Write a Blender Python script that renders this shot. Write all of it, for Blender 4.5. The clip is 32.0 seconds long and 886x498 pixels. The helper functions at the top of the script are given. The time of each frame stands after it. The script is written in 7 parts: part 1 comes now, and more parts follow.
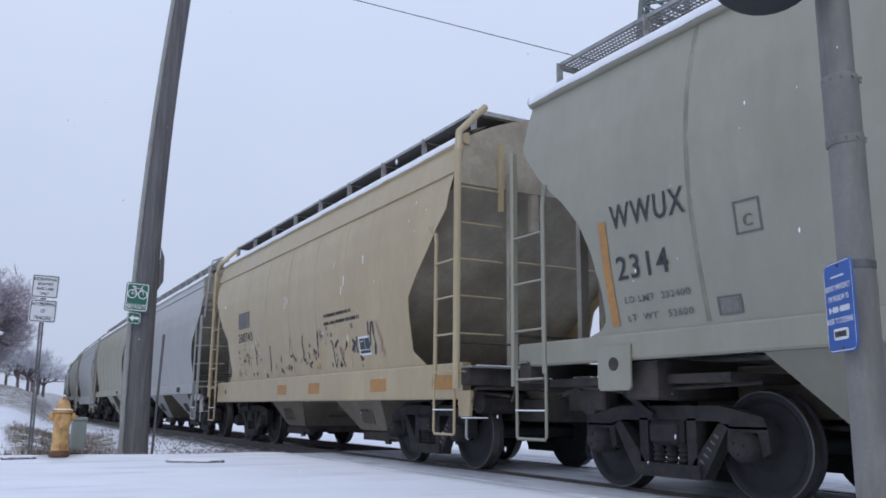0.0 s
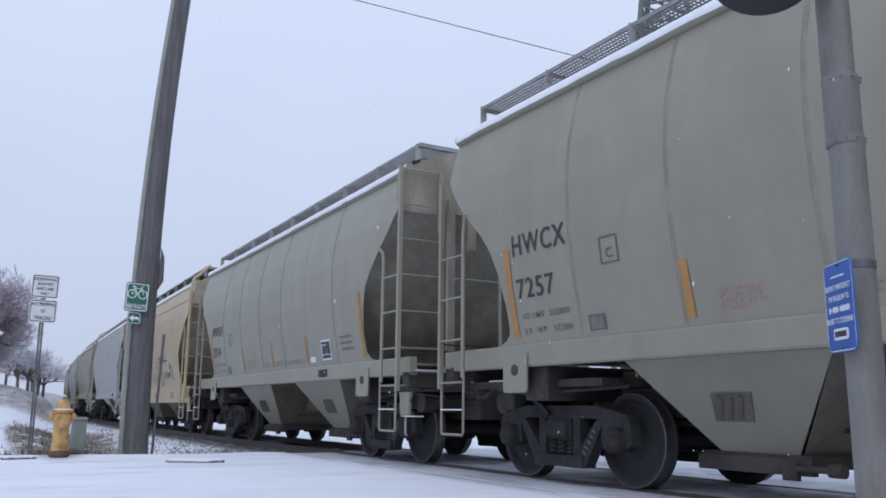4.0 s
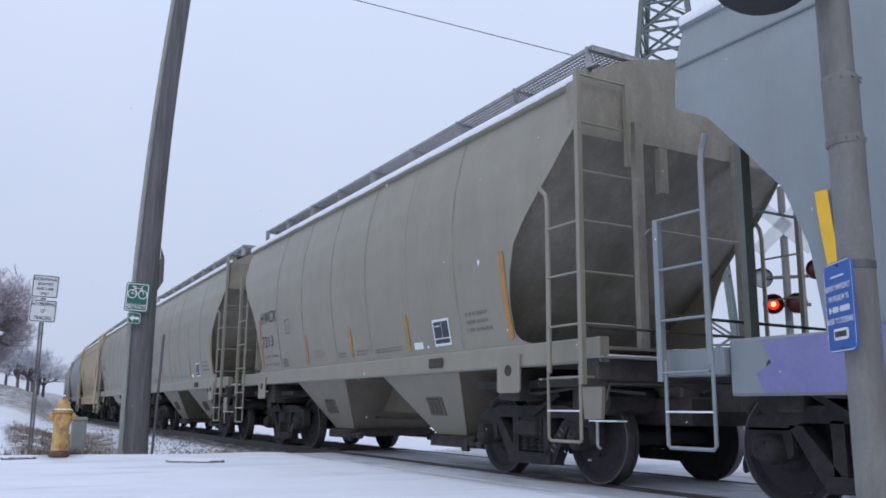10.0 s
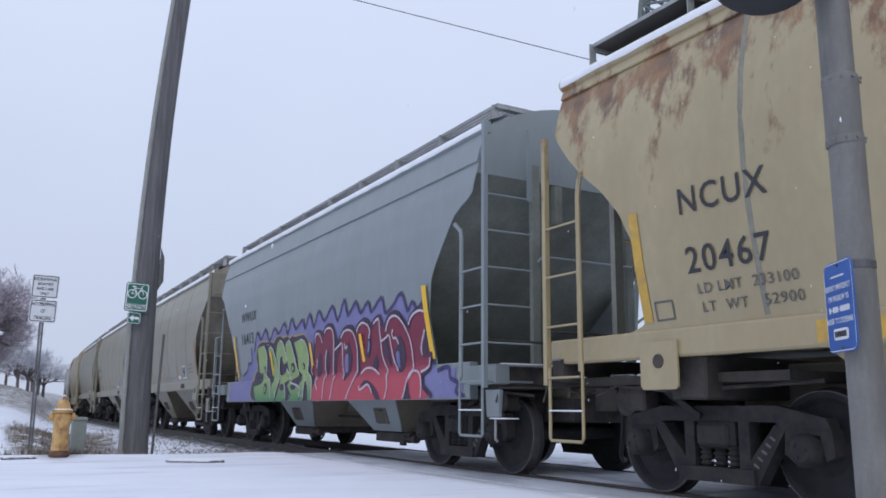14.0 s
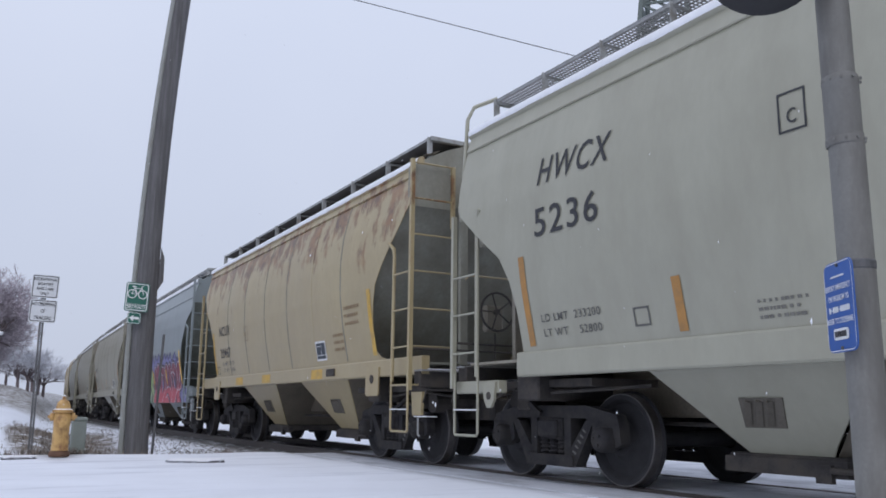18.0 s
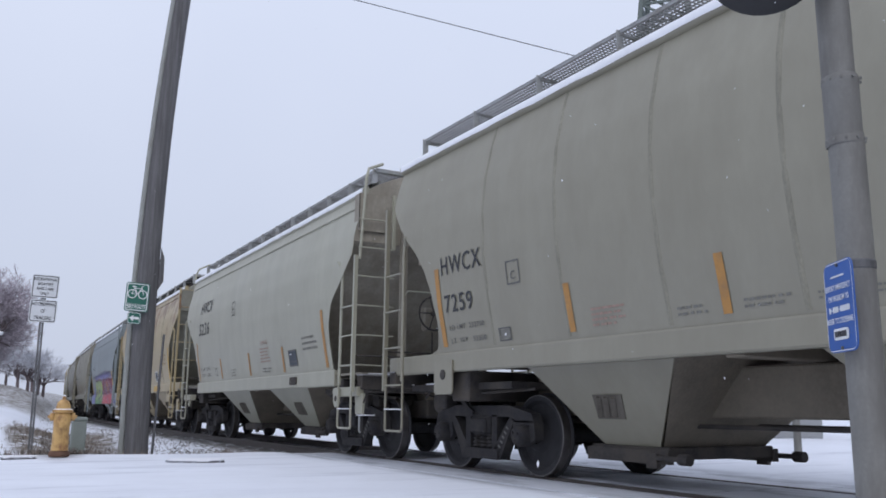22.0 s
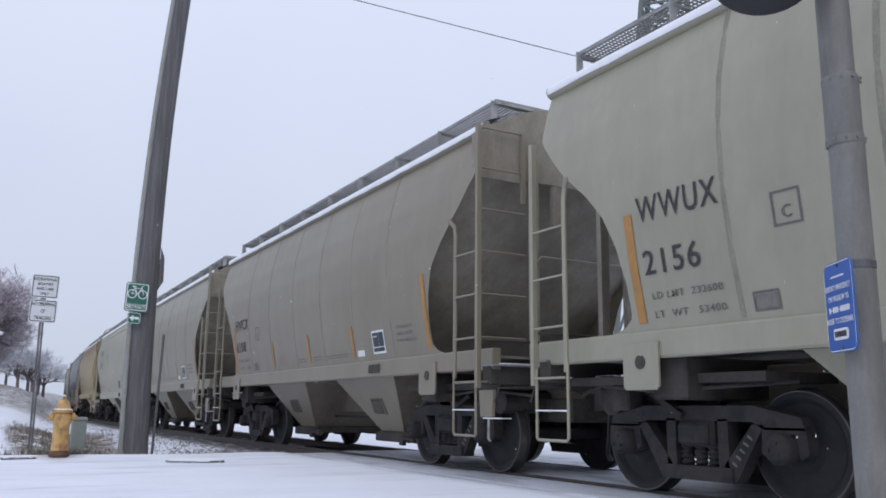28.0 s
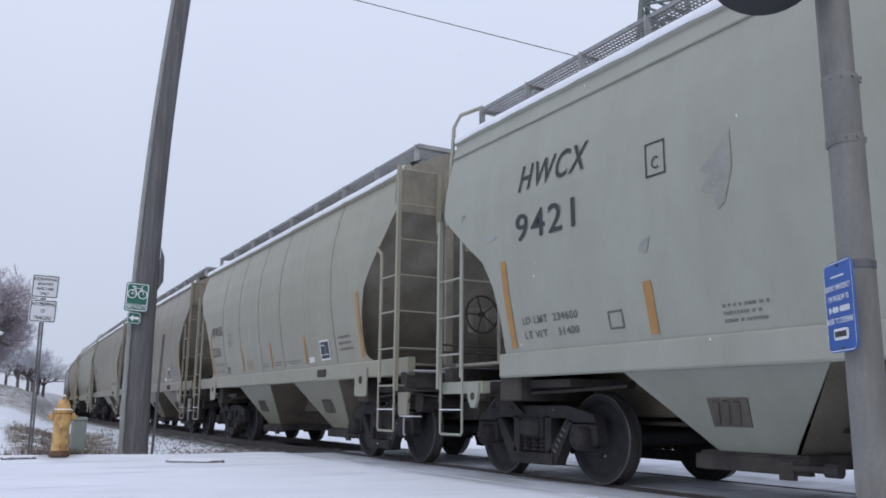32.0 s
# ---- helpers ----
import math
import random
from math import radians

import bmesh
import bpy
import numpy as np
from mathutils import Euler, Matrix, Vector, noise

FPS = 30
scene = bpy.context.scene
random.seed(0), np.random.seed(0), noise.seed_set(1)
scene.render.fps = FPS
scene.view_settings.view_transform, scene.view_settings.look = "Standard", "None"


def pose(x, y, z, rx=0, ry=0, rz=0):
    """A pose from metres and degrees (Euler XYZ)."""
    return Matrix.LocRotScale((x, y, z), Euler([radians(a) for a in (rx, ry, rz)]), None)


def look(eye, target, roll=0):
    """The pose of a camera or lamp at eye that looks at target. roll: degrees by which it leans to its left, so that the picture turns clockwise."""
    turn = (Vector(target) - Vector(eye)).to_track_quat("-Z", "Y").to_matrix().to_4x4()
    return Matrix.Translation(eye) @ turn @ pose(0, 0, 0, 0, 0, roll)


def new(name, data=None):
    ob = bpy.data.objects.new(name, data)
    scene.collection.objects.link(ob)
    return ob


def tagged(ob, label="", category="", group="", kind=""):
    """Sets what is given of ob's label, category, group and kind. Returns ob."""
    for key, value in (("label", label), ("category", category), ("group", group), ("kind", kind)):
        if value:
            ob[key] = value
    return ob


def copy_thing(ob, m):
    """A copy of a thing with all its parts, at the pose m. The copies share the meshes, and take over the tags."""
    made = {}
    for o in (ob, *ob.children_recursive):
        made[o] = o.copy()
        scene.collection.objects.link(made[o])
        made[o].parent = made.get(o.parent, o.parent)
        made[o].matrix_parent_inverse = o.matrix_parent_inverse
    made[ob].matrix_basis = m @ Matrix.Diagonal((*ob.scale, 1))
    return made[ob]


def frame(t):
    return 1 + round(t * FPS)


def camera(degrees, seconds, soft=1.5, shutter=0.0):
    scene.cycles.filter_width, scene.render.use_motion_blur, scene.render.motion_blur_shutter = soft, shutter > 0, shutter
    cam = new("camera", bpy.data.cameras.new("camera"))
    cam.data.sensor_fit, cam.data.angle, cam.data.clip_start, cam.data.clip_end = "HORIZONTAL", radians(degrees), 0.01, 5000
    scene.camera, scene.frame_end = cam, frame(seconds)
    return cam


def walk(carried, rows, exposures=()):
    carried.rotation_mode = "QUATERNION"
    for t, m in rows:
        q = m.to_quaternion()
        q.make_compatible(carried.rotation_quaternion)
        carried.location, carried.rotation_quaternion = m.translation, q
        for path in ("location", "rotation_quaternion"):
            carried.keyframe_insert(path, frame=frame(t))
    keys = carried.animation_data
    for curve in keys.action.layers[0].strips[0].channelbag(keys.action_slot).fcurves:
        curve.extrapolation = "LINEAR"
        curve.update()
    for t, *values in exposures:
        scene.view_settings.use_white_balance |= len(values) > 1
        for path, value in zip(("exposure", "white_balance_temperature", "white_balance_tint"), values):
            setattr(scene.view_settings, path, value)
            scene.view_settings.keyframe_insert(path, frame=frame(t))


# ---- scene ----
cam = camera(55.8, 32.0, soft=1.75)
EYE = Vector((0.0, 0.0, 0.73))
PSI, PITCH = radians(30.03), radians(10.897)
AIM = Vector((math.sin(PSI) * math.cos(PITCH), math.cos(PSI) * math.cos(PITCH), math.sin(PITCH)))
VIEW = look(EYE, EYE + AIM * 10, 0.587)
walk(cam, [(0.0, VIEW), (32.0, VIEW)], exposures=[
    (0.0, 0.04, 6220, 10), (1.8, 0.0, 6220, 10), (3.5, 0.09, 6220, 10), (10.0, 0.10, 6220, 10), (13.0, 0.10, 6200, 10), (14.0, 0.10, 6320, 10), (14.8, 0.10, 6420, 10), (16.5, -0.05, 6540, 10), (17.1, 0.04, 6550, 10), (18.4, 0.05, 6560, 10), (19.0, -0.03, 6560, 10),
    (20.0, -0.07, 6560, 10), (21.0, 0.09, 6560, 10), (22.0, 0.11, 6560, 10), (24.0, 0.10, 6570, 10), (28.0, 0.15, 6570, 10), (29.0, 0.15, 6570, 10), (30.0, 0.04, 6570, 10), (32.0, 0.10, 6560, 10)])

# ---- world, sun ----
world = bpy.data.worlds.new("overcast")
scene.world = world
world.use_nodes = True
wn, wl = world.node_tree.nodes, world.node_tree.links
sky = wn.new("ShaderNodeTexSky")
sky.sky_type = "NISHITA"
sky.sun_disc = False
sky.sun_elevation, sky.sun_rotation = radians(38), radians(200)
sky.dust_density = 4.0
cloud_pos = wn.new("ShaderNodeTexCoord")
cloud_noise = wn.new("ShaderNodeTexNoise")
cloud_noise.inputs["Scale"].default_value = 1.6
cloud_noise.inputs["Detail"].default_value = 4.0
wl.new(cloud_pos.outputs["Generated"], cloud_noise.inputs["Vector"])
cloud_ramp = wn.new("ShaderNodeValToRGB")
cloud_ramp.color_ramp.elements[0].position, cloud_ramp.color_ramp.elements[1].position = 0.3, 0.75
cloud_ramp.color_ramp.elements[0].color = (5.55, 6.17, 7.78, 1)
cloud_ramp.color_ramp.elements[1].color = (6.15, 6.73, 8.26, 1)
wl.new(cloud_noise.outputs["Fac"], cloud_ramp.inputs["Fac"])
cloud_mix = wn.new("ShaderNodeMix")
cloud_mix.data_type = "RGBA"
cloud_mix.inputs["Factor"].default_value = 0.94
wl.new(sky.outputs["Color"], cloud_mix.inputs["A"])
wl.new(cloud_ramp.outputs["Color"], cloud_mix.inputs["B"])
rise = wn.new("ShaderNodeSeparateXYZ")
wl.new(cloud_pos.outputs["Generated"], rise.inputs[0])
lift = wn.new("ShaderNodeMapRange")
lift.inputs["To Min"].default_value, lift.inputs["To Max"].default_value = 0.90, 1.35
wl.new(rise.outputs["Z"], lift.inputs["Value"])
overcast = wn.new("ShaderNodeVectorMath")
overcast.operation = "SCALE"
wl.new(cloud_mix.outputs["Result"], overcast.inputs[0])
wl.new(lift.outputs[0], overcast.inputs["Scale"])
bg = wn["Background"]
wl.new(overcast.outputs[0], bg.inputs["Color"])
bg.inputs["Strength"].default_value = 0.1
sun = new("sun", bpy.data.lights.new("sun", "SUN"))
sun.data.energy, sun.data.angle, sun.data.color = 0.5, radians(40), (1.0, 0.97, 0.93)
sun.matrix_world = look((-30, -60, 60), (0, 0, 0))

# ---- materials ----


def material(name, base, rough=0.6, metal=0.0, vary=0.12, scale=3.0, bump=0.0, bump_scale=40.0, stretch=(1, 1, 1), dirt=None, dirt_amount=0.0, dirt_scale=1.5, dirt_stretch=(1, 1, 1), dirt_edge=0.06, spec=0.5, island=0.0):
    """A node material: a base colour broken by two sizes of noise, stains of a second colour, fine relief."""
    m = bpy.data.materials.new(name)
    m.use_nodes = True
    n, l = m.node_tree.nodes, m.node_tree.links
    b = n["Principled BSDF"]
    b.inputs["Metallic"].default_value = metal
    b.inputs["Specular IOR Level"].default_value = spec
    tc = n.new("ShaderNodeTexCoord")
    mp = n.new("ShaderNodeMapping")
    mp.inputs["Scale"].default_value = stretch
    l.new(tc.outputs["Object"], mp.inputs["Vector"])
    oi = n.new("ShaderNodeObjectInfo")
    shift = n.new("ShaderNodeMath")
    shift.operation = "MULTIPLY"
    shift.inputs[1].default_value = 37.0
    l.new(oi.outputs["Random"], shift.inputs[0])
    comb = n.new("ShaderNodeCombineXYZ")
    for axis in "XYZ":
        l.new(shift.outputs[0], comb.inputs[axis])
    l.new(comb.outputs[0], mp.inputs["Location"])
    big = n.new("ShaderNodeTexNoise")
    big.inputs["Scale"].default_value = scale
    big.inputs["Detail"].default_value = 6.0
    big.inputs["Roughness"].default_value = 0.62
    l.new(mp.outputs[0], big.inputs["Vector"])
    fine = n.new("ShaderNodeTexNoise")
    fine.inputs["Scale"].default_value = scale * 14
    fine.inputs["Detail"].default_value = 3.0
    l.new(mp.outputs[0], fine.inputs["Vector"])
    ramp = n.new("ShaderNodeValToRGB")
    ramp.color_ramp.elements[0].position, ramp.color_ramp.elements[1].position = 0.28, 0.72
    ramp.color_ramp.elements[0].color = (*[c * (1 - vary) for c in base], 1)
    ramp.color_ramp.elements[1].color = (*[min(1, c * (1 + vary)) for c in base], 1)
    l.new(big.outputs["Fac"], ramp.inputs["Fac"])
    grain = n.new("ShaderNodeMix")
    grain.data_type, grain.blend_type = "RGBA", "OVERLAY"
    grain.inputs["Factor"].default_value = min(1, vary * 1.6)
    l.new(ramp.outputs["Color"], grain.inputs["A"])
    l.new(fine.outputs["Color"], grain.inputs["B"])
    bw = n.new("ShaderNodeRGBToBW")
    l.new(fine.outputs["Color"], bw.inputs[0])
    l.new(bw.outputs[0], grain.inputs["B"])
    col = grain.outputs["Result"]
    if dirt:
        dm = n.new("ShaderNodeMapping")
        dm.inputs["Scale"].default_value = dirt_stretch
        l.new(tc.outputs["Object"], dm.inputs["Vector"])
        l.new(comb.outputs[0], dm.inputs["Location"])
        dn = n.new("ShaderNodeTexNoise")
        dn.inputs["Scale"].default_value = dirt_scale
        dn.inputs["Detail"].default_value = 8.0
        dn.inputs["Roughness"].default_value = 0.66
        l.new(dm.outputs[0], dn.inputs["Vector"])
        dr = n.new("ShaderNodeValToRGB")
        mid = 0.75 - 0.5 * dirt_amount
        dr.color_ramp.elements[0].position, dr.color_ramp.elements[1].position = max(0, mid - dirt_edge), min(1, mid + dirt_edge)
        l.new(dn.outputs["Fac"], dr.inputs["Fac"])
        dx = n.new("ShaderNodeMix")
        dx.data_type = "RGBA"
        l.new(dr.outputs["Color"], dx.inputs["Factor"])
        l.new(col, dx.inputs["A"])
        dx.inputs["B"].default_value = (*dirt, 1)
        col = dx.outputs["Result"]
    if island:
        geo = n.new("ShaderNodeNewGeometry")
        hs = n.new("ShaderNodeHueSaturation")
        mr = n.new("ShaderNodeMapRange")
        mr.inputs["To Min"].default_value, mr.inputs["To Max"].default_value = 1 - island, 1 + island
        l.new(geo.outputs["Random Per Island"], mr.inputs["Value"])
        l.new(mr.outputs[0], hs.inputs["Value"])
        l.new(col, hs.inputs["Color"])
        col = hs.outputs["Color"]
    l.new(col, b.inputs["Base Color"])
    rr = n.new("ShaderNodeMapRange")
    rr.inputs["To Min"].default_value, rr.inputs["To Max"].default_value = max(0.03, rough - 0.1), min(1, rough + 0.12)
    l.new(big.outputs["Fac"], rr.inputs["Value"])
    l.new(rr.outputs[0], b.inputs["Roughness"])
    if bump:
        bn = n.new("ShaderNodeTexNoise")
        bn.inputs["Scale"].default_value = bump_scale
        bn.inputs["Detail"].default_value = 5.0
        l.new(mp.outputs[0], bn.inputs["Vector"])
        bp = n.new("ShaderNodeBump")
        bp.inputs["Strength"].default_value = bump
        bp.inputs["Distance"].default_value = 0.02
        l.new(bn.outputs["Fac"], bp.inputs["Height"])
        l.new(bp.outputs[0], b.inputs["Normal"])
    return m


def paint(name, base, dirt=None, amount=0.34, vary=0.05):
    dirt = dirt or tuple(c * k for c, k in zip(base, (0.76, 0.74, 0.71)))
    return material(name, base, rough=0.40, vary=vary, scale=0.9, stretch=(1, 1, 0.6), bump=0.05, bump_scale=2.0, dirt=dirt, dirt_amount=amount, dirt_scale=1.5, dirt_stretch=(1.5, 1.5, 0.45), dirt_edge=0.3, spec=0.9)


def rusty(name, base, rust, streak):
    """Cream paint with rust that has broken out along the upper part of the sides."""
    m = paint(name, base, dirt=streak, amount=0.42, vary=0.1)
    n, l = m.node_tree.nodes, m.node_tree.links
    b = n["Principled BSDF"]
    col = b.inputs["Base Color"].links[0].from_socket
    tc = n.new("ShaderNodeTexCoord")
    sep = n.new("ShaderNodeSeparateXYZ")
    l.new(tc.outputs["Object"], sep.inputs[0])
    up = n.new("ShaderNodeMapRange")
    up.inputs["From Min"].default_value, up.inputs["From Max"].default_value = 2.35, 4.15
    up.inputs["To Min"].default_value, up.inputs["To Max"].default_value = -0.16, 0.15
    l.new(sep.outputs["Z"], up.inputs["Value"])
    brim = n.new("ShaderNodeMapRange")
    brim.inputs["From Min"].default_value, brim.inputs["From Max"].default_value = 3.84, 4.0
    brim.inputs["To Min"].default_value, brim.inputs["To Max"].default_value = 0.14, -0.02
    l.new(sep.outputs["Z"], brim.inputs["Value"])
    least = n.new("ShaderNodeMath")
    least.operation = "MINIMUM"
    l.new(up.outputs[0], least.inputs[0])
    l.new(brim.outputs[0], least.inputs[1])
    mp = n.new("ShaderNodeMapping")
    mp.inputs["Scale"].default_value = (2.0, 2.0, 0.8)
    l.new(tc.outputs["Object"], mp.inputs["Vector"])
    nz = n.new("ShaderNodeTexNoise")
    nz.inputs["Scale"].default_value, nz.inputs["Detail"].default_value, nz.inputs["Roughness"].default_value = 1.6, 9.0, 0.7
    l.new(mp.outputs[0], nz.inputs["Vector"])
    add = n.new("ShaderNodeMath")
    l.new(nz.outputs["Fac"], add.inputs[0])
    l.new(least.outputs[0], add.inputs[1])
    rp = n.new("ShaderNodeValToRGB")
    rp.color_ramp.elements[0].position, rp.color_ramp.elements[1].position = 0.52, 0.61
    l.new(add.outputs[0], rp.inputs["Fac"])
    mx = n.new("ShaderNodeMix")
    mx.data_type = "RGBA"
    l.new(rp.outputs["Color"], mx.inputs["Factor"])
    l.new(col, mx.inputs["A"])
    mx.inputs["B"].default_value = (*rust, 1)
    # the rust itself runs from orange to dark brown
    shade = n.new("ShaderNodeTexNoise")
    shade.inputs["Scale"].default_value, shade.inputs["Detail"].default_value = 5.0, 8.0
    l.new(tc.outputs["Object"], shade.inputs["Vector"])
    tones = n.new("ShaderNodeValToRGB")
    tones.color_ramp.elements[0].position, tones.color_ramp.elements[1].position = 0.36, 0.62
    tones.color_ramp.elements[0].color = (rust[0] * 0.5, rust[1] * 0.5, rust[2] * 0.6, 1)
    tones.color_ramp.elements[1].color = (rust[0] * 1.12, rust[1] * 1.2, rust[2] * 1.25, 1)
    l.new(shade.outputs["Fac"], tones.inputs["Fac"])
    l.new(tones.outputs["Color"], mx.inputs["B"])
    l.new(mx.outputs["Result"], b.inputs["Base Color"])
    return m


def glow(name, color, strength):
    m = bpy.data.materials.new(name)
    m.use_nodes = True
    b = m.node_tree.nodes["Principled BSDF"]
    b.inputs["Base Color"].default_value = (*color, 1)
    b.inputs["Emission Color"].default_value = (*color, 1)
    b.inputs["Emission Strength"].default_value = strength
    return m


PAINT = paint("hopper_paint", (0.50, 0.49, 0.44))
GREY_A = paint("hopper_paint_grey", (0.285, 0.277, 0.214))
GREY_B = paint("hopper_paint_warm_grey", (0.261, 0.245, 0.184))
GREY_C = paint("hopper_paint_brown_grey", (0.238, 0.211, 0.154), amount=0.42)
PALE = paint("hopper_paint_pale", (0.312, 0.299, 0.221), amount=0.26)
ICE = paint("hopper_paint_cool_white", (0.322, 0.330, 0.270), amount=0.22)
BONE = paint("hopper_paint_bone", (0.36, 0.352, 0.275), amount=0.24)
FROST = paint("hopper_paint_frost_blue", (0.35, 0.358, 0.35), amount=0.22)
BLUE_GREY = paint("hopper_paint_blue_grey", (0.228, 0.264, 0.276), amount=0.25)
SLATE = paint("hopper_paint_slate", (0.215, 0.216, 0.202))
STRAW = paint("hopper_paint_straw", (0.43, 0.355, 0.205), dirt=(0.34, 0.245, 0.13), amount=0.34, vary=0.1)
CREAM = rusty("hopper_paint_rusty_cream", (0.395, 0.325, 0.178), (0.235, 0.11, 0.036), (0.335, 0.255, 0.135))
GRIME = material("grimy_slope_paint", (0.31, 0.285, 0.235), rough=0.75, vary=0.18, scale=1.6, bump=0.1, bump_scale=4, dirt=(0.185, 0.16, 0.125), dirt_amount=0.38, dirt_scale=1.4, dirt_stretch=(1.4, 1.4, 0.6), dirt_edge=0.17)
GRIME_GREEN = material("grimy_dark_green_grey", (0.22, 0.235, 0.205), rough=0.7, vary=0.18, scale=1.6, dirt=(0.12, 0.12, 0.10), dirt_amount=0.42, dirt_scale=1.3, dirt_edge=0.2)
GRIME_SAGE = material("grimy_sage_grey", (0.30, 0.30, 0.255), rough=0.7, vary=0.15, scale=1.4, dirt=(0.17, 0.155, 0.12), dirt_amount=0.40, dirt_scale=1.1, dirt_stretch=(1.2, 1.2, 0.5), dirt_edge=0.2)
STAIN = material("dark_oily_stain", (0.165, 0.148, 0.122), rough=0.8, vary=0.3, scale=9, dirt=(0.095, 0.085, 0.07), dirt_amount=0.4, dirt_scale=9, dirt_edge=0.15)
MUSTARD = material("dulled_yellow_tape", (0.60, 0.37, 0.06), rough=0.5, vary=0.15, scale=6, dirt=(0.42, 0.27, 0.09), dirt_amount=0.36, dirt_scale=7, dirt_edge=0.15)
GRIME_TAN = material("grimy_tan", (0.40, 0.365, 0.285), rough=0.75, vary=0.18, scale=1.6, dirt=(0.22, 0.185, 0.14), dirt_amount=0.42, dirt_scale=1.3, dirt_edge=0.2)
# mottled darker brown for bay slopes, centre sill and the old car's chutes
DARK_BROWN = material("mottled_dark_brown", (0.19, 0.165, 0.13), rough=0.8, vary=0.25, scale=2.2, bump=0.1, bump_scale=10, dirt=(0.24, 0.21, 0.165), dirt_amount=0.4, dirt_scale=1.6, dirt_edge=0.2, spec=0.3)
TRUCK = material("sooty_cast_steel", (0.031, 0.030, 0.033), rough=0.9, vary=0.3, scale=4, bump=0.25, bump_scale=60, dirt=(0.052, 0.048, 0.046), dirt_amount=0.5, dirt_scale=5, dirt_edge=0.12, spec=0.25)
UNDER = material("underframe_grime", (0.062, 0.057, 0.055), rough=0.9, vary=0.3, scale=3, bump=0.15, bump_scale=30, dirt=(0.09, 0.078, 0.066), dirt_amount=0.4, dirt_scale=3, dirt_edge=0.12, spec=0.25)
WHEEL = material("wheel_steel", (0.032, 0.031, 0.034), rough=0.85, metal=0.1, vary=0.3, scale=8, bump=0.1)
TREAD = material("worn_wheel_rim", (0.16, 0.15, 0.145), rough=0.45, metal=0.8, vary=0.2, scale=12)
GALV = material("galvanised_steel", (0.36, 0.37, 0.37), rough=0.5, metal=0.35, vary=0.12, scale=9, dirt=(0.24, 0.23, 0.21), dirt_amount=0.35, dirt_scale=6, dirt_edge=0.1)
GRATE = material("galvanised_grating", (0.27, 0.27, 0.275), rough=0.65, metal=0.1, vary=0.2, scale=9)
SEAM = material("weld_seam_grime", (0.232, 0.220, 0.172), rough=0.7, vary=0.25, scale=6, stretch=(1, 1, 0.4))
AMBER = material("yellow_reflective_tape", (0.43, 0.215, 0.055), rough=0.5, vary=0.12, scale=6, dirt=(0.30, 0.17, 0.07), dirt_amount=0.34, dirt_scale=8, dirt_edge=0.15)
YELLOW = material("clean_yellow_reflective_tape", (0.85, 0.50, 0.03), rough=0.45, vary=0.08, scale=6)
BLACK_PAINT = material("black_stencil_paint", (0.035, 0.036, 0.04), rough=0.6, vary=0.3, scale=30)
FAINT = material("faint_stencil_paint", (0.175, 0.17, 0.15), rough=0.6, vary=0.25, scale=20)
BROWN_STENCIL = material("brown_rusty_stencil", (0.26, 0.18, 0.10), rough=0.6, vary=0.3, scale=20)
FADED = material("faded_stencil_paint", (0.12, 0.118, 0.11), rough=0.6, vary=0.2, scale=20)
RED_STENCIL = material("faded_red_stencil", (0.34, 0.225, 0.185), rough=0.6, vary=0.2, scale=20)
WHITE_PAINT = material("white_paint", (0.75, 0.76, 0.76), rough=0.5, vary=0.06, scale=8)
PLATE_DARK = material("dark_label_panel", (0.035, 0.045, 0.06), rough=0.5, vary=0.2, scale=10)
SNOW = material("settled_snow", (0.84, 0.85, 0.88), rough=0.85, vary=0.05, scale=5, bump=0.25, bump_scale=18, spec=0.2)
RUBBER = material("rubber_hose", (0.02, 0.02, 0.02), rough=0.6, vary=0.2, scale=20)

# ---- mesh helpers ----


def part(name, bm, mat, parent=None, label="", smooth=False):
    bmesh.ops.recalc_face_normals(bm, faces=bm.faces)
    me = bpy.data.meshes.new(name)
    bm.to_mesh(me)
    bm.free()
    return mesh_part(name, me, mat, parent, label, smooth)


def mesh_part(name, me, mat, parent=None, label="", smooth=False):
    if mat and not me.materials:
        me.materials.append(mat)
    if smooth:
        me.polygons.foreach_set("use_smooth", [True] * len(me.polygons))
        me.set_sharp_from_angle(angle=radians(38))
    ob = new(name, me)
    ob.parent = parent
    if label:
        ob["label"] = label
    return ob


def box(bm, x0, x1, y0, y1, z0, z1, bevel=0.0):
    vs = [bm.verts.new((x, y, z)) for x in (x0, x1) for y in (y0, y1) for z in (z0, z1)]
    fs = [bm.faces.new([vs[i] for i in q]) for q in ((0, 1, 3, 2), (4, 6, 7, 5), (0, 4, 5, 1), (2, 3, 7, 6), (0, 2, 6, 4), (1, 5, 7, 3))]
    if bevel:
        es = list({e for f in fs for e in f.edges})
        bmesh.ops.bevel(bm, geom=es, offset=bevel, segments=1, affect="EDGES")
    return vs


def tube(bm, a, b, r, sides=8, r2=None):
    a, b = Vector(a), Vector(b)
    d = (b - a).normalized()
    u = d.orthogonal().normalized()
    v = d.cross(u)
    r2 = r if r2 is None else r2
    ra = [bm.verts.new(a + (u * math.cos(k) + v * math.sin(k)) * r) for k in [2 * math.pi * i / sides for i in range(sides)]]
    rb = [bm.verts.new(b + (u * math.cos(k) + v * math.sin(k)) * r2) for k in [2 * math.pi * i / sides for i in range(sides)]]
    for i in range(sides):
        j = (i + 1) % sides
        bm.faces.new((ra[i], ra[j], rb[j], rb[i]))
    bm.faces.new(ra[::-1])
    bm.faces.new(rb)


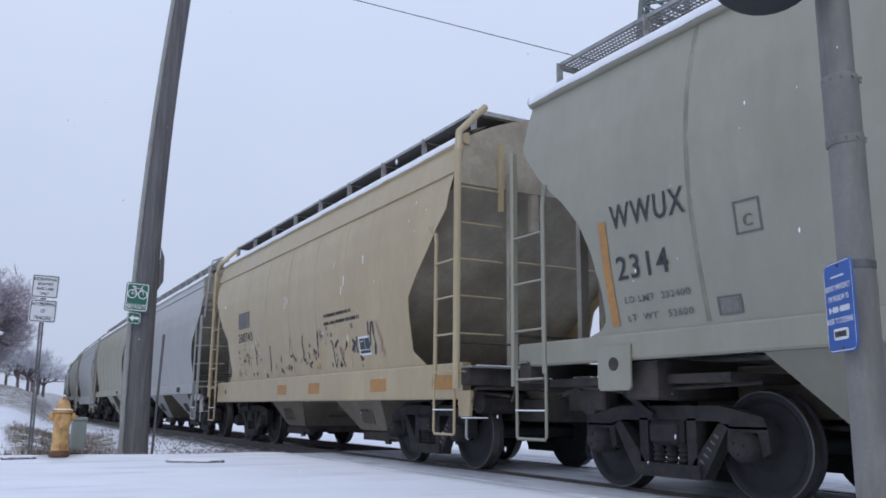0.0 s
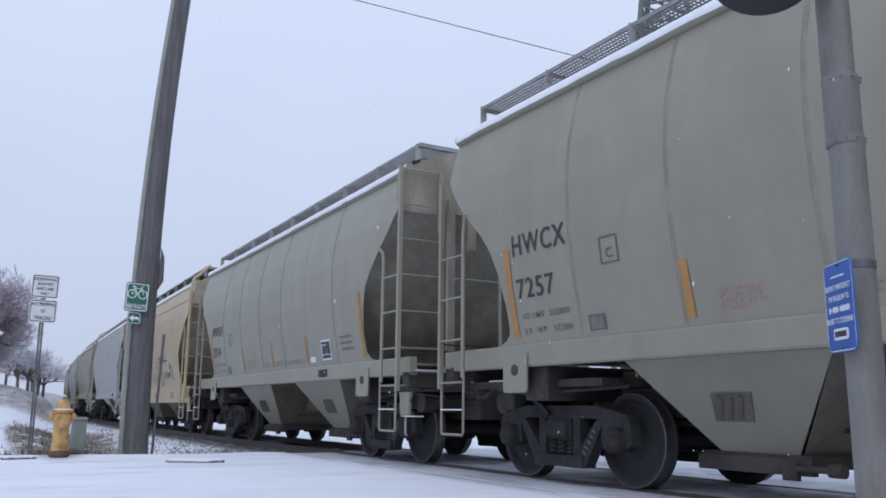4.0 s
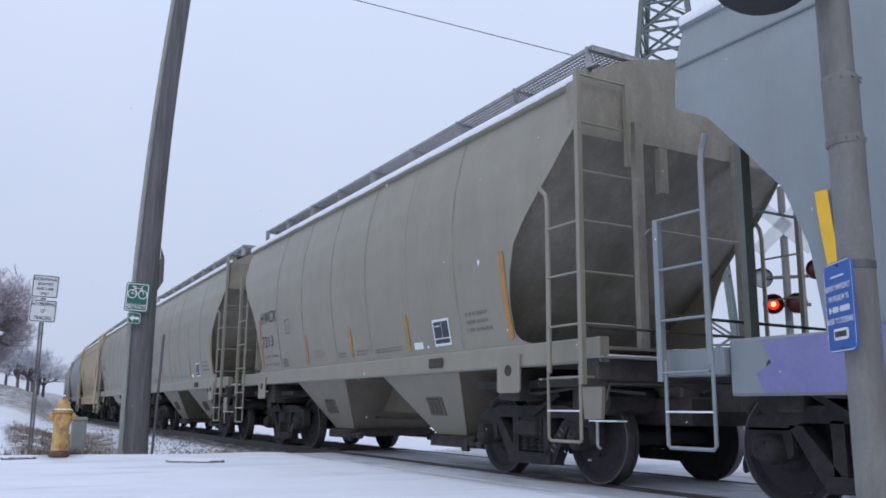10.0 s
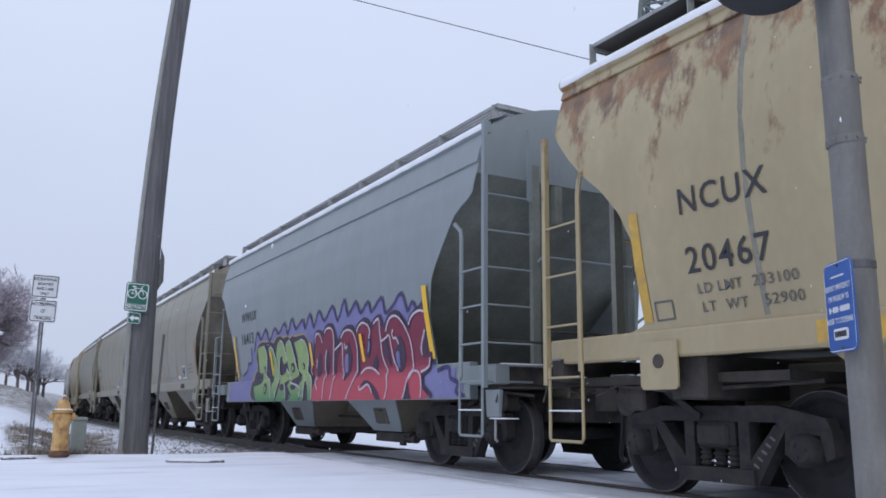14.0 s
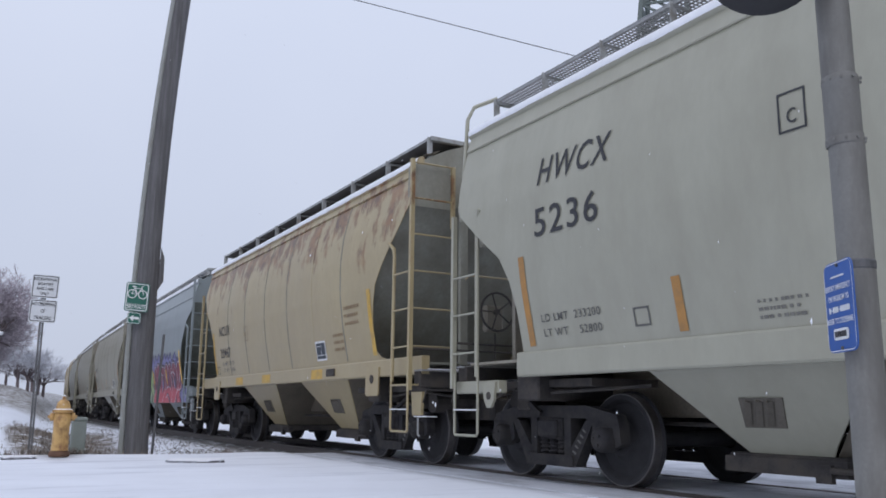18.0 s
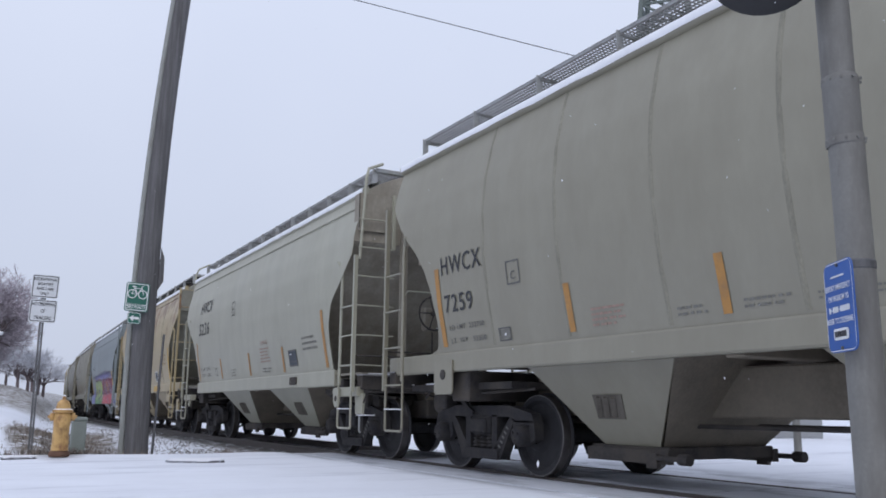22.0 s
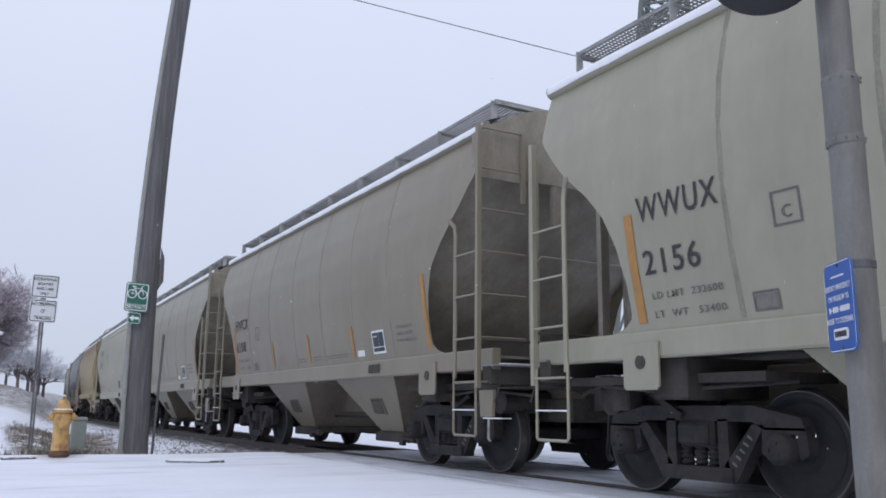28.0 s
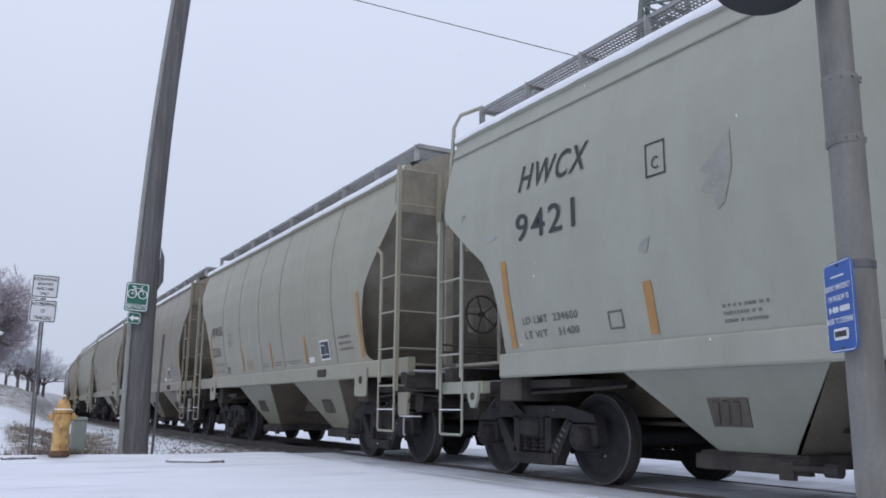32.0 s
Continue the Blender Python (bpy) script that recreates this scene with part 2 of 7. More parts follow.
def bent_tube(bm, pts, r, sides=6):
    """A rod along a bent line."""
    pts = [Vector(p) for p in pts]
    rings = []
    up = None
    for i, p in enumerate(pts):
        d = (pts[min(i + 1, len(pts) - 1)] - pts[max(i - 1, 0)]).normalized()
        up = d.orthogonal().normalized() if up is None else (up - d * up.dot(d)).normalized()
        v = d.cross(up)
        rings.append([bm.verts.new(p + (up * math.cos(k) + v * math.sin(k)) * r) for k in [2 * math.pi * q / sides for q in range(sides)]])
    for a, b in zip(rings, rings[1:]):
        for i in range(sides):
            j = (i + 1) % sides
            bm.faces.new((a[i], a[j], b[j], b[i]))
    bm.faces.new(rings[0][::-1])
    bm.faces.new(rings[-1])


def beam(bm, a, b, w, h):
    """A square bar from a to b, w along the level, h upright."""
    a, b = Vector(a), Vector(b)
    d = (b - a).normalized()
    s = d.cross(Vector((0, 0, 1)))
    s = s.normalized() if s.length > 1e-4 else Vector((0, 1, 0))
    u = s.cross(d)
    q = [(-1, -1), (1, -1), (1, 1), (-1, 1)]
    ra = [bm.verts.new(a + s * (i * w / 2) + u * (j * h / 2)) for i, j in q]
    rb = [bm.verts.new(b + s * (i * w / 2) + u * (j * h / 2)) for i, j in q]
    for i in range(4):
        j = (i + 1) % 4
        bm.faces.new((ra[i], ra[j], rb[j], rb[i]))
    bm.faces.new(ra[::-1])
    bm.faces.new(rb)


def slab(bm, outline, axis, lo, hi):
    """A flat outline pushed through from lo to hi along an axis (0 x, 1 y, 2 z)."""
    def put(p, d):
        q = list(p)
        q.insert(axis, d)
        return bm.verts.new(q)
    a = [put(p, lo) for p in outline]
    b = [put(p, hi) for p in outline]
    n = len(outline)
    for i in range(n):
        j = (i + 1) % n
        bm.faces.new((a[i], a[j], b[j], b[i]))
    bm.faces.new(a[::-1])
    bm.faces.new(b)


def lathe(bm, profile, axis_at, sides=24, along=(0, 1, 0)):
    """Spins (radius, offset) pairs round an axis through axis_at."""
    c, d = Vector(axis_at), Vector(along).normalized()
    u = d.orthogonal().normalized()
    v = d.cross(u)
    rings = []
    for r, o in profile:
        if r < 1e-5:
            rings.append([bm.verts.new(c + d * o)])
        else:
            rings.append([bm.verts.new(c + d * o + (u * math.cos(k) + v * math.sin(k)) * r) for k in [2 * math.pi * i / sides for i in range(sides)]])
    for a, b in zip(rings, rings[1:]):
        for i in range(sides):
            j = (i + 1) % sides
            if len(a) == 1 and len(b) == 1:
                continue
            if len(a) == 1:
                bm.faces.new((a[0], b[i], b[j]))
            elif len(b) == 1:
                bm.faces.new((a[i], a[j], b[0]))
            else:
                bm.faces.new((a[i], a[j], b[j], b[i]))


def empty(name, m=None):
    ob = new(name)
    ob.empty_display_size = 0.3
    if m is not None:
        ob.matrix_basis = m
    return ob

# ---- the hopper cars: x forward along the train, y to its left, z up from the rail ----
HALF = 5.70
EAVE = 4.14
ZS = (0.8, 1.4, 2.0, 2.5, 3.0, 3.4, 3.8, 4.14)
WS = (1.30, 1.44, 1.55, 1.61, 1.62, 1.58, 1.49, 1.385)


def wide(z):
    """Half the width of the rounded body at a height."""
    return float(np.interp(z, ZS, WS)) + 0.012 * math.sin((z - 1.4) / 2.74 * math.pi)


def side_end(z, kind):
    """How far from the middle the side sheet reaches at a height: it is cut away in a curve below the eave."""
    if kind == "angular":
        zz, xx = (0.8, 1.43, 1.9, 2.35, 2.75, 3.1, 3.25, 3.6), (4.55, 4.52, 4.52, 4.66, 5.0, 5.32, 5.66, HALF)
    elif kind == "old":
        zz, xx = (0.8, 1.30, 1.5, 2.2, 2.75, 3.2, 3.7, 4.1), (4.9, 4.75, 4.42, 4.48, 5.1, 5.55, 5.62, HALF)
    elif kind == "flat":
        zz, xx = (0.8, 1.35, 1.8, 2.1, 2.4, 2.7, 3.0, 3.1), (4.62, 4.62, 4.62, 4.68, 4.84, 5.25, 5.62, HALF)
    else:
        zz, xx = (0.8, 1.44, 1.47, 1.56, 1.86, 2.2, 2.5, 2.75, 3.02, 3.2, 3.5, 3.56), (4.9, 4.85, 4.62, 4.50, 4.50, 4.57, 4.70, 4.92, 5.24, 5.42, 5.68, HALF)
    return float(np.interp(z, zz, xx))


def on_side(x, z, off=0.004, side=1):
    return Vector((x, side * (wide(z) + off), z))


def roof_z(y):
    return EAVE + 0.42 * (1 - min(1, abs(y) / 1.385) ** 2)


def side_sheet(z_low, kind, side):
    bm = bmesh.new()
    rows, cols = 40, 16
    grids = []
    for off in (0.0, -0.012):
        g = []
        for i in range(rows + 1):
            z = z_low + (EAVE - z_low) * i / rows
            a = side_end(z, kind)
            g.append([bm.verts.new(on_side(a * (2 * j / cols - 1), z, off, side)) for j in range(cols + 1)])
        grids.append(g)
        for i in range(rows):
            for j in range(cols):
                bm.faces.new((g[i][j], g[i][j + 1], g[i + 1][j + 1], g[i + 1][j]))
    a, b = grids
    rim = [(0, j) for j in range(cols)] + [(i, cols) for i in range(rows)] + [(rows, cols - j) for j in range(cols)] + [(rows - i, 0) for i in range(rows)]
    for k, (i, j) in enumerate(rim):
        p, q = rim[(k + 1) % len(rim)]
        bm.faces.new((a[i][j], a[p][q], b[p][q], b[i][j]))
    return bm


def side_patch(outline, off=0.005, side=1, steps=1):
    """A flat-coloured patch that hugs the curved side: an outline of (x, z)."""
    bm = bmesh.new()
    bm.faces.new([bm.verts.new((x, 0, z)) for x, z in outline])
    zs = [z for _, z in outline]
    lo, hi = min(zs), max(zs)
    n = max(1, int((hi - lo) / 0.12)) * steps
    for k in range(1, n):
        bmesh.ops.bisect_plane(bm, geom=list(bm.verts) + list(bm.edges) + list(bm.faces), plane_co=(0, 0, lo + (hi - lo) * k / n), plane_no=(0, 0, 1))
    for v in bm.verts:
        v.co = on_side(v.co.x, v.co.z, off, side)
    return bm


def stripe(parent, x, z0, z1, width, mat, label="faded yellow reflective stripe", off=0.007):
    return part("reflective_stripe", side_patch([(x - width / 2, z0), (x + width / 2, z0), (x + width / 2, z1), (x - width / 2, z1)], off), mat, parent, label)


def lettering(parent, body, x, z, width, height, mat=None, slant=0.0, off=0.010, label="black stencilled lettering"):
    """Letters on the left side, starting at x and running to the rear."""
    cu = bpy.data.curves.new("lettering", "FONT")
    cu.body = body
    cu.space_character = 1.14
    cu.offset = 0.007
    cu.resolution_u = 3
    ob = new("lettering", cu)
    me = bpy.data.meshes.new_from_object(ob.evaluated_get(bpy.context.evaluated_depsgraph_get()))
    bpy.data.objects.remove(ob)
    bpy.data.curves.remove(cu)
    bm = bmesh.new()
    bm.from_mesh(me)
    bpy.data.meshes.remove(me)
    xs, ys = [v.co.x for v in bm.verts], [v.co.y for v in bm.verts]
    x0, y0, sx, sy = min(xs), min(ys), width / (max(xs) - min(xs)), height / (max(ys) - min(ys))
    for v in bm.verts:
        zz = z + (v.co.y - y0) * sy
        v.co = on_side(x - (v.co.x - x0) * sx - slant * (zz - z), zz, off)
    if height < 0.15:
        return tagged(part("lettering", bm, mat or BLACK_PAINT, parent, label), kind="stuff")
    seen, letters = set(), []
    for v in bm.verts:
        if v.index in seen:
            continue
        island, todo = [], [v]
        seen.add(v.index)
        while todo:
            q = todo.pop()
            island.append(q)
            for e in q.link_edges:
                o = e.other_vert(q)
                if o.index not in seen:
                    seen.add(o.index)
                    todo.append(o)
        one = bmesh.new()
        at = {q.index: one.verts.new(q.co) for q in island}
        for f in {f for q in island for f in q.link_faces}:
            one.faces.new([at[q.index] for q in f.verts])
        letters.append(part("letter", one, mat or BLACK_PAINT, parent, label))
    bm.free()
    return letters


def bars(parent, x0, x1, z0, z1, rows, mat, seed=0, label="small faded stencilled lines"):
    """Writing too small to read, as lines of dashes on the left side."""
    rng = random.Random(seed)
    bm = bmesh.new()
    h = (z1 - z0) / (rows * 2.4)
    for r in range(rows):
        z = z1 - (r + 0.8) * (z1 - z0) / rows
        x = x0
        end = x1 + rng.random() * 0.3 * (x0 - x1)
        while x > end + 0.02:
            w = min(rng.uniform(0.02, 0.06), x - end)
            vs = [bm.verts.new(on_side(a, b, 0.006)) for a, b in ((x, z), (x - w, z), (x - w, z + h), (x, z + h))]
            bm.faces.new(vs)
            x -= w + rng.choice((0.008, 0.01, 0.03))
    return tagged(part("stencil_text", bm, mat, parent, label), kind="stuff")


def label_panel(parent, x, z, w, h, rim=True):
    """The dark consolidated label with its white border and dividing lines."""
    p = part("label_panel", side_patch([(x, z), (x - w, z), (x - w, z + h), (x, z + h)], 0.006), WHITE_PAINT if rim else FADED, parent, "dark label panel with white border" if rim else "dark label panel in two fields")
    g = 0.03
    for a, b, c, d in ((0.0, 0.52, 0.25, 1.0), (0.55, 1.0, 0.25, 1.0), (0.0, 1.0, 0.0, 0.2)):
        x0, x1 = x - g - (w - 2 * g) * a, x - g - (w - 2 * g) * b
        z0, z1 = z + g + (h - 2 * g) * c, z + g + (h - 2 * g) * d
        part("dark_field", side_patch([(x0, z0), (x1, z0), (x1, z1), (x0, z1)], 0.009), PLATE_DARK, p)
    part("field_line", side_patch([(x - g - 0.03, z + h * 0.72), (x - w * 0.45, z + h * 0.72), (x - w * 0.45, z + h * 0.76), (x - g - 0.03, z + h * 0.76)], 0.012), WHITE_PAINT, p)


def square_mark(parent, x, z, w, h, mat=None, letter="C"):
    t = 0.018
    bm = bmesh.new()
    for a, b, c, d in ((0, w, 0, t), (0, w, h - t, h), (0, t, t, h - t), (w - t, w, t, h - t)):
        bm.faces.new([bm.verts.new(on_side(x - p, z + q, 0.006)) for p, q in ((a, c), (b, c), (b, d), (a, d))])
    m = part("square_mark", bm, mat or BLACK_PAINT, parent, "stencilled square with a letter")
    if letter:
        lettering(m, letter, x - w * 0.33, z + h * 0.2, w * 0.34, h * 0.36, mat or BLACK_PAINT, label="")
    return m


def ladder(parent, end, side, tall, kind):
    """The side and end ladders of one corner, with the stirrup step under them."""
    e = end
    yo = side * 1.60
    ahead = 0.12 if kind == "angular" else 0.0
    x_out, x_in = e * (HALF + 0.12 + ahead), e * (HALF - 0.40 + ahead)
    bm = bmesh.new()
    has_end = e * side < 0
    if kind == "old":
        bent_tube(bm, [(x_out, yo, 0.98), (x_out, yo, 3.9), (x_out - e * 0.08, yo - side * 0.06, 4.16), (x_out - e * 0.16, side * 1.10, 4.60)], 0.045, 8)
    elif kind == "flat":
        beam(bm, (x_out, yo, 0.98), (x_out, yo, 3.05), 0.055, 0.055)
        bent_tube(bm, [(x_out - e * 0.04, side * 1.52, 3.0), (x_out - e * 0.04, side * 1.44, 4.32), (x_out - e * 0.10, side * 1.38, 4.48), (x_out - e * 0.2, side * 1.10, 4.62)], 0.026)
    else:
        beam(bm, (x_out, yo, 0.98), (x_out, yo, 4.10 if has_end else 2.35 if kind == "angular" else 3.52), 0.055, 0.055)
    top = 3.02 if kind != "angular" else 2.95
    bent_tube(bm, [(x_in, yo, 1.10), (x_in, yo, top - 0.22), (x_in - e * 0.02, yo, top - 0.1), (x_in - e * 0.10, side * (wide(top) + 0.01), top)], 0.026)
    lad = part("side_ladder", bm, PAINT, parent)
    first, gap, many = {"round": (1.05, 0.50, 4), "angular": (1.05, 0.43, 4), "flat": (1.38, 0.45, 3), "old": (1.18, 0.45, 4)}[kind]
    for k in range(many):
        z = first + gap * k
        bm = bmesh.new()
        tube(bm, (x_out, yo + side * 0.012, z), (x_in, yo + side * 0.012, z), 0.013, 6)
        part("rung", bm, PAINT, lad)
    bm = bmesh.new()
    xe = e * (HALF + 0.14 + ahead)
    if not has_end:
        bm.free()
        bm = None
    else:
        beam(bm, (xe, side * 0.98, 3.18), (xe, side * 0.98, 4.06), 0.05, 0.05)
    end_lad = part("end_ladder", bm, PAINT, parent) if bm else None
    for k in range((7 if kind == "round" else 6) if end_lad else 0):
        z = first + gap * k
        bm = bmesh.new()
        tube(bm, (xe, side * 1.57, z), (xe, side * 0.96, z), 0.012, 6)
        part("rung", bm, PAINT, end_lad)
    if has_end and kind in ("round", "flat"):
        bm = bmesh.new()
        xp = e * (HALF + 0.055)
        box(bm, min(xp, xp - e * 0.012), max(xp, xp - e * 0.012), min(side * 0.95, side * 1.54), max(side * 0.95, side * 1.54), 3.46, 4.06)
        box(bm, min(e * (HALF - 0.13), xp), max(e * (HALF - 0.13), xp), min(side * 1.528, side * 1.54), max(side * 1.528, side * 1.54), 3.50, 4.05)
        part("corner_plate", bm, GRIME, parent, "rust-stained plate behind the ladder top")
    if has_end:
        bm = bmesh.new()
        xh = e * (HALF + 0.10 + ahead)
        slab(bm, [(xh - 0.15, 0.96), (xh + 0.15, 0.96), (xh + 0.12, 0.66), (xh - 0.12, 0.66)], 1, side * 1.46 - 0.02, side * 1.46 + 0.02)
        hang = part("step_hanger", bm, PAINT, parent)
        bm = bmesh.new()
        xs = e * (HALF + 0.24 + ahead)
        box(bm, xs - 0.20, xs + 0.16, side * 1.46 - 0.10, side * 1.46 + 0.05, 0.640, 0.652)
        part("snowy_step", bm, SNOW, hang, "step plate under a line of snow")
        bm = bmesh.new()
        bent_tube(bm, [(xs - e * 0.05, side * 1.5, 0.64), (xs - e * 0.05, side * 1.5, 0.42), (xs - e * 0.01, side * 1.5, 0.40)], 0.014)
        part("grab_rod", bm, GALV, hang)
    bm = bmesh.new()
    xa, xb = e * (HALF + 0.08 + ahead), e * (HALF - 0.42 + ahead)
    bent_tube(bm, [(xa, yo, 1.15), (xa, yo, 0.47), (xa - e * 0.02, yo, 0.45), (xb + e * 0.03, yo, 0.45), (xb, yo, 0.48), (xb, yo, 1.2)], 0.0165)
    st = part("stirrup_step", bm, PAINT, parent)
    bm = bmesh.new()
    box(bm, min(xa, xb), max(xa, xb), yo - 0.02, yo + 0.02, 0.728, 0.742)
    part("tread", bm, SNOW, st, "snow-covered step tread")


def running_board(parent, sparse, z):
    """The roof walkway: open grating along both sides and across both ends, on brackets."""
    out, tip = 1.18, HALF - 0.14
    def grating(x0, x1, y0, y1):
        bm = bmesh.new()
        n = int((x1 - x0) / 0.048)
        for i in range(n + 1):
            x = x0 + (x1 - x0) * i / n
            box(bm, x - 0.0065, x + 0.0065, y0, y1, z - 0.009, z)
        m = max(2, int((y1 - y0) / 0.055))
        for j in range(m + 1):
            y = y0 + (y1 - y0) * j / m
            box(bm, x0, x1, y - 0.0085, y + 0.0085, z - 0.010, z - 0.001)
        return bm
    for s in (1, -1):
        lo, hi = sorted((s * 0.55, s * out))
        rb = part("running_board", grating(-tip, tip, lo, hi), GRATE, parent, "open steel grating walkway")
        bm = bmesh.new()
        box(bm, -tip, tip, s * out - 0.005, s * out + 0.005, z - 0.032, z + 0.006)
        part("edge_angle", bm, GALV, rb)
        n = 9 if sparse else 12
        for k in range(n):
            x = (-tip + 0.05) + (2 * tip - 0.10) * k / (n - 1)
            bm = bmesh.new()
            beam(bm, (x, s * out, roof_z(out) - 0.02), (x, s * out, z), 0.085, 0.012)
            beam(bm, (x, s * out, z - 0.04), (x, s * 0.55, z - 0.04), 0.03, 0.03)
            part("bracket", bm, GALV, rb)
    for e in (1, -1):
        lo, hi = sorted((e * (tip - 0.6), e * tip))
        eb = part("end_walkway", grating(lo, hi, -0.55, 0.55), GRATE, parent, "open steel grating across the roof end")
        bm = bmesh.new()
        x = e * tip
        beam(bm, (x, -out, z - 0.02), (x, out, z - 0.02), 0.012, 0.06)
        part("edge_angle", bm, GALV, eb)
    for k in range(4):
        x = -3.9 + 2.6 * k
        bm = bmesh.new()
        box(bm, x - 1.2, x + 1.2, -0.34, 0.34, roof_z(0.3) - 0.03, roof_z(0) + 0.09, 0.03)
        hatch = part("hatch_cover", bm, PAINT, parent)
        for q in (-0.8, 0.0, 0.8):
            bm = bmesh.new()
            beam(bm, (x + q, -0.46, roof_z(0) + 0.11), (x + q, 0.46, roof_z(0) + 0.11), 0.06, 0.03)
            part("hatch_bar", bm, UNDER, hatch)


def wheel_pair(parent, x):
    """An axle with two wheels and its bearing caps; it rolls."""
    bm = bmesh.new()
    lathe(bm, [(0.0, -1.06), (0.075, -1.06), (0.085, -0.6), (0.075, 0), (0.085, 0.6), (0.075, 1.06), (0.0, 1.06)], (0, 0, 0), 12)
    ax = part("wheelset", bm, WHEEL, parent, smooth=True)
    ax.location = (x, 0, 0.457)
    for s in (1, -1):
        def prof(rows):
            return [(r, s * o) for r, o in rows]
        bm = bmesh.new()
        lathe(bm, prof([(0.10, 0.70), (0.10, 0.88), (0.16, 0.87), (0.20, 0.82), (0.36, 0.79), (0.40, 0.835), (0.452, 0.84)]), (0, 0, 0), 36)
        lathe(bm, prof([(0.452, 0.84), (0.459, 0.735), (0.483, 0.715), (0.483, 0.70), (0.40, 0.695), (0.36, 0.73), (0.18, 0.74), (0.10, 0.70)]), (0, 0, 0), 36)
        wh = part("wheel", bm, WHEEL, ax, smooth=True)
        bm = bmesh.new()
        lathe(bm, prof([(0.447, 0.8405), (0.4535, 0.8415), (0.4605, 0.836), (0.4605, 0.735), (0.455, 0.73)]), (0, 0, 0), 36)
        part("wheel_rim", bm, TREAD, ax, "bright worn wheel rim", smooth=True)
        bm = bmesh.new()
        lathe(bm, prof([(0.0, 1.17), (0.085, 1.17), (0.11, 1.15), (0.125, 1.12), (0.125, 0.96), (0.09, 0.95)]), (0, 0, 0), 14)
        for k in range(3):
            a = 2 * math.pi * k / 3
            tube(bm, (0.055 * math.cos(a), s * 1.17, 0.055 * math.sin(a)), (0.055 * math.cos(a), s * 1.185, 0.055 * math.sin(a)), 0.015, 6)
        part("bearing_cap", bm, TRUCK, ax, smooth=True)
    return ax


def truck(parent, x):
    """A two-axle truck: bolster, cast side frames and springs."""
    bm = bmesh.new()
    box(bm, x - 0.2, x + 0.2, -1.08, 1.08, 0.44, 0.68, 0.03)
    tube(bm, (x, 0, 0.66), (x, 0, 0.82), 0.2, 14)
    t = part("truck_bolster", bm, TRUCK, parent, "sooty cast steel truck bolster")
    for s in (1, -1):
        lo, hi = sorted((s * 0.93, s * 1.06))
        bm = bmesh.new()
        arch = [(-1.10, 0.60), (-1.06, 0.70), (-0.62, 0.79), (0.62, 0.79), (1.06, 0.70), (1.10, 0.60), (0.72, 0.60), (0.6, 0.66), (-0.6, 0.66), (-0.72, 0.60)]
        slab(bm, [(x + a, b) for a, b in arch], 1, lo, hi)
        for q in (1, -1):
            slab(bm, [(x + q * a, b) for a, b in ((0.72, 0.64), (0.60, 0.64), (0.30, 0.30), (0.30, 0.17), (0.42, 0.17))], 1, lo, hi)
            slab(bm, [(x + q * a, b) for a, b in ((0.24, 0.28), (0.35, 0.28), (0.35, 0.68), (0.24, 0.68))], 1, lo, hi)
            slab(bm, [(x + q * a, b) for a, b in ((0.70, 0.62), (1.10, 0.62), (1.12, 0.42), (1.04, 0.38), (1.00, 0.57), (0.78, 0.57), (0.74, 0.38), (0.68, 0.42))], 1, lo, hi)
        slab(bm, [(x - 0.40, 0.16), (x + 0.40, 0.16), (x + 0.40, 0.28), (x - 0.40, 0.28)], 1, lo - 0.03, hi + 0.03)
        part("side_frame", bm, TRUCK, t)
        for a in (-0.15, 0.0, 0.15):
            bm = bmesh.new()
            lathe(bm, [(0.045 if k % 2 == 0 else 0.068, 0.285 + 0.0222 * k) for k in range(9)], (x + a, s * 1.0, 0), 9, along=(0, 0, 1))
            part("spring", bm, TRUCK, t)
        bm = bmesh.new()
        box(bm, x - 0.17, x + 0.17, min(s * 0.98, s * 1.12), max(s * 0.98, s * 1.12), 0.46, 0.64, 0.02)
        part("bolster_end", bm, TRUCK, t)
        bm = bmesh.new()
        for k in range(6):
            c = Vector((x - 0.60 + 0.042 * k, s * 1.064, 0.52 - 0.055 * k))
            beam(bm, c, c + Vector((0.045, 0, 0.028)), 0.008, 0.018)
        part("cast_marks", bm, FADED, t, "raised pale marks cast on the side frame")
    for q in (1, -1):
        bm = bmesh.new()
        beam(bm, (x + q * 0.36, -0.8, 0.40), (x + q * 0.36, 0.8, 0.40), 0.08, 0.12)
        for s in (1, -1):
            box(bm, min(x + q * 0.40, x + q * 0.46), max(x + q * 0.40, x + q * 0.46), s * 0.78 - 0.06, s * 0.78 + 0.06, 0.28, 0.58)
        part("brake_beam", bm, TRUCK, t)
    return t


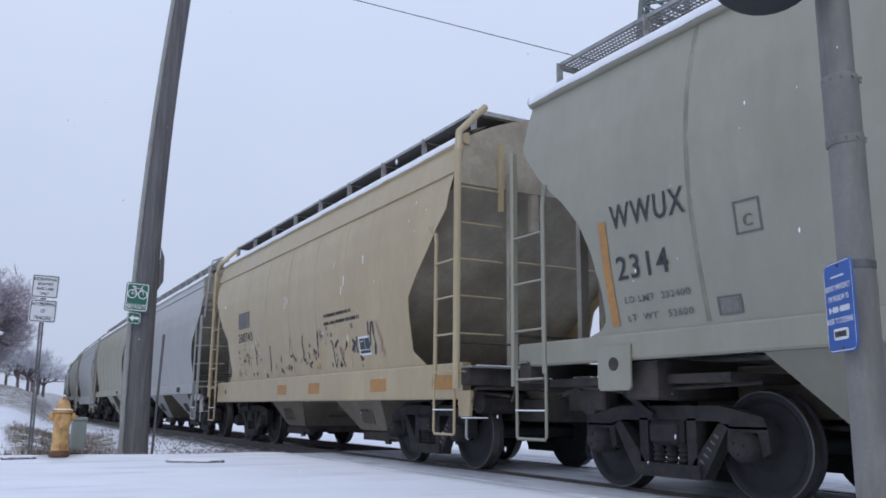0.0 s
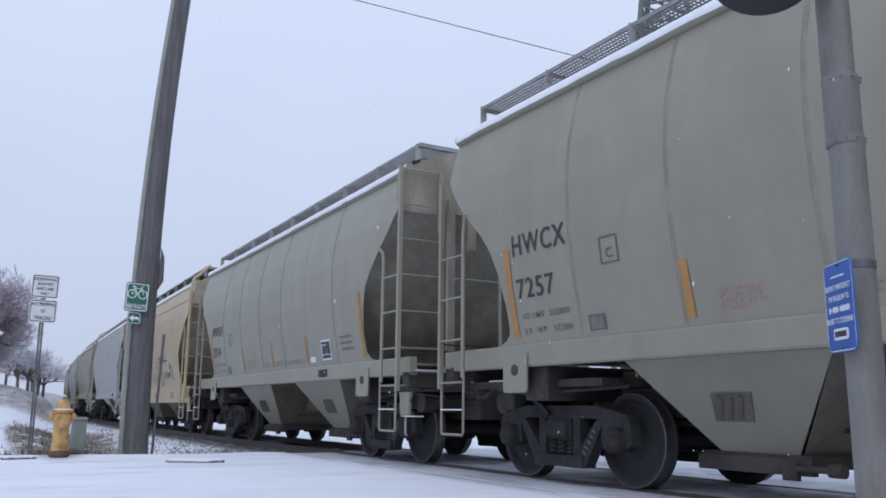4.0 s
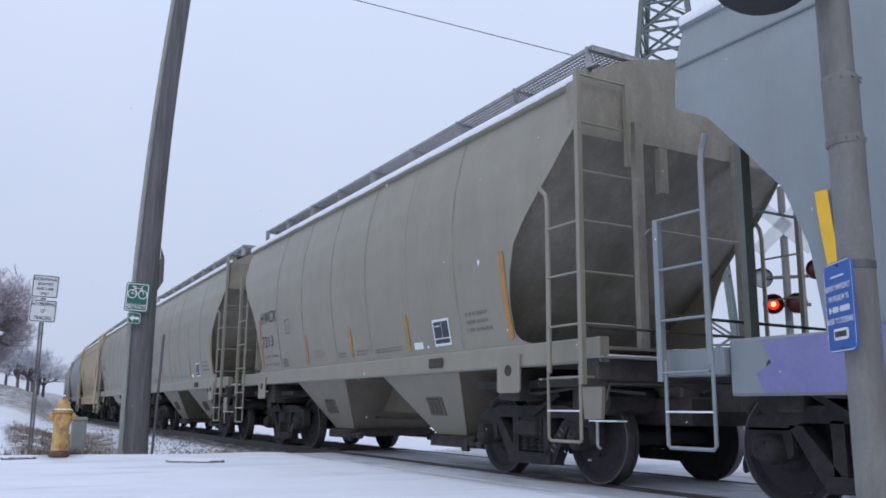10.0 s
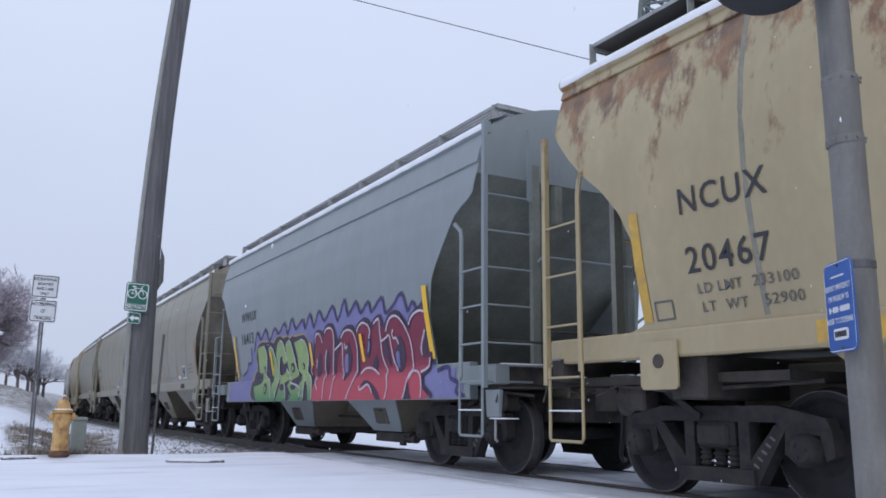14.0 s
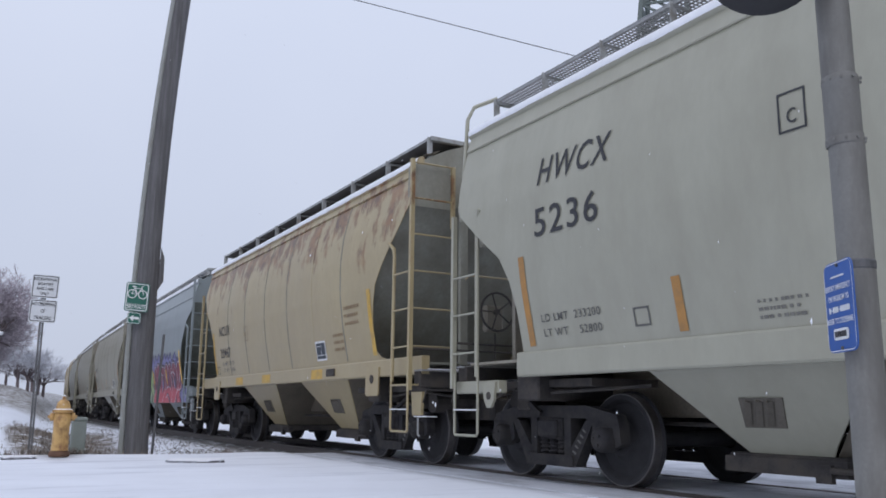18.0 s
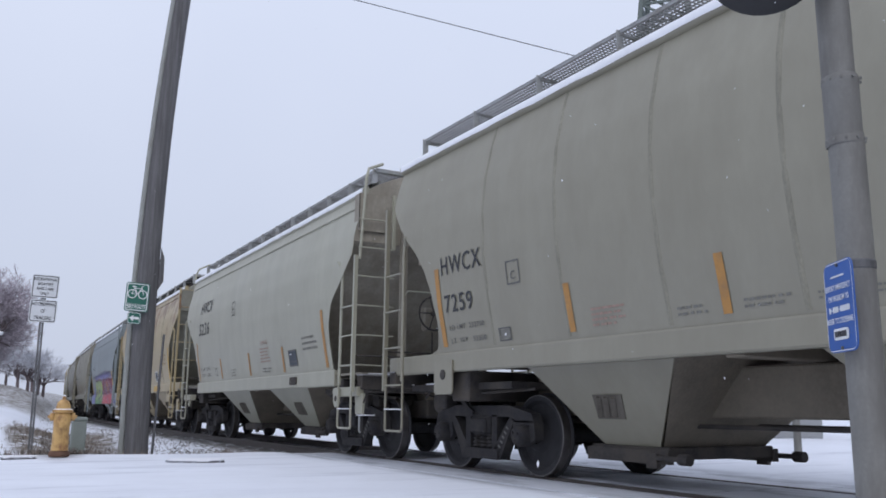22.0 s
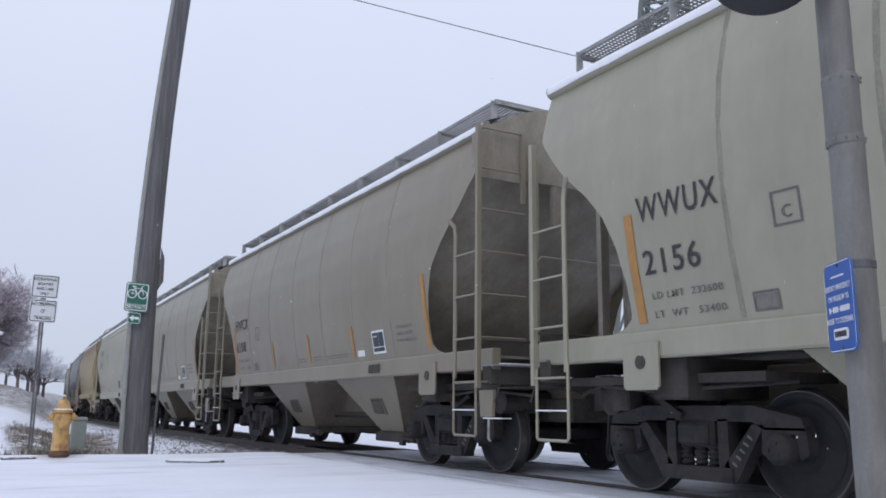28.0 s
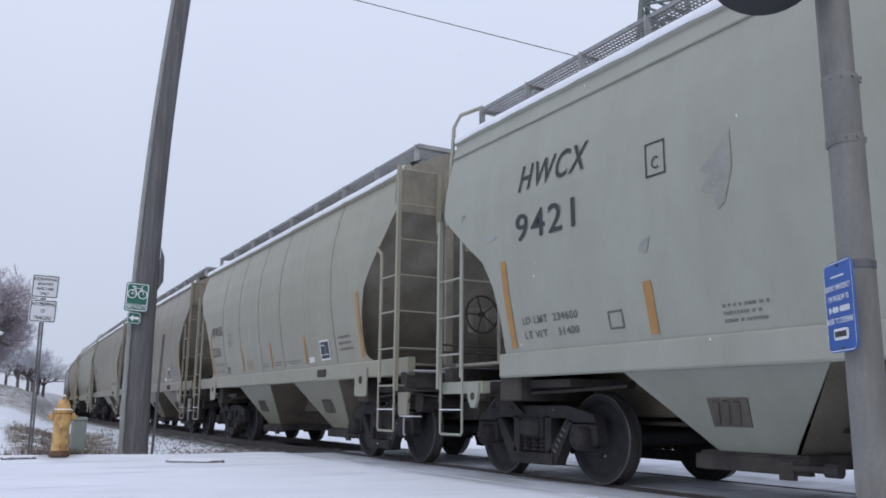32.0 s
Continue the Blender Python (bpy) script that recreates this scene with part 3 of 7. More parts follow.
def coupler(parent, end):
    e = end
    bm = bmesh.new()
    box(bm, min(e * 5.7, e * 6.18), max(e * 5.7, e * 6.18), -0.07, 0.07, 0.80, 0.94, 0.01)
    k = [(6.10, -0.17), (6.28, -0.20), (6.42, -0.12), (6.44, 0.0), (6.36, 0.02), (6.33, -0.06), (6.24, -0.06), (6.22, 0.12), (6.36, 0.19), (6.30, 0.22), (6.10, 0.16)]
    slab(bm, [(e * a, e * b) for a, b in k], 2, 0.74, 1.02)
    c = part("coupler", bm, UNDER, parent, "rusty dark knuckle coupler")
    bm = bmesh.new()
    bent_tube(bm, [(e * 5.95, e * 0.38, 0.86), (e * 6.1, e * 0.36, 0.78), (e * 6.18, e * 0.32, 0.46), (e * 6.28, e * 0.26, 0.27), (e * 6.38, e * 0.14, 0.20), (e * 6.42, e * 0.08, 0.20)], 0.026, 8)
    part("air_hose", bm, RUBBER, parent)
    bm = bmesh.new()
    bent_tube(bm, [(e * 6.02, 1.5, 0.82), (e * 6.02, 1.45, 0.98), (e * 6.02, 0.6, 0.99), (e * 6.06, 0.3, 0.92), (e * 6.15, 0.1, 1.0)], 0.012)
    part("uncoupling_lever", bm, UNDER, parent)


def brake_gear(parent, end, high):
    """The hand-brake wheel, its housing and the rods on one end of the car."""
    e = end
    x = e * (HALF - 0.05)
    bm = bmesh.new()
    box(bm, min(x - e * 0.12, x), max(x - e * 0.12, x), 0.02, 0.32, high - 0.28, high + 0.1, 0.03)
    g = part("brake_housing", bm, GRIME, parent)
    bm = bmesh.new()
    c = Vector((x + e * 0.06, 0.17, high))
    n = 20
    ring = [c + Vector((0, math.cos(a), math.sin(a))) * 0.27 for a in [2 * math.pi * i / n for i in range(n)]]
    for i in range(n):
        tube(bm, ring[i], ring[(i + 1) % n], 0.016, 6)
    for i in range(5):
        a = 2 * math.pi * i / 5
        tube(bm, c, c + Vector((0, math.cos(a), math.sin(a))) * 0.27, 0.011, 5)
    tube(bm, c - Vector((e * 0.08, 0, 0)), c + Vector((e * 0.02, 0, 0)), 0.04, 8)
    part("brake_wheel", bm, UNDER, g)
    bm = bmesh.new()
    bent_tube(bm, [(x, 0.17, high - 0.3), (x, 0.17, 1.4), (x - e * 0.2, 0.17, 1.1)], 0.012)
    part("brake_rod", bm, UNDER, g)
    bm = bmesh.new()
    box(bm, min(x - e * 0.25, x + e * 0.1), max(x - e * 0.25, x + e * 0.1), -0.4, 0.75, high - 0.75, high - 0.72)
    part("brake_step", bm, GRATE, parent)


def hopper_car(kind, sill, plate_top, sparse=True, truck_at=4.2):
    """One covered hopper car at the origin, on its rails. kind: round, flat, angular or old."""
    car = empty("hopper_car")
    z0, z1 = sill
    for s in (1, -1):
        part("side_sheet", side_sheet(z1 - 0.02, kind, s), PAINT, car, smooth=True)
        bm = bmesh.new()
        reach = HALF + 0.22 if kind == "round" else 4.72 if kind == "flat" else 5.36 if kind == "angular" else HALF
        w = wide(z1) + 0.012
        slab(bm, [(w, z0), (w + 0.012, z0 + 0.02), (w + 0.012, z1 - 0.02), (w, z1), (w - 0.10, z1), (w - 0.10, z0)] if s > 0 else
             [(-w, z0), (-w - 0.012, z0 + 0.02), (-w - 0.012, z1 - 0.02), (-w, z1), (-w + 0.10, z1), (-w + 0.10, z0)], 0, -reach, reach)
        part("side_sill", bm, PAINT, car)
        bm = bmesh.new()
        lip = [(1.37, -0.10)] + [(1.398 + 0.078 * math.cos(radians(q)), -0.028 + 0.078 * math.sin(radians(q))) for q in range(-80, 111, 19)]
        slab(bm, [(s * a, EAVE + b) for a, b in (lip if s > 0 else lip[::-1])], 0, -HALF - 0.02, HALF + 0.02)
        part("eave_rail", bm, PAINT, car, smooth=True)
        bm = bmesh.new()
        n = 46
        rng = random.Random(5)
        rows = []
        for i in range(n + 1):
            x = -HALF + 2 * HALF * i / n
            h = 0.022 + 0.012 * rng.random()
            wet = -30 + 9 * rng.random()
            arc = [(1.398 + 0.082 * math.cos(radians(q)), -0.028 + 0.082 * math.sin(radians(q))) for q in (wet, -15, 15, 45, 75)]
            rows.append([bm.verts.new((x, s * yy, EAVE + zz)) for yy, zz in arc + [(1.32, 0.075 + h), (1.10, 0.17 + h * 0.6)]])
        for a, b in zip(rows, rows[1:]):
            for j in range(6):
                bm.faces.new((a[j], a[j + 1], b[j + 1], b[j]))
        part("snow_cover", bm, SNOW, car, "thin snow lying along the eave", smooth=True)
        for e in (1, -1):
            bm = bmesh.new()
            if kind in ("angular", "old"):
                xm = e * 4.98
                # flat dark disc, its colour stands for the shade inside a sill hole
                lathe(bm, [(0.0, 0.004), (0.05, 0.004), (0.05, 0.0)], (xm, s * (w + 0.012), (z0 + z1) / 2), 12, along=(0, s, 0))
                part("jack_hole", bm, UNDER, car, "dark disc painted for the shade of a sill hole")
            elif kind == "round":
                xa, xb = sorted((e * 4.18, e * 4.62))
                yy = sorted((s * (w + 0.014), s * (w + 0.034)))
                slab(bm, [(xa, z0 - 0.24), (xa + 0.03, z0 - 0.27), (xb - 0.03, z0 - 0.27), (xb, z0 - 0.24), (xb, z1 - 0.10), (xa, z1 - 0.10)], 1, yy[0], yy[1])
                jp = part("jack_pad", bm, PAINT, car)
                # no opening is cut: a dark disc gives the hole's shade
                bm = bmesh.new()
                tube(bm, ((xa + xb) / 2, s * (w + 0.02), z0 - 0.03), ((xa + xb) / 2, s * (w + 0.042), z0 - 0.03), 0.062, 12)
                part("jack_hole", bm, UNDER, jp, "dark disc painted for the shade of a jacking hole")
            else:
                xa, xb = sorted((e * 4.95, e * (HALF + 0.15)))
                yy = sorted((s * 1.42, s * 1.54))
                box(bm, xa, xb, yy[0], yy[1], z0 - 0.17, z0 - 0.03, 0.01)
                xm = e * 5.1
                slab(bm, [(xm - 0.13, z0 - 0.05), (xm + 0.13, z0 - 0.05), (xm + 0.10, z0 - 0.24), (xm + 0.04, z0 - 0.33), (xm - 0.04, z0 - 0.33), (xm - 0.10, z0 - 0.24)], 1, yy[1] - 0.002 if s > 0 else yy[0] - 0.028, yy[1] + 0.03 if s > 0 else yy[0] + 0.002)
                jp = part("towing_lug", bm, PAINT, car)
                # the lug's opening is a dark disc, shade put in as colour
                bm = bmesh.new()
                lathe(bm, [(0.0, 0.034), (0.045, 0.034), (0.045, 0.0)], (xm, s * 1.54, z0 - 0.20), 12, along=(0, s, 0))
                part("lug_hole", bm, UNDER, jp, "dark disc painted for the shade of a lug hole")
            ladder(car, e, s, EAVE - 0.02 if kind != "old" else 4.5, kind)
    bm = bmesh.new()
    n = 14
    ends = []
    for x in (-HALF, HALF):
        ends.append([bm.verts.new((x, y, roof_z(y))) for y in [1.385 * (2 * i / n - 1) for i in range(n + 1)]])
    for i in range(n):
        bm.faces.new((ends[0][i], ends[0][i + 1], ends[1][i + 1], ends[1][i]))
    part("roof", bm, PAINT, car, smooth=True)
    low = 3.3 if kind == "flat" else 3.52
    for e in (1, -1):
        bm = bmesh.new()
        pts = [(y, roof_z(y)) for y in [1.385 * (2 * i / n - 1) for i in range(n + 1)]]
        pts += [(wide(z), z) for z in (3.9, 3.7, low)] + [(-wide(z), z) for z in (low, 3.7, 3.9)]
        xa, xb = sorted((e * HALF, e * (HALF - 0.015)))
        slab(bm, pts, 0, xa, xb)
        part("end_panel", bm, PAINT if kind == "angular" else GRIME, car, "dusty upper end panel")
        bm = bmesh.new()
        prev = None
        for i in range(13):
            z = low + (1.2 - low) * i / 12
            x = e * (HALF - 0.01 - 2.55 * i / 12)
            row = [bm.verts.new((x, y * (wide(z) - 0.014), z)) for y in (-1, -0.5, 0, 0.5, 1)]
            if prev:
                for j in range(4):
                    bm.faces.new((prev[j], prev[j + 1], row[j + 1], row[j]))
            prev = row
        part("slope_sheet", bm, GRIME, car, "dirt-stained sloping end sheet", smooth=True)
        bm = bmesh.new()
        xa, xb = sorted((e * (HALF + 0.02), e * (HALF + 0.20)))
        box(bm, xa, xb, -1.48, 1.48, 1.02, 1.24, 0.01)
        part("end_sill", bm, UNDER, car)
        if kind == "angular":
            xa, xb = sorted((e * 5.38, e * (HALF + 0.30)))
            for s in (1, -1):
                bm = bmesh.new()
                box(bm, xa, xb, s * 1.40 - 0.1, s * 1.40 + 0.1, 1.02, 1.24, 0.01)
                part("corner_block", bm, PAINT, car)
        bm = bmesh.new()
        xa, xb = sorted((e * 4.2, e * (HALF + 0.02)))
        box(bm, xa, xb, -1.42, 1.42, z1 - 0.10, z1 - 0.07)
        part("end_platform", bm, GRIME, car)
        for s in (1, -1):
            bm = bmesh.new()
            beam(bm, (e * (HALF + 0.02), s * 0.74, z1 - 0.10), (e * (HALF + 0.02), s * 0.74, 3.72), 0.11, 0.07)
            part("end_post", bm, GRIME, car)
        bm = bmesh.new()
        tube(bm, (e * (HALF + 0.16), -1.55, 1.52), (e * (HALF + 0.16), 1.55, 1.52), 0.014, 6)
        part("crossover_rail", bm, UNDER, car)
        bm = bmesh.new()
        bent_tube(bm, [(e * (HALF + 0.08), 0.74, 2.5), (e * (HALF + 0.12), 0.7, 2.56), (e * (HALF + 0.12), -0.7, 2.56), (e * (HALF + 0.08), -0.74, 2.5)], 0.014)
        part("grab_rail", bm, PAINT, car)
        bm = bmesh.new()
        box(bm, min(e * (HALF + 0.06), e * (HALF + 0.30)), max(e * (HALF + 0.06), e * (HALF + 0.30)), -1.5, 1.5, 1.225, 1.245)
        plank = part("crossover_step", bm, GRATE, car, "narrow steel crossover step")
        bm = bmesh.new()
        box(bm, min(e * (HALF + 0.25), e * (HALF + 0.295)), max(e * (HALF + 0.25), e * (HALF + 0.295)), -1.4, 1.4, 1.246, 1.258)
        part("snow_line", bm, SNOW, plank, "line of snow on the step")
        bm = bmesh.new()
        box(bm, min(e * (HALF - 0.05), e * (HALF + 0.04)), max(e * (HALF - 0.05), e * (HALF + 0.04)), 0.32, 0.44, 3.0, 3.5, 0.01)
        part("end_bracket", bm, GRIME, car)
        coupler(car, e)
        # hopper bay, outlet gate and its drive
        top, bot = plate_top, 0.40
        ta, tb, ty, ba, bb, by = (0.79, 2.64, 1.08, 1.30, 2.35, 0.80) if kind in ("angular", "old") else (0.72, 2.95, 1.25, 1.45, 2.30, 0.72)
        uy = min(1.36, ty + 0.16)
        bm = bmesh.new()
        rows = []
        for z, xa, xb, yy in ((top + 0.5, 0.0, tb + 0.55, uy), (top, ta, tb, ty), (bot, ba, bb, by)):
            rows.append([bm.verts.new((e * p, q, z)) for p, q in ((xa, -yy), (xb, -yy), (xb, yy), (xa, yy))])
        for p, q in zip(rows, rows[1:]):
            for i in (1, 3):
                j = (i + 1) % 4
                bm.faces.new((p[i], p[j], q[j], q[i]))
        bm.faces.new(rows[-1])
        bay = part("hopper_bay", bm, DARK_BROWN, car, "mottled dark brown hopper slope sheets")
        slope = (ty - by) / (top - bot)
        for s in (1, -1):
            bm = bmesh.new()
            r = 0.09
            low_corner = [(bb + r * 0.62, bot + r), (bb - r * 0.3, bot), (ba + r * 0.3, bot), (ba - r * 0.62, bot + r)]
            slab(bm, [(e * p, q) for p, q in [(ta, top), (tb, top)] + low_corner], 1, 0.0, 0.014)
            for v in bm.verts:
                v.co.y = s * (by + slope * (v.co.z - bot) + v.co.y)
            part("chute_plate", bm, DARK_BROWN if kind == "old" else PAINT, bay)
            bm = bmesh.new()
            slab(bm, [(e * p, q) for p, q in ((0.0, top + 0.5), (tb + 0.55, top + 0.5), (tb, top), (ta, top))], 1, 0.0, 0.012)
            for v in bm.verts:
                v.co.y = s * (ty + (uy - ty) * (v.co.z - top) / 0.5 + v.co.y)
            part("upper_chute", bm, GRIME, bay)
            zc = bot + (top - bot) * 0.46
            def stuck(dx, dz, o):
                return (e * 1.90 + dx, s * (by + slope * (zc + dz - bot) + 0.014 + o), zc + dz)
            bm = bmesh.new()
            quad = [stuck(dx, dz, 0.0) for dx, dz in ((-0.25, 0.12), (0.18, 0.12), (0.27, -0.12), (-0.14, -0.12))]
            lift_by = Vector((0, s * 0.012, 0))
            low_ring = [bm.verts.new(p) for p in quad]
            high_ring = [bm.verts.new(Vector(p) + lift_by) for p in quad]
            for i in range(4):
                j = (i + 1) % 4
                bm.faces.new((low_ring[i], low_ring[j], high_ring[j], high_ring[i]))
            bm.faces.new(high_ring)
            vb = part("vibrator_bracket", bm, STAIN, car, "grimy bracket on the chute")
            for k in range(3):
                bm = bmesh.new()
                beam(bm, stuck(-0.02 + 0.11 * k, -0.095, 0.024), stuck(-0.13 + 0.11 * k, 0.095, 0.024), 0.05, 0.03)
                part("rib", bm, STAIN, vb)
        bm = bmesh.new()
        xa, xb = sorted((e * 1.36, e * 2.50))
        box(bm, xa, xb, -0.74, 0.74, 0.28, 0.40, 0.015)
        for s in (1, -1):
            box(bm, xa - 0.02, xb + 0.02, s * 0.74 - 0.035, s * 0.74 + 0.035, 0.24, 0.37)
            box(bm, xa + 0.1, xa + 0.24, s * 0.78 - 0.02, s * 0.78 + 0.03, 0.20, 0.34)
        gate = part("outlet_gate", bm, UNDER, car)
        for s in (1, -1):
            bm = bmesh.new()
            tube(bm, (xa - 0.26, s * 0.80, 0.30), (xa + 0.1, s * 0.80, 0.30), 0.026, 8)
            tube(bm, (xa - 0.32, s * 0.80, 0.30), (xa - 0.20, s * 0.80, 0.30), 0.055, 10)
            part("gate_capstan", bm, UNDER, gate)
        # brake rigging and draft gear under the end platform
        bm = bmesh.new()
        xa, xb = sorted((e * 4.5, e * 6.0))
        box(bm, xa, xb, -0.42, 0.42, 0.60, 0.88, 0.02)
        part("draft_gear_box", bm, UNDER, car)
        # added dark plate, closes off bright gaps between platform and truck
        bm = bmesh.new()
        xa, xb = sorted((e * (truck_at - 0.9), e * (HALF + 0.02)))
        box(bm, xa, xb, -1.22, 1.22, 0.98, 1.06)
        part("platform_underplate", bm, UNDER, car)
        bm = bmesh.new()
        tube(bm, (e * 5.35, -1.0, 0.84), (e * 5.35, 1.0, 0.84), 0.15, 12)
        part("air_reservoir", bm, UNDER, car, "dark air reservoir under the end platform")
        rng = random.Random(90 + e)
        for k in range(9):
            xk, yk, lk = e * rng.uniform(4.7, 5.85), rng.choice((1.235, 1.235, 0.9)), rng.uniform(0.05, 0.16)
            zk = 1.06 if yk > 1 else 0.983
            bm = bmesh.new()
            box(bm, xk - lk, xk + lk, yk - 0.05, yk - 0.01, zk, zk + rng.uniform(0.008, 0.016))
            part("snow_patch", bm, SNOW, car, "thin line of snow on the brake gear")
        for s in (1, -1):
            bm = bmesh.new()
            bent_tube(bm, [(e * 3.2, s * 0.95, 0.98), (e * 3.9, s * 1.16, 0.94), (e * 4.6, s * 1.2, 0.92), (e * 5.3, s * 1.16, 0.98), (e * 5.9, s * 0.9, 0.9)], 0.018)
            part("brake_pipe", bm, UNDER, car)
            bm = bmesh.new()
            box(bm, min(e * 5.0, e * 5.24), max(e * 5.0, e * 5.24), s * 1.0 - 0.1, s * 1.0 + 0.1, 0.74, 0.98, 0.02)
            part("brake_valve", bm, UNDER, car)
            bm = bmesh.new()
            beam(bm, (e * (truck_at + 0.12), s * 1.10, 0.70), (e * (truck_at + 0.55), s * 1.06, 0.92), 0.03, 0.05)
            part("brake_lever", bm, TRUCK, car)
        truck(car, e * truck_at)
        for q in (-0.89, 0.89):
            wheel_pair(car, e * truck_at + q)
        bm = bmesh.new()
        xa, xb = sorted((e * (truck_at - 0.2), e * (truck_at + 0.2)))
        box(bm, xa, xb, -1.36, 1.36, 0.84, 1.2, 0.02)
        part("body_bolster", bm, UNDER, car)
    bm = bmesh.new()
    box(bm, -5.8, 5.8, -0.33, 0.33, 0.68, 1.16, 0.02)
    part("centre_sill", bm, DARK_BROWN, car, "mottled dark brown centre sill between the hopper bays")
    bm = bmesh.new()
    box(bm, -0.10, 0.10, -wide(z1) + 0.12, wide(z1) - 0.12, z0 - 0.02, z0 + 0.16, 0.01)
    part("cross_bearer", bm, DARK_BROWN, car)
    for s in (1, -1):
        bm = bmesh.new()
        bent_tube(bm, [(3.6, s * 0.40, 0.62), (1.2, s * 0.42, 0.60), (-1.2, s * 0.42, 0.60), (-3.6, s * 0.40, 0.62)], 0.022)
        part("train_pipe", bm, UNDER, car)
    running_board(car, sparse, 4.56 if kind == "round" else 4.58 if kind == "old" else 4.55 if kind == "flat" else 4.50)
    if kind in ("round",):
        for x in (-3.40, -2.10, -0.80, 0.55, 1.93, 3.28):
            bm = bmesh.new()
            prev = None
            for i in range(17):
                z = 1.46 + (4.05 - 1.46) * i / 16
                row = [bm.verts.new(on_side(x + q, z, o)) for q, o in ((-0.026, 0.001), (-0.009, 0.006), (0.009, 0.006), (0.026, 0.001))]
                if prev:
                    for j in range(3):
                        bm.faces.new((prev[j], prev[j + 1], row[j + 1], row[j]))
                prev = row
            part("weld_seam", bm, SEAM if x in (-3.40, 0.55, 1.93, 3.28, -0.80) else PAINT, car)
    if kind in ("angular", "old", "flat"):
        top_chord(car, 3.66 if kind != "flat" else 3.85, PAINT)
    if kind in ("round", "flat"):
        running_trim(car, z0, z1)
    return car


def top_chord(car, z, mat):
    """The proud plate under the eave, with a crease along its foot."""
    for s in (1, -1):
        bm = bmesh.new()
        face = [(wide(z) - 0.02, z - 0.002), (wide(z) + 0.016, z), (wide(z) + 0.024, z + 0.012)] + [(wide(q) + 0.024, q) for q in (3.8, 3.95, 4.08) if q > z + 0.05] + [(1.36, 4.10)]
        slab(bm, [(s * a, q) for a, q in (face if s > 0 else face[::-1])], 0, -HALF + 0.01, HALF - 0.01)
        part("top_chord", bm, mat, car, smooth=True)


def running_trim(car, z0, z1):
    """Vent plate on the sill and the drawn placard board below the label."""
    bm = bmesh.new()
    w = wide(z1) + 0.022
    box(bm, -2.92, -2.58, w, w + 0.03, z0 + 0.06, z1 - 0.06, 0.01)
    part("routing_board", bm, UNDER, car, "small dark routing board on the sill")


def repaint(car, coat, grime=None):
    """Gives one car its own coat of paint, on the meshes that all share."""
    for ob in car.children_recursive:
        if ob.type == "MESH" and ob.material_slots:
            m = ob.data.materials[0]
            if m == PAINT or (grime and m == GRIME):
                ob.material_slots[0].link = "OBJECT"
                ob.material_slots[0].material = coat if m == PAINT else grime
    return car


SPEED = 3.65
BEND = 903.0
MID = 6.70


def along(s):
    """The pose on the track s metres along it: a wide curve to the right."""
    a = s / BEND
    return Matrix.Translation((MID + BEND * (1 - math.cos(a)), BEND * math.sin(a), 0)) @ Matrix.Rotation(radians(90) - a, 4, "Z")


round_car = hopper_car("round", (1.19, 1.43), 1.22)
flat_car = hopper_car("flat", (1.09, 1.35), 1.12, sparse=False, truck_at=4.66)
angular_car = hopper_car("angular", (0.86, 1.30), 0.90, truck_at=4.45)
old_car = hopper_car("old", (0.86, 1.30), 0.88, truck_at=4.1)
cars = []


def add_car(proto, where, coat, label, grime=None):
    c = copy_thing(proto, along(where - 6.5 * SPEED))
    repaint(c, coat, grime)
    tagged(c, label, "hopper car", "hopper cars of the train")
    cars.append((c, where))
    return c


GREY_WORDS = "dirty light grey covered hopper car with rounded sides rolling past"
LEAD = [(50.9, flat_car, FROST), (63.7, round_car, PALE), (76.5, angular_car, FROST), (89.3, round_car, GREY_A), (102.1, round_car, SLATE), (114.9, flat_car, GREY_A), (127.7, round_car, GREY_C), (140.5, angular_car, SLATE)]
for where, proto, coat in LEAD:
    add_car(proto, where - 0.22, coat, "grey covered hopper car far along the snowy track")
straw_car = add_car(old_car, 37.75, STRAW, "weathered straw-yellow covered hopper car with old graffiti scrawls", GRIME_TAN)
car_2314 = add_car(round_car, 24.92, GREY_A, GREY_WORDS)
car_7257 = add_car(round_car, 12.13, GREY_B, GREY_WORDS)
car_7213 = add_car(round_car, -0.79, GREY_B, GREY_WORDS)
graffiti_car = add_car(angular_car, -13.56, BLUE_GREY, "blue-grey covered hopper car sprayed with green and red graffiti", GRIME_GREEN)
rusty_car = add_car(round_car, -26.46, CREAM, "rust-streaked cream covered hopper car with rounded sides", GRIME_SAGE)
car_5236 = add_car(flat_car, -39.21, BONE, "pale grey covered hopper car with black numbers")
car_7259 = add_car(round_car, -51.94, GREY_B, GREY_WORDS)
car_6108 = add_car(round_car, -64.73, GREY_C, "brownish grey covered hopper car with rounded sides")
car_2156 = add_car(round_car, -77.43, PALE, GREY_WORDS)
car_9421 = add_car(flat_car, -90.24, ICE, "clean cool-white covered hopper car with black numbers")
for proto in (round_car, flat_car, angular_car, old_car):
    for o in list(proto.children_recursive) + [proto]:
        bpy.data.objects.remove(o)

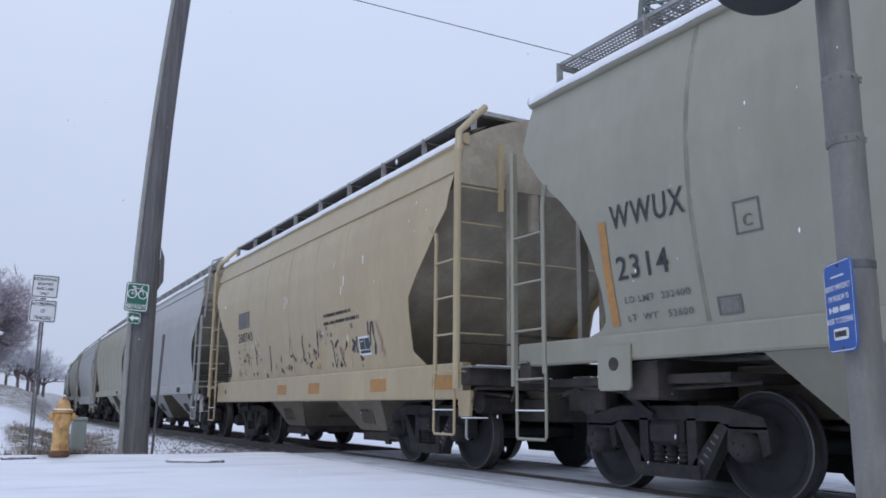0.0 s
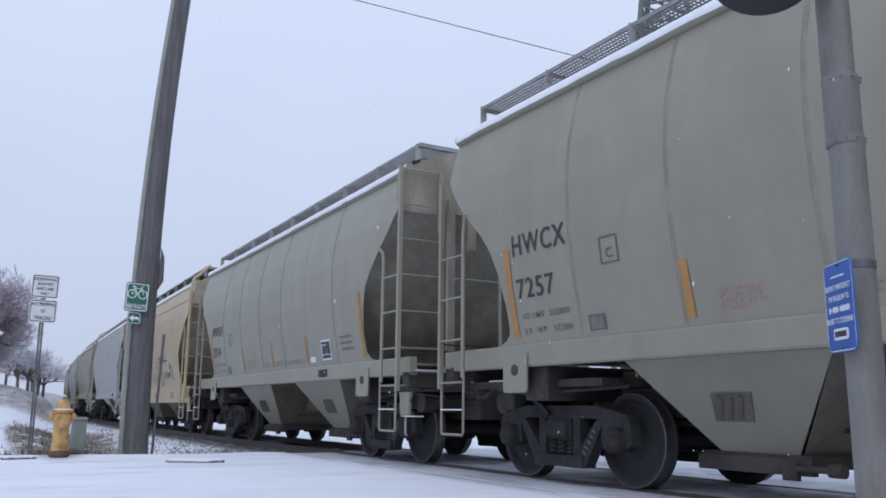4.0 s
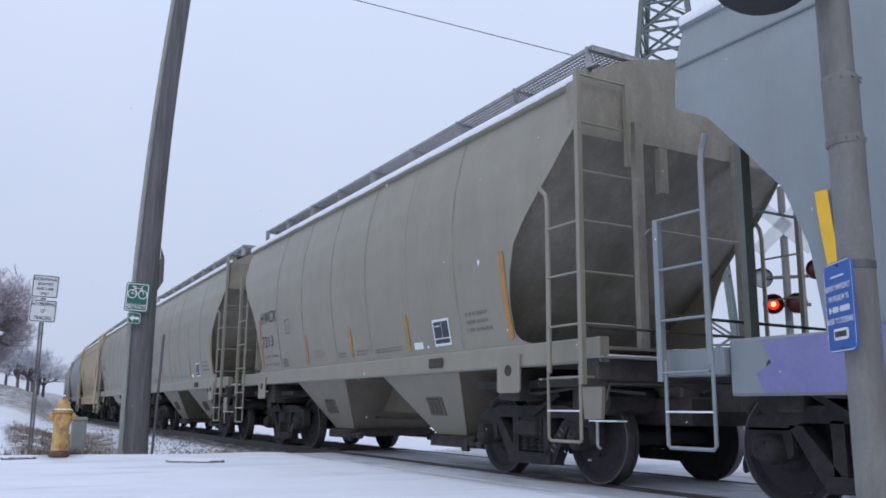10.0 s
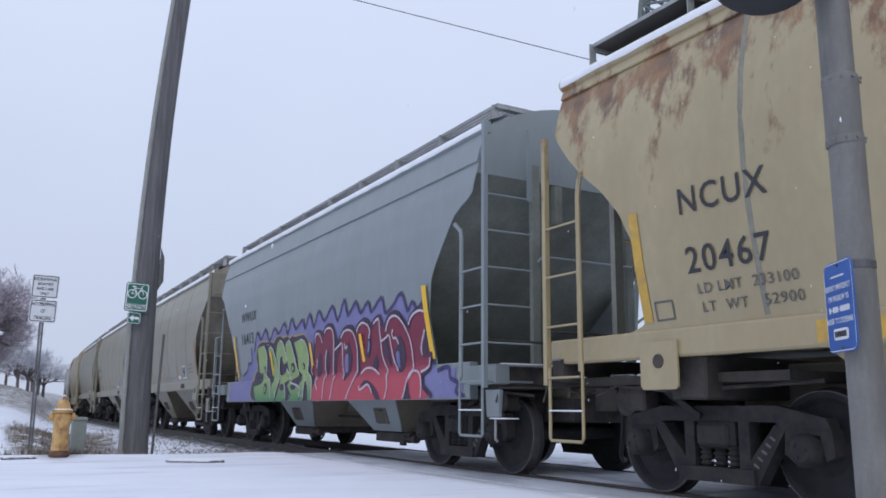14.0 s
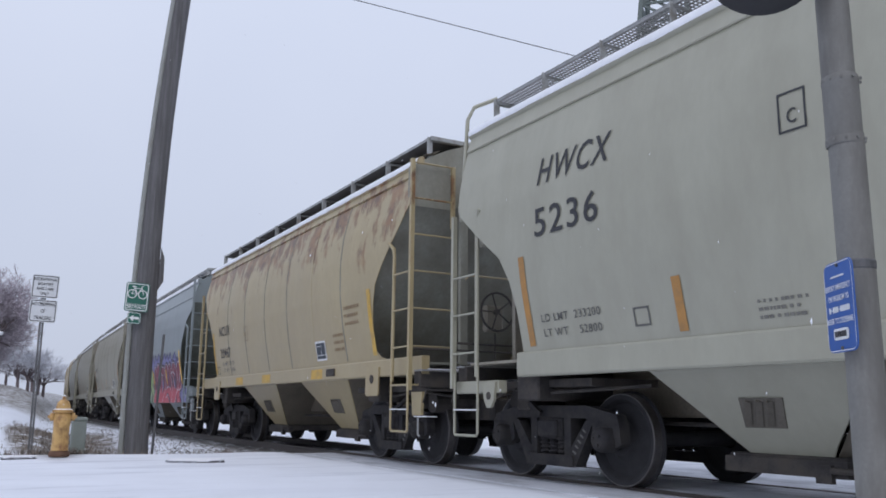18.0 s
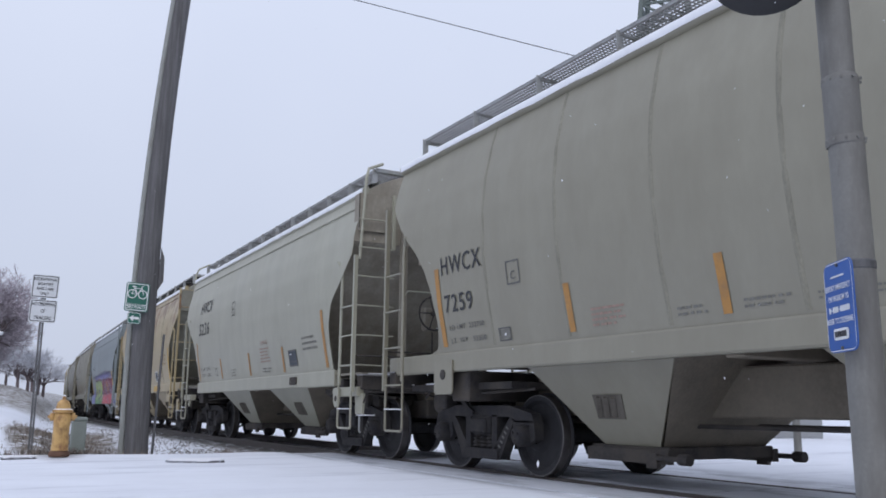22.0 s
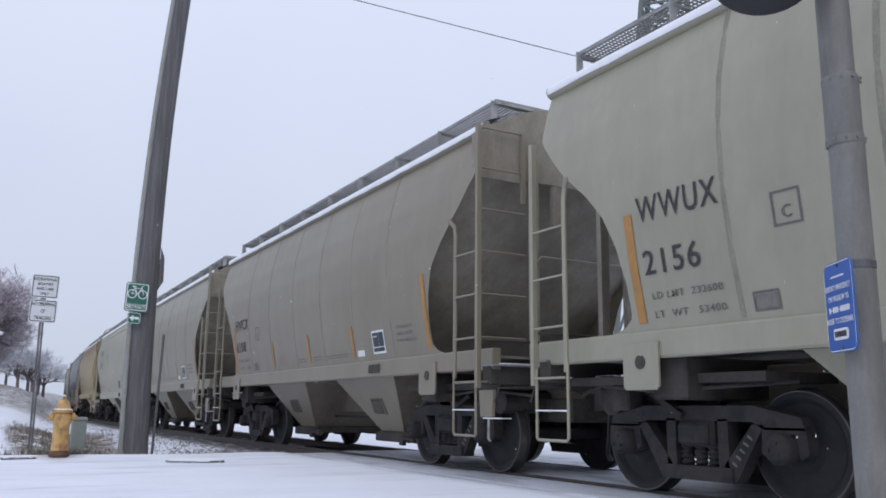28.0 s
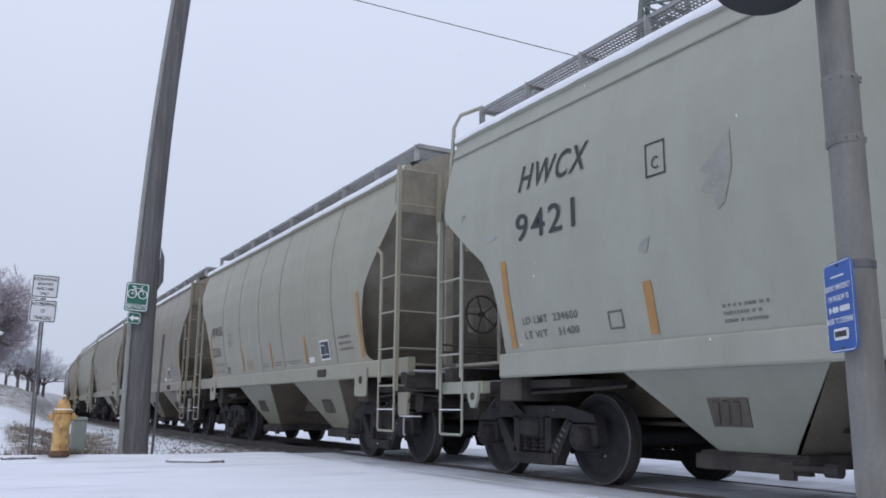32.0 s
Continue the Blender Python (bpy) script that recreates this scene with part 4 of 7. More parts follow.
for c, mark, number, load, tare in ((car_2314, "WWUX", "2314", "232400", "53600"), (car_7257, "HWCX", "7257", "232800", "53200"), (car_7213, "HWCX", "7213", "232900", "53100"), (car_7259, "HWCX", "7259", "232700", "53300"), (car_6108, "HWCX", "6108", "232800", "53200"), (car_2156, "WWUX", "2156", "232600", "53400")):
    lettering(c, mark, 4.25, 2.36, 0.91, 0.225)
    lettering(c, number, 4.24, 1.90, 0.64, 0.215)
    lettering(c, "LD LMT  " + load, 4.20, 1.69, 0.78, 0.06, FADED, label="faded stencilled weight figures")
    lettering(c, "LT  WT   " + tare, 4.20, 1.53, 0.78, 0.06, FADED, label="faded stencilled weight figures")
    square_mark(c, 2.86, 2.08, 0.25, 0.26, FADED)
    sq = square_mark(c, 3.16, 1.49, 0.24, 0.15, FADED, "")
    part("grey_field", side_patch([(3.13, 1.515), (2.95, 1.515), (2.95, 1.615), (3.13, 1.615)], 0.0055), FAINT, sq)
    for x, z0, z1, w in ((4.37, 1.50, 2.46, 0.10), (1.86, 1.50, 1.98, 0.09), (-0.08, 1.50, 1.98, 0.09), (-2.0, 1.50, 1.98, 0.09), (-4.44, 1.50, 2.46, 0.10)):
        stripe(c, x, z0, z1, w, AMBER)
    label_panel(c, -2.72, 1.52, 0.42, 0.33)
    part("white_label", side_patch([(-2.15, 1.51), (-2.40, 1.51), (-2.40, 1.60), (-2.15, 1.60)], 0.006), WHITE_PAINT, c, "small white stencil label")
    bars(c, 1.55, 1.05, 1.52, 1.72, 4, RED_STENCIL, 1, "faded red stencilled lines")
    bars(c, 0.45, 0.05, 1.52, 1.62, 2, FAINT, 2)
    bars(c, -0.25, -0.75, 1.52, 1.62, 2, FAINT, 3)
    bars(c, -0.9, -1.85, 1.52, 1.60, 2, FAINT, 4)
    bars(c, -3.55, -4.15, 1.62, 1.90, 3, FAINT, 5)
for c, mark, number in ((car_5236, "HWCX", "5236"), (car_9421, "HWCX", "9421")):
    lettering(c, mark, 4.08, 3.04, 1.10, 0.29, slant=0.22)
    lettering(c, number, 4.13, 2.50, 1.0, 0.30)
    lettering(c, "LD LMT  233200" if number == "5236" else "LD LMT  234600", 4.20, 1.63, 0.92, 0.08, FADED, label="faded stencilled weight figures")
    lettering(c, "LT WT    52800" if number == "5236" else "LT WT    51400", 4.19, 1.48, 0.90, 0.08, FADED, label="faded stencilled weight figures")
    square_mark(c, 1.09 if number == "5236" else 2.14, 2.74, 0.24, 0.31, BLACK_PAINT)
    square_mark(c, 2.85, 1.48, 0.2, 0.17, FADED, "")
    for x, z0, z1, w in ((4.42, 1.40, 2.34, 0.10), (2.28, 1.40, 1.86, 0.10), (-0.02, 1.40, 1.86, 0.10), (-2.22, 1.40, 1.86, 0.10), (-4.41, 1.40, 2.34, 0.11)):
        stripe(c, x, z0, z1, w, AMBER)
    label_panel(c, -2.55, 1.48, 0.45, 0.30, False)
    bars(c, 1.5, 1.0, 1.42, 1.60, 3, FAINT, 7)
    lettering(c, "WARNING", -0.93, 1.97, 0.46, 0.085, RED_STENCIL, label="faded red warning heading")
    bars(c, -0.83, -1.5, 1.62, 1.93, 5, RED_STENCIL, 8, "faded red stencilled warning lines")
    bars(c, -0.88, -1.48, 1.42, 1.54, 2, FAINT, 18)
    bars(c, -3.35, -4.1, 1.72, 2.0, 3, FAINT, 9)
    bars(c, -3.2, -4.4, 1.17, 1.27, 2, FADED, 10)
    lettering(c, "VENT CAR WHEN UNLOADING", 0.72, 1.185, 0.92, 0.055, FADED, off=0.045, label="faded stencilled venting notice")
lettering(graffiti_car, "WWUX", 3.80, 2.50, 1.05, 0.20, slant=0.05)
lettering(graffiti_car, "16413", 3.82, 2.04, 0.80, 0.23)
for x, z0, z1, w in ((4.34, 1.38, 2.25, 0.10), (-0.22, 1.38, 1.84, 0.10), (-2.36, 1.38, 1.84, 0.10), (-4.50, 1.37, 2.30, 0.12)):
    stripe(graffiti_car, x, z0, z1, w, YELLOW, "bright yellow reflective stripe", 0.033)
lettering(rusty_car, "NCUX", 3.97, 2.34, 0.88, 0.22)
lettering(rusty_car, "20467", 3.97, 1.85, 0.84, 0.22)
lettering(rusty_car, "LD LMT  233100", 3.90, 1.68, 0.95, 0.085, FADED, label="faded stencilled weight figures")
lettering(rusty_car, "LT  WT   52900", 3.88, 1.53, 0.95, 0.085, FADED, label="faded stencilled weight figures")
square_mark(rusty_car, 4.42, 1.50, 0.22, 0.17, FADED, "")
top_chord(rusty_car, 3.93, CREAM)
square_mark(rusty_car, 2.0, 2.12, 0.26, 0.30, BROWN_STENCIL)
for x, z0, z1, w in ((4.52, 1.50, 2.46, 0.11), (-4.46, 1.50, 2.46, 0.12)):
    stripe(rusty_car, x, z0, z1, w, MUSTARD)
for x in (2.6, 0.7, -2.1):
    bm = bmesh.new()
    w = wide(1.43) + 0.025
    box(bm, x - 0.26, x + 0.26, w, w + 0.004, 1.22, 1.38)
    part("reflective_stripe", bm, MUSTARD, rusty_car, "yellow reflective patch on the sill")
label_panel(rusty_car, -2.12, 1.52, 0.45, 0.32)
bars(rusty_car, -2.95, -3.4, 1.62, 1.95, 3, BROWN_STENCIL, 13)
bars(rusty_car, -3.5, -4.15, 1.98, 2.34, 3, BROWN_STENCIL, 14)
lettering(straw_car, "200743", 3.6, 2.10, 1.0, 0.19)
part("dark_logo", side_patch([(3.55, 2.38), (2.75, 2.38), (2.75, 2.72), (3.55, 2.72)], 0.006), FADED, straw_car, "faded dark panel of lettering")
bars(straw_car, -1.4, -3.0, 2.05, 2.30, 2, BLACK_PAINT, 15)
label_panel(straw_car, -2.72, 1.52, 0.42, 0.28)
for x in (1.0, -0.7, -3.3, -5.2):
    bm = bmesh.new()
    w = wide(1.3) + 0.025
    box(bm, x - 0.26, x + 0.26, w, w + 0.004, 0.98, 1.16)
    part("reflective_stripe", bm, AMBER, straw_car, "amber reflective patch on the sill")
for c, e, high in ((car_7259, -1, 2.15), (car_5236, -1, 2.25), (rusty_car, -1, 2.1), (car_6108, 1, 2.2), (car_2156, -1, 2.1), (car_9421, 1, 2.05)):
    brake_gear(c, e, high)

# scuffs and wear that set single cars apart
SCUFF = material("dark_scuffed_paint", (0.27, 0.278, 0.245), rough=0.6, vary=0.15, scale=6)
part("scuff_mark", side_patch([(1.20, 2.93), (1.30, 2.84), (1.42, 2.74), (1.53, 2.66), (1.44, 2.62), (1.52, 2.50), (1.42, 2.46), (1.38, 2.31), (1.30, 2.36), (1.26, 2.46), (1.20, 2.62)], 0.006), SCUFF, car_9421, "dark scuffed patch")
part("scuff_mark", side_patch([(2.16, 2.24), (2.28, 2.20), (2.33, 2.12), (2.22, 2.10)], 0.006), SCUFF, car_9421, "dark scuffed patch")
part("paint_patch", side_patch([(4.70, 2.60), (4.52, 2.62), (4.53, 2.645), (4.69, 2.635)], 0.006), FROST, car_9421, "pale touched-up paint")
for c in (car_9421, car_5236):
    part("dark_label", side_patch([(4.30, 1.18), (4.06, 1.18), (4.06, 1.28), (4.30, 1.28)], 0.03), PLATE_DARK, c, "small dark label on the sill")

# two of the older cars have plain steel roof walks
SOLID = material("plain_steel_walkway", (0.085, 0.083, 0.082), rough=0.7, metal=0.2, vary=0.2, scale=3)


def plate_mesh(x0, x1, y0, y1):
    bm = bmesh.new()
    box(bm, x0, x1, y0, y1, 4.54, 4.555)
    me = bpy.data.meshes.new("walkway_plate")
    bm.to_mesh(me)
    bm.free()
    me.materials.append(SOLID)
    return me


walk_plates = [plate_mesh(-HALF + 0.14, HALF - 0.14, 0.55, 1.18), plate_mesh(-HALF + 0.14, HALF - 0.14, -1.18, -0.55), plate_mesh(HALF - 0.74, HALF - 0.14, -0.55, 0.55), plate_mesh(-HALF + 0.14, -HALF + 0.74, -0.55, 0.55)]
for c in (rusty_car, straw_car):
    boards = [o for o in c.children if o.name.startswith("running_board")] + [o for o in c.children if o.name.startswith("end_walkway")]
    for o, me in zip(boards, walk_plates):
        o.data = me
        o["label"] = "plain dark steel roof walkway"

# ---- graffiti on the blue-grey car ----
SPRAY_PURPLE = material("violet_spray_paint", (0.155, 0.15, 0.35), rough=0.5, vary=0.18, scale=2.2, dirt=(0.22, 0.22, 0.40), dirt_amount=0.5, dirt_scale=2.5, dirt_edge=0.25)
SPRAY_DARK = material("dark_violet_spray_paint", (0.055, 0.04, 0.13), rough=0.5, vary=0.2, scale=4)
SPRAY_BLACK = material("black_spray_paint", (0.035, 0.025, 0.05), rough=0.5, vary=0.2, scale=6)
SPRAY_PLUM = material("dark_plum_spray_paint", (0.045, 0.022, 0.055), rough=0.5, vary=0.2, scale=6)
WHITE_FADED = material("yellowed_white_paint", (0.52, 0.48, 0.38), rough=0.6, vary=0.1, scale=8)
SPRAY_OCHRE = material("ochre_spray_paint", (0.42, 0.30, 0.10), rough=0.5, vary=0.2, scale=4)
SPRAY_WHITE = material("white_spray_paint", (0.62, 0.56, 0.62), rough=0.5, vary=0.12, scale=5)


def two_tone(name, high, low, z0, z1):
    m = material(name, high, rough=0.5, vary=0.15, scale=3)
    n, l = m.node_tree.nodes, m.node_tree.links
    b = n["Principled BSDF"]
    col = b.inputs["Base Color"].links[0].from_socket
    tc, sep, mr, mx = n.new("ShaderNodeTexCoord"), n.new("ShaderNodeSeparateXYZ"), n.new("ShaderNodeMapRange"), n.new("ShaderNodeMix")
    mx.data_type = "RGBA"
    l.new(tc.outputs["Object"], sep.inputs[0])
    mr.inputs["From Min"].default_value, mr.inputs["From Max"].default_value = z1, z0
    l.new(sep.outputs["Z"], mr.inputs["Value"])
    l.new(mr.outputs[0], mx.inputs["Factor"])
    l.new(col, mx.inputs["A"])
    mx.inputs["B"].default_value = (*low, 1)
    l.new(mx.outputs["Result"], b.inputs["Base Color"])
    return m


SPRAY_GREEN = two_tone("green_spray_paint", (0.29, 0.41, 0.15), (0.06, 0.22, 0.085), 0.86, 1.25)
SPRAY_RED = two_tone("crimson_spray_paint", (0.20, 0.020, 0.05), (0.47, 0.065, 0.095), 1.16, 1.40)
SILL_FACE = wide(1.30) + 0.024


def sprayed(x, z, off):
    y = wide(z) + 0.026 * (1 - min(1, max(0, (z - 1.31) / 0.35))) if z > 1.31 else SILL_FACE
    return Vector((x, y + off, z))


def spray_patch(outline, off):
    bm = bmesh.new()
    bm.faces.new([bm.verts.new((x, 0, z)) for x, z in outline])
    cuts = [1.296, 1.304] + [1.3 + 0.12 * k for k in range(1, 12)]
    for c in cuts:
        bmesh.ops.bisect_plane(bm, geom=list(bm.verts) + list(bm.edges) + list(bm.faces), plane_co=(0, 0, c), plane_no=(0, 0, 1))
    for v in bm.verts:
        v.co = sprayed(v.co.x, v.co.z, off)
    return bm


def curve_through(pts, n=7):
    """A smooth line through a few points."""
    out = []
    p = [pts[0]] + list(pts) + [pts[-1]]
    for i in range(1, len(p) - 2):
        for k in range(n):
            t = k / n
            q = []
            for c in (0, 1):
                a, b, d, e = p[i - 1][c], p[i][c], p[i + 1][c], p[i + 2][c]
                q.append(0.5 * (2 * b + (d - a) * t + (2 * a - 5 * b + 4 * d - e) * t * t + (3 * b - a - 3 * d + e) * t ** 3))
            out.append(tuple(q))
    out.append(tuple(pts[-1]))
    return out


def spray_line(bm, pts, thick, off):
    """One pull of the spray can: a ribbon with round ends, on the side of the car."""
    for i, (x, z) in enumerate(pts):
        n = 8
        bm.faces.new([bm.verts.new(sprayed(x + math.cos(a) * thick / 2, max(0.875, z + math.sin(a) * thick / 2), off + 0.0004 * (i % 3))) for a in [2 * math.pi * k / n for k in range(n)]])
    for (a, b), (c, d) in zip(pts, pts[1:]):
        u = Vector((c - a, d - b))
        if u.length < 1e-5:
            continue
        u = u.normalized() * thick / 2
        bm.faces.new([bm.verts.new(sprayed(p, max(0.875, q), off)) for p, q in ((a - u.y, b + u.x), (c - u.y, d + u.x), (c + u.y, d - u.x), (a + u.y, b - u.x))])


zig = [(3.0, 1.88), (2.72, 2.23), (2.51, 2.07), (2.16, 2.25), (1.98, 2.01), (1.62, 2.23), (1.41, 2.11), (1.02, 2.28), (0.9, 2.06), (0.61, 2.32), (0.45, 2.12), (0.07, 2.26), (-0.03, 2.1), (-0.31, 2.32), (-0.45, 2.08), (-0.74, 2.33)]
zig += [(-0.96, 2.15), (-1.35, 2.35), (-1.52, 2.1), (-1.86, 2.4), (-1.94, 2.15), (-2.29, 2.32), (-2.42, 2.14), (-2.73, 2.28), (-2.81, 2.12), (-3.19, 2.29), (-3.26, 2.07), (-3.52, 2.13), (-3.82, 2.28), (-3.95, 2.03), (-4.11, 2.13), (-4.23, 2.03), (-4.4, 2.1)]
fill = [(5.05, 0.88), (5.12, 1.02), (4.98, 1.10), (5.06, 1.27), (4.30, 1.29), (4.02, 1.34), (3.70, 1.50), (3.62, 1.62), (3.30, 1.66), (3.22, 1.9)] + zig + [(-4.42, 1.9), (-4.5, 1.26), (-5.05, 1.24), (-5.02, 1.12), (-5.22, 1.06), (-5.18, 0.88)]
gr = part("graffiti_ground", spray_patch(fill, 0.008), SPRAY_PURPLE, graffiti_car, "violet sprayed graffiti ground with a zigzag edge")
bm = bmesh.new()
spray_line(bm, curve_through(zig, 3), 0.058, 0.012)
spray_line(bm, curve_through([(3.22, 1.95), (3.30, 1.66), (3.55, 1.64), (3.66, 1.5), (4.0, 1.40)]), 0.05, 0.012)
tagged(part("zigzag_line", bm, SPRAY_DARK, gr, "dark violet zigzag line"), kind="stuff")
bm = bmesh.new()
spray_line(bm, curve_through([(-4.6, 1.22), (-4.86, 1.25), (-4.92, 1.12), (-5.10, 1.05), (-5.05, 0.95), (-5.22, 0.90)]), 0.06, 0.012)
part("edge_line", bm, SPRAY_DARK, gr, "dark violet wavy edge line")

def closed_curve(pts, n=5):
    """A smooth closed line round a few points."""
    k = len(pts)
    out = []
    for i in range(k):
        p = [pts[(i + q) % k] for q in (-1, 0, 1, 2)]
        for s in range(n):
            t = s / n
            out.append(tuple(0.5 * (2 * b + (d - a) * t * 0.8 + ((2 * a - 5 * b + 4 * d - e) * t * t + (3 * b - a - 3 * d + e) * t ** 3) * 0.8 + 0.2 * 2 * (d - b) * t) for a, b, d, e in zip(*p)))
    return [(a, max(0.866, b)) for a, b in out]


def bubble(pts, core, line, shine, name="graffiti_letter", off=0.018):
    """One fat sprayed letter with its light edge."""
    edge = closed_curve(pts)
    body = part(name, spray_patch(edge, off), core, gr, "sprayed graffiti letter")
    bm = bmesh.new()
    n = len(edge)
    runs, run = [], []
    for i in range(n):
        # the light catches the edges that face the rear, and the crowns of the letters
        (a, b), (c, d) = edge[i], edge[(i + 1) % n]
        if shine(c - a, d - b) and b > 0.90 and d > 0.90:
            run = run or [edge[i]]
            run.append(edge[(i + 1) % n])
        elif run:
            runs.append(run)
            run = []
    if run:
        runs.append(run)
    for r in runs:
        if len(r) > 3:
            spray_line(bm, r, line, off + 0.005)
    if bm.faces:
        tagged(part("highlight", bm, SPRAY_WHITE, gr, "white sprayed highlight"), kind="stuff")
    else:
        bm.free()
    return body


def blob(x, z, rx, rz, mat, off, name="counter"):
    part(name, spray_patch([(x + rx * math.cos(a), z + rz * math.sin(a)) for a in [2 * math.pi * k / 16 for k in range(16)]], off), mat, gr)


GREEN_MASS = [(2.75, 1.95), (2.46, 2.02), (2.19, 2.00), (1.93, 2.00), (1.76, 1.95), (1.52, 2.05), (1.31, 2.06), (1.16, 2.01), (0.92, 2.03), (0.79, 1.98), (0.64, 2.02), (0.51, 1.99), (0.27, 2.00), (0.06, 1.99), (-0.08, 1.90), (-0.15, 1.70), (-0.14, 1.48), (-0.09, 1.34), (-0.22, 1.24), (-0.19, 0.87), (3.16, 0.87), (3.43, 1.19), (2.93, 1.51), (2.94, 1.75)]
RED_MASS = [(-0.16, 0.86), (-0.25, 1.2), (-0.21, 1.36), (-0.34, 1.66), (-0.46, 1.91), (-0.62, 1.99), (-0.8, 1.97), (-0.86, 1.93), (-0.96, 2.0), (-1.12, 2.06), (-1.3, 2.04), (-1.37, 1.94), (-1.4, 1.80), (-1.46, 1.78), (-1.56, 1.84), (-1.72, 1.93), (-1.91, 1.97), (-2.1, 1.95), (-2.19, 1.87), (-2.27, 1.95), (-2.41, 2.0), (-2.56, 2.03), (-2.7, 1.99), (-2.76, 1.91)]
RED_MASS += [(-2.88, 1.98), (-3.1, 2.03), (-3.15, 1.86), (-3.24, 1.90), (-3.39, 2.0), (-3.56, 2.04), (-3.72, 2.0), (-3.87, 1.86), (-3.94, 1.82), (-3.97, 1.88), (-4.05, 1.95), (-4.22, 2.01), (-4.38, 2.04), (-4.49, 2.0), (-4.47, 1.78), (-4.46, 1.58), (-4.46, 1.38), (-4.4, 1.27), (-4.28, 1.21), (-4.2, 1.19), (-4.21, 1.03), (-4.18, 0.86)]
part("graffiti_shadow", spray_patch(closed_curve(GREEN_MASS, 4), 0.0125), SPRAY_BLACK, gr, "black sprayed mass behind the letters")
bm = bmesh.new()
rim = closed_curve(GREEN_MASS, 4)
spray_line(bm, [p for p in rim if p[1] > 0.89], 0.055, 0.0105)
part("edge_line", bm, SPRAY_OCHRE, gr, "ochre sprayed edge line")
GREEN = {
    "b": [(2.76, 1.89), (2.48, 1.94), (2.29, 1.90), (2.23, 1.72), (2.32, 1.47), (2.37, 1.37), (2.19, 1.27), (2.13, 1.11), (2.25, 0.84), (2.99, 0.85), (3.19, 1.03), (3.21, 1.16), (2.88, 1.19), (2.66, 1.25), (2.56, 1.41), (2.79, 1.45)],
    "o": [(2.09, 1.85), (1.96, 1.90), (1.82, 1.85), (1.72, 1.67), (1.64, 1.42), (1.60, 1.28), (1.72, 1.15), (1.83, 0.99), (1.92, 0.84), (2.20, 0.84), (2.12, 1.05), (2.07, 1.19), (1.95, 1.24), (1.93, 1.36), (2.02, 1.59)],
    "g": [(1.67, 1.72), (1.51, 1.92), (1.33, 1.98), (1.18, 1.92), (1.11, 1.74), (1.08, 1.60), (1.29, 1.54), (1.35, 1.69), (1.45, 1.68), (1.52, 1.55), (1.52, 1.35), (1.25, 1.36), (1.12, 1.44), (0.95, 1.27), (1.31, 1.19), (1.25, 1.08), (1.28, 0.84), (1.82, 0.84), (1.72, 0.99), (1.56, 1.24), (1.64, 1.47)],
    "e": [(1.08, 1.87), (0.91, 1.95), (0.77, 1.92), (0.68, 1.70), (0.60, 1.50), (0.50, 1.32), (0.78, 1.26), (0.96, 1.20), (0.52, 1.12), (0.45, 1.02), (0.60, 0.83), (1.17, 0.84), (0.93, 0.96), (1.14, 1.14), (0.98, 1.24), (1.03, 1.43), (1.09, 1.69)],
    "r": [(0.57, 1.88), (0.43, 1.91), (0.23, 1.93), (0.05, 1.88), (-0.04, 1.76), (-0.05, 1.53), (0.04, 1.36), (-0.10, 1.26), (-0.13, 1.13), (-0.11, 0.86), (0.04, 0.86), (0.11, 1.11), (0.20, 1.22), (0.26, 1.12), (0.32, 0.86), (0.48, 0.86), (0.43, 1.05), (0.50, 1.15), (0.35, 1.24), (0.37, 1.34), (0.49, 1.39), (0.50, 1.61)]}
for pts in GREEN.values():
    bubble(pts, SPRAY_GREEN, 0.028, lambda dx, dz: dz < -0.004 and dx < 0.03)
for x, z, rx, rz in ((2.41, 1.48, 0.06, 0.07), (2.46, 1.11, 0.10, 0.12), (0.78, 1.46, 0.105, 0.09), (0.82, 1.12, 0.14, 0.06), (0.21, 1.46, 0.06, 0.06), (1.45, 1.12, 0.13, 0.065)):
    blob(x, z, rx, rz, SPRAY_BLACK, 0.022)
    if rx < 0.12:
        blob(x + 0.012, z - 0.01, rx * 0.45, rz * 0.5, SPRAY_GREEN, 0.0245, "counter_centre")
rng = random.Random(6)
bm = bmesh.new()
for pts in GREEN.values():
    for k in range(7):
        x, z = rng.choice(pts)
        z = min(1.88, max(0.95, z + rng.uniform(-0.05, 0.05)))
        r = rng.uniform(0.008, 0.018)
        bm.faces.new([bm.verts.new(sprayed(x + 0.06 + r * math.cos(a), z + r * math.sin(a), 0.0265)) for a in [1.047 * q for q in range(6)]])
part("spray_dots", bm, SPRAY_WHITE, gr, "white sprayed dots")
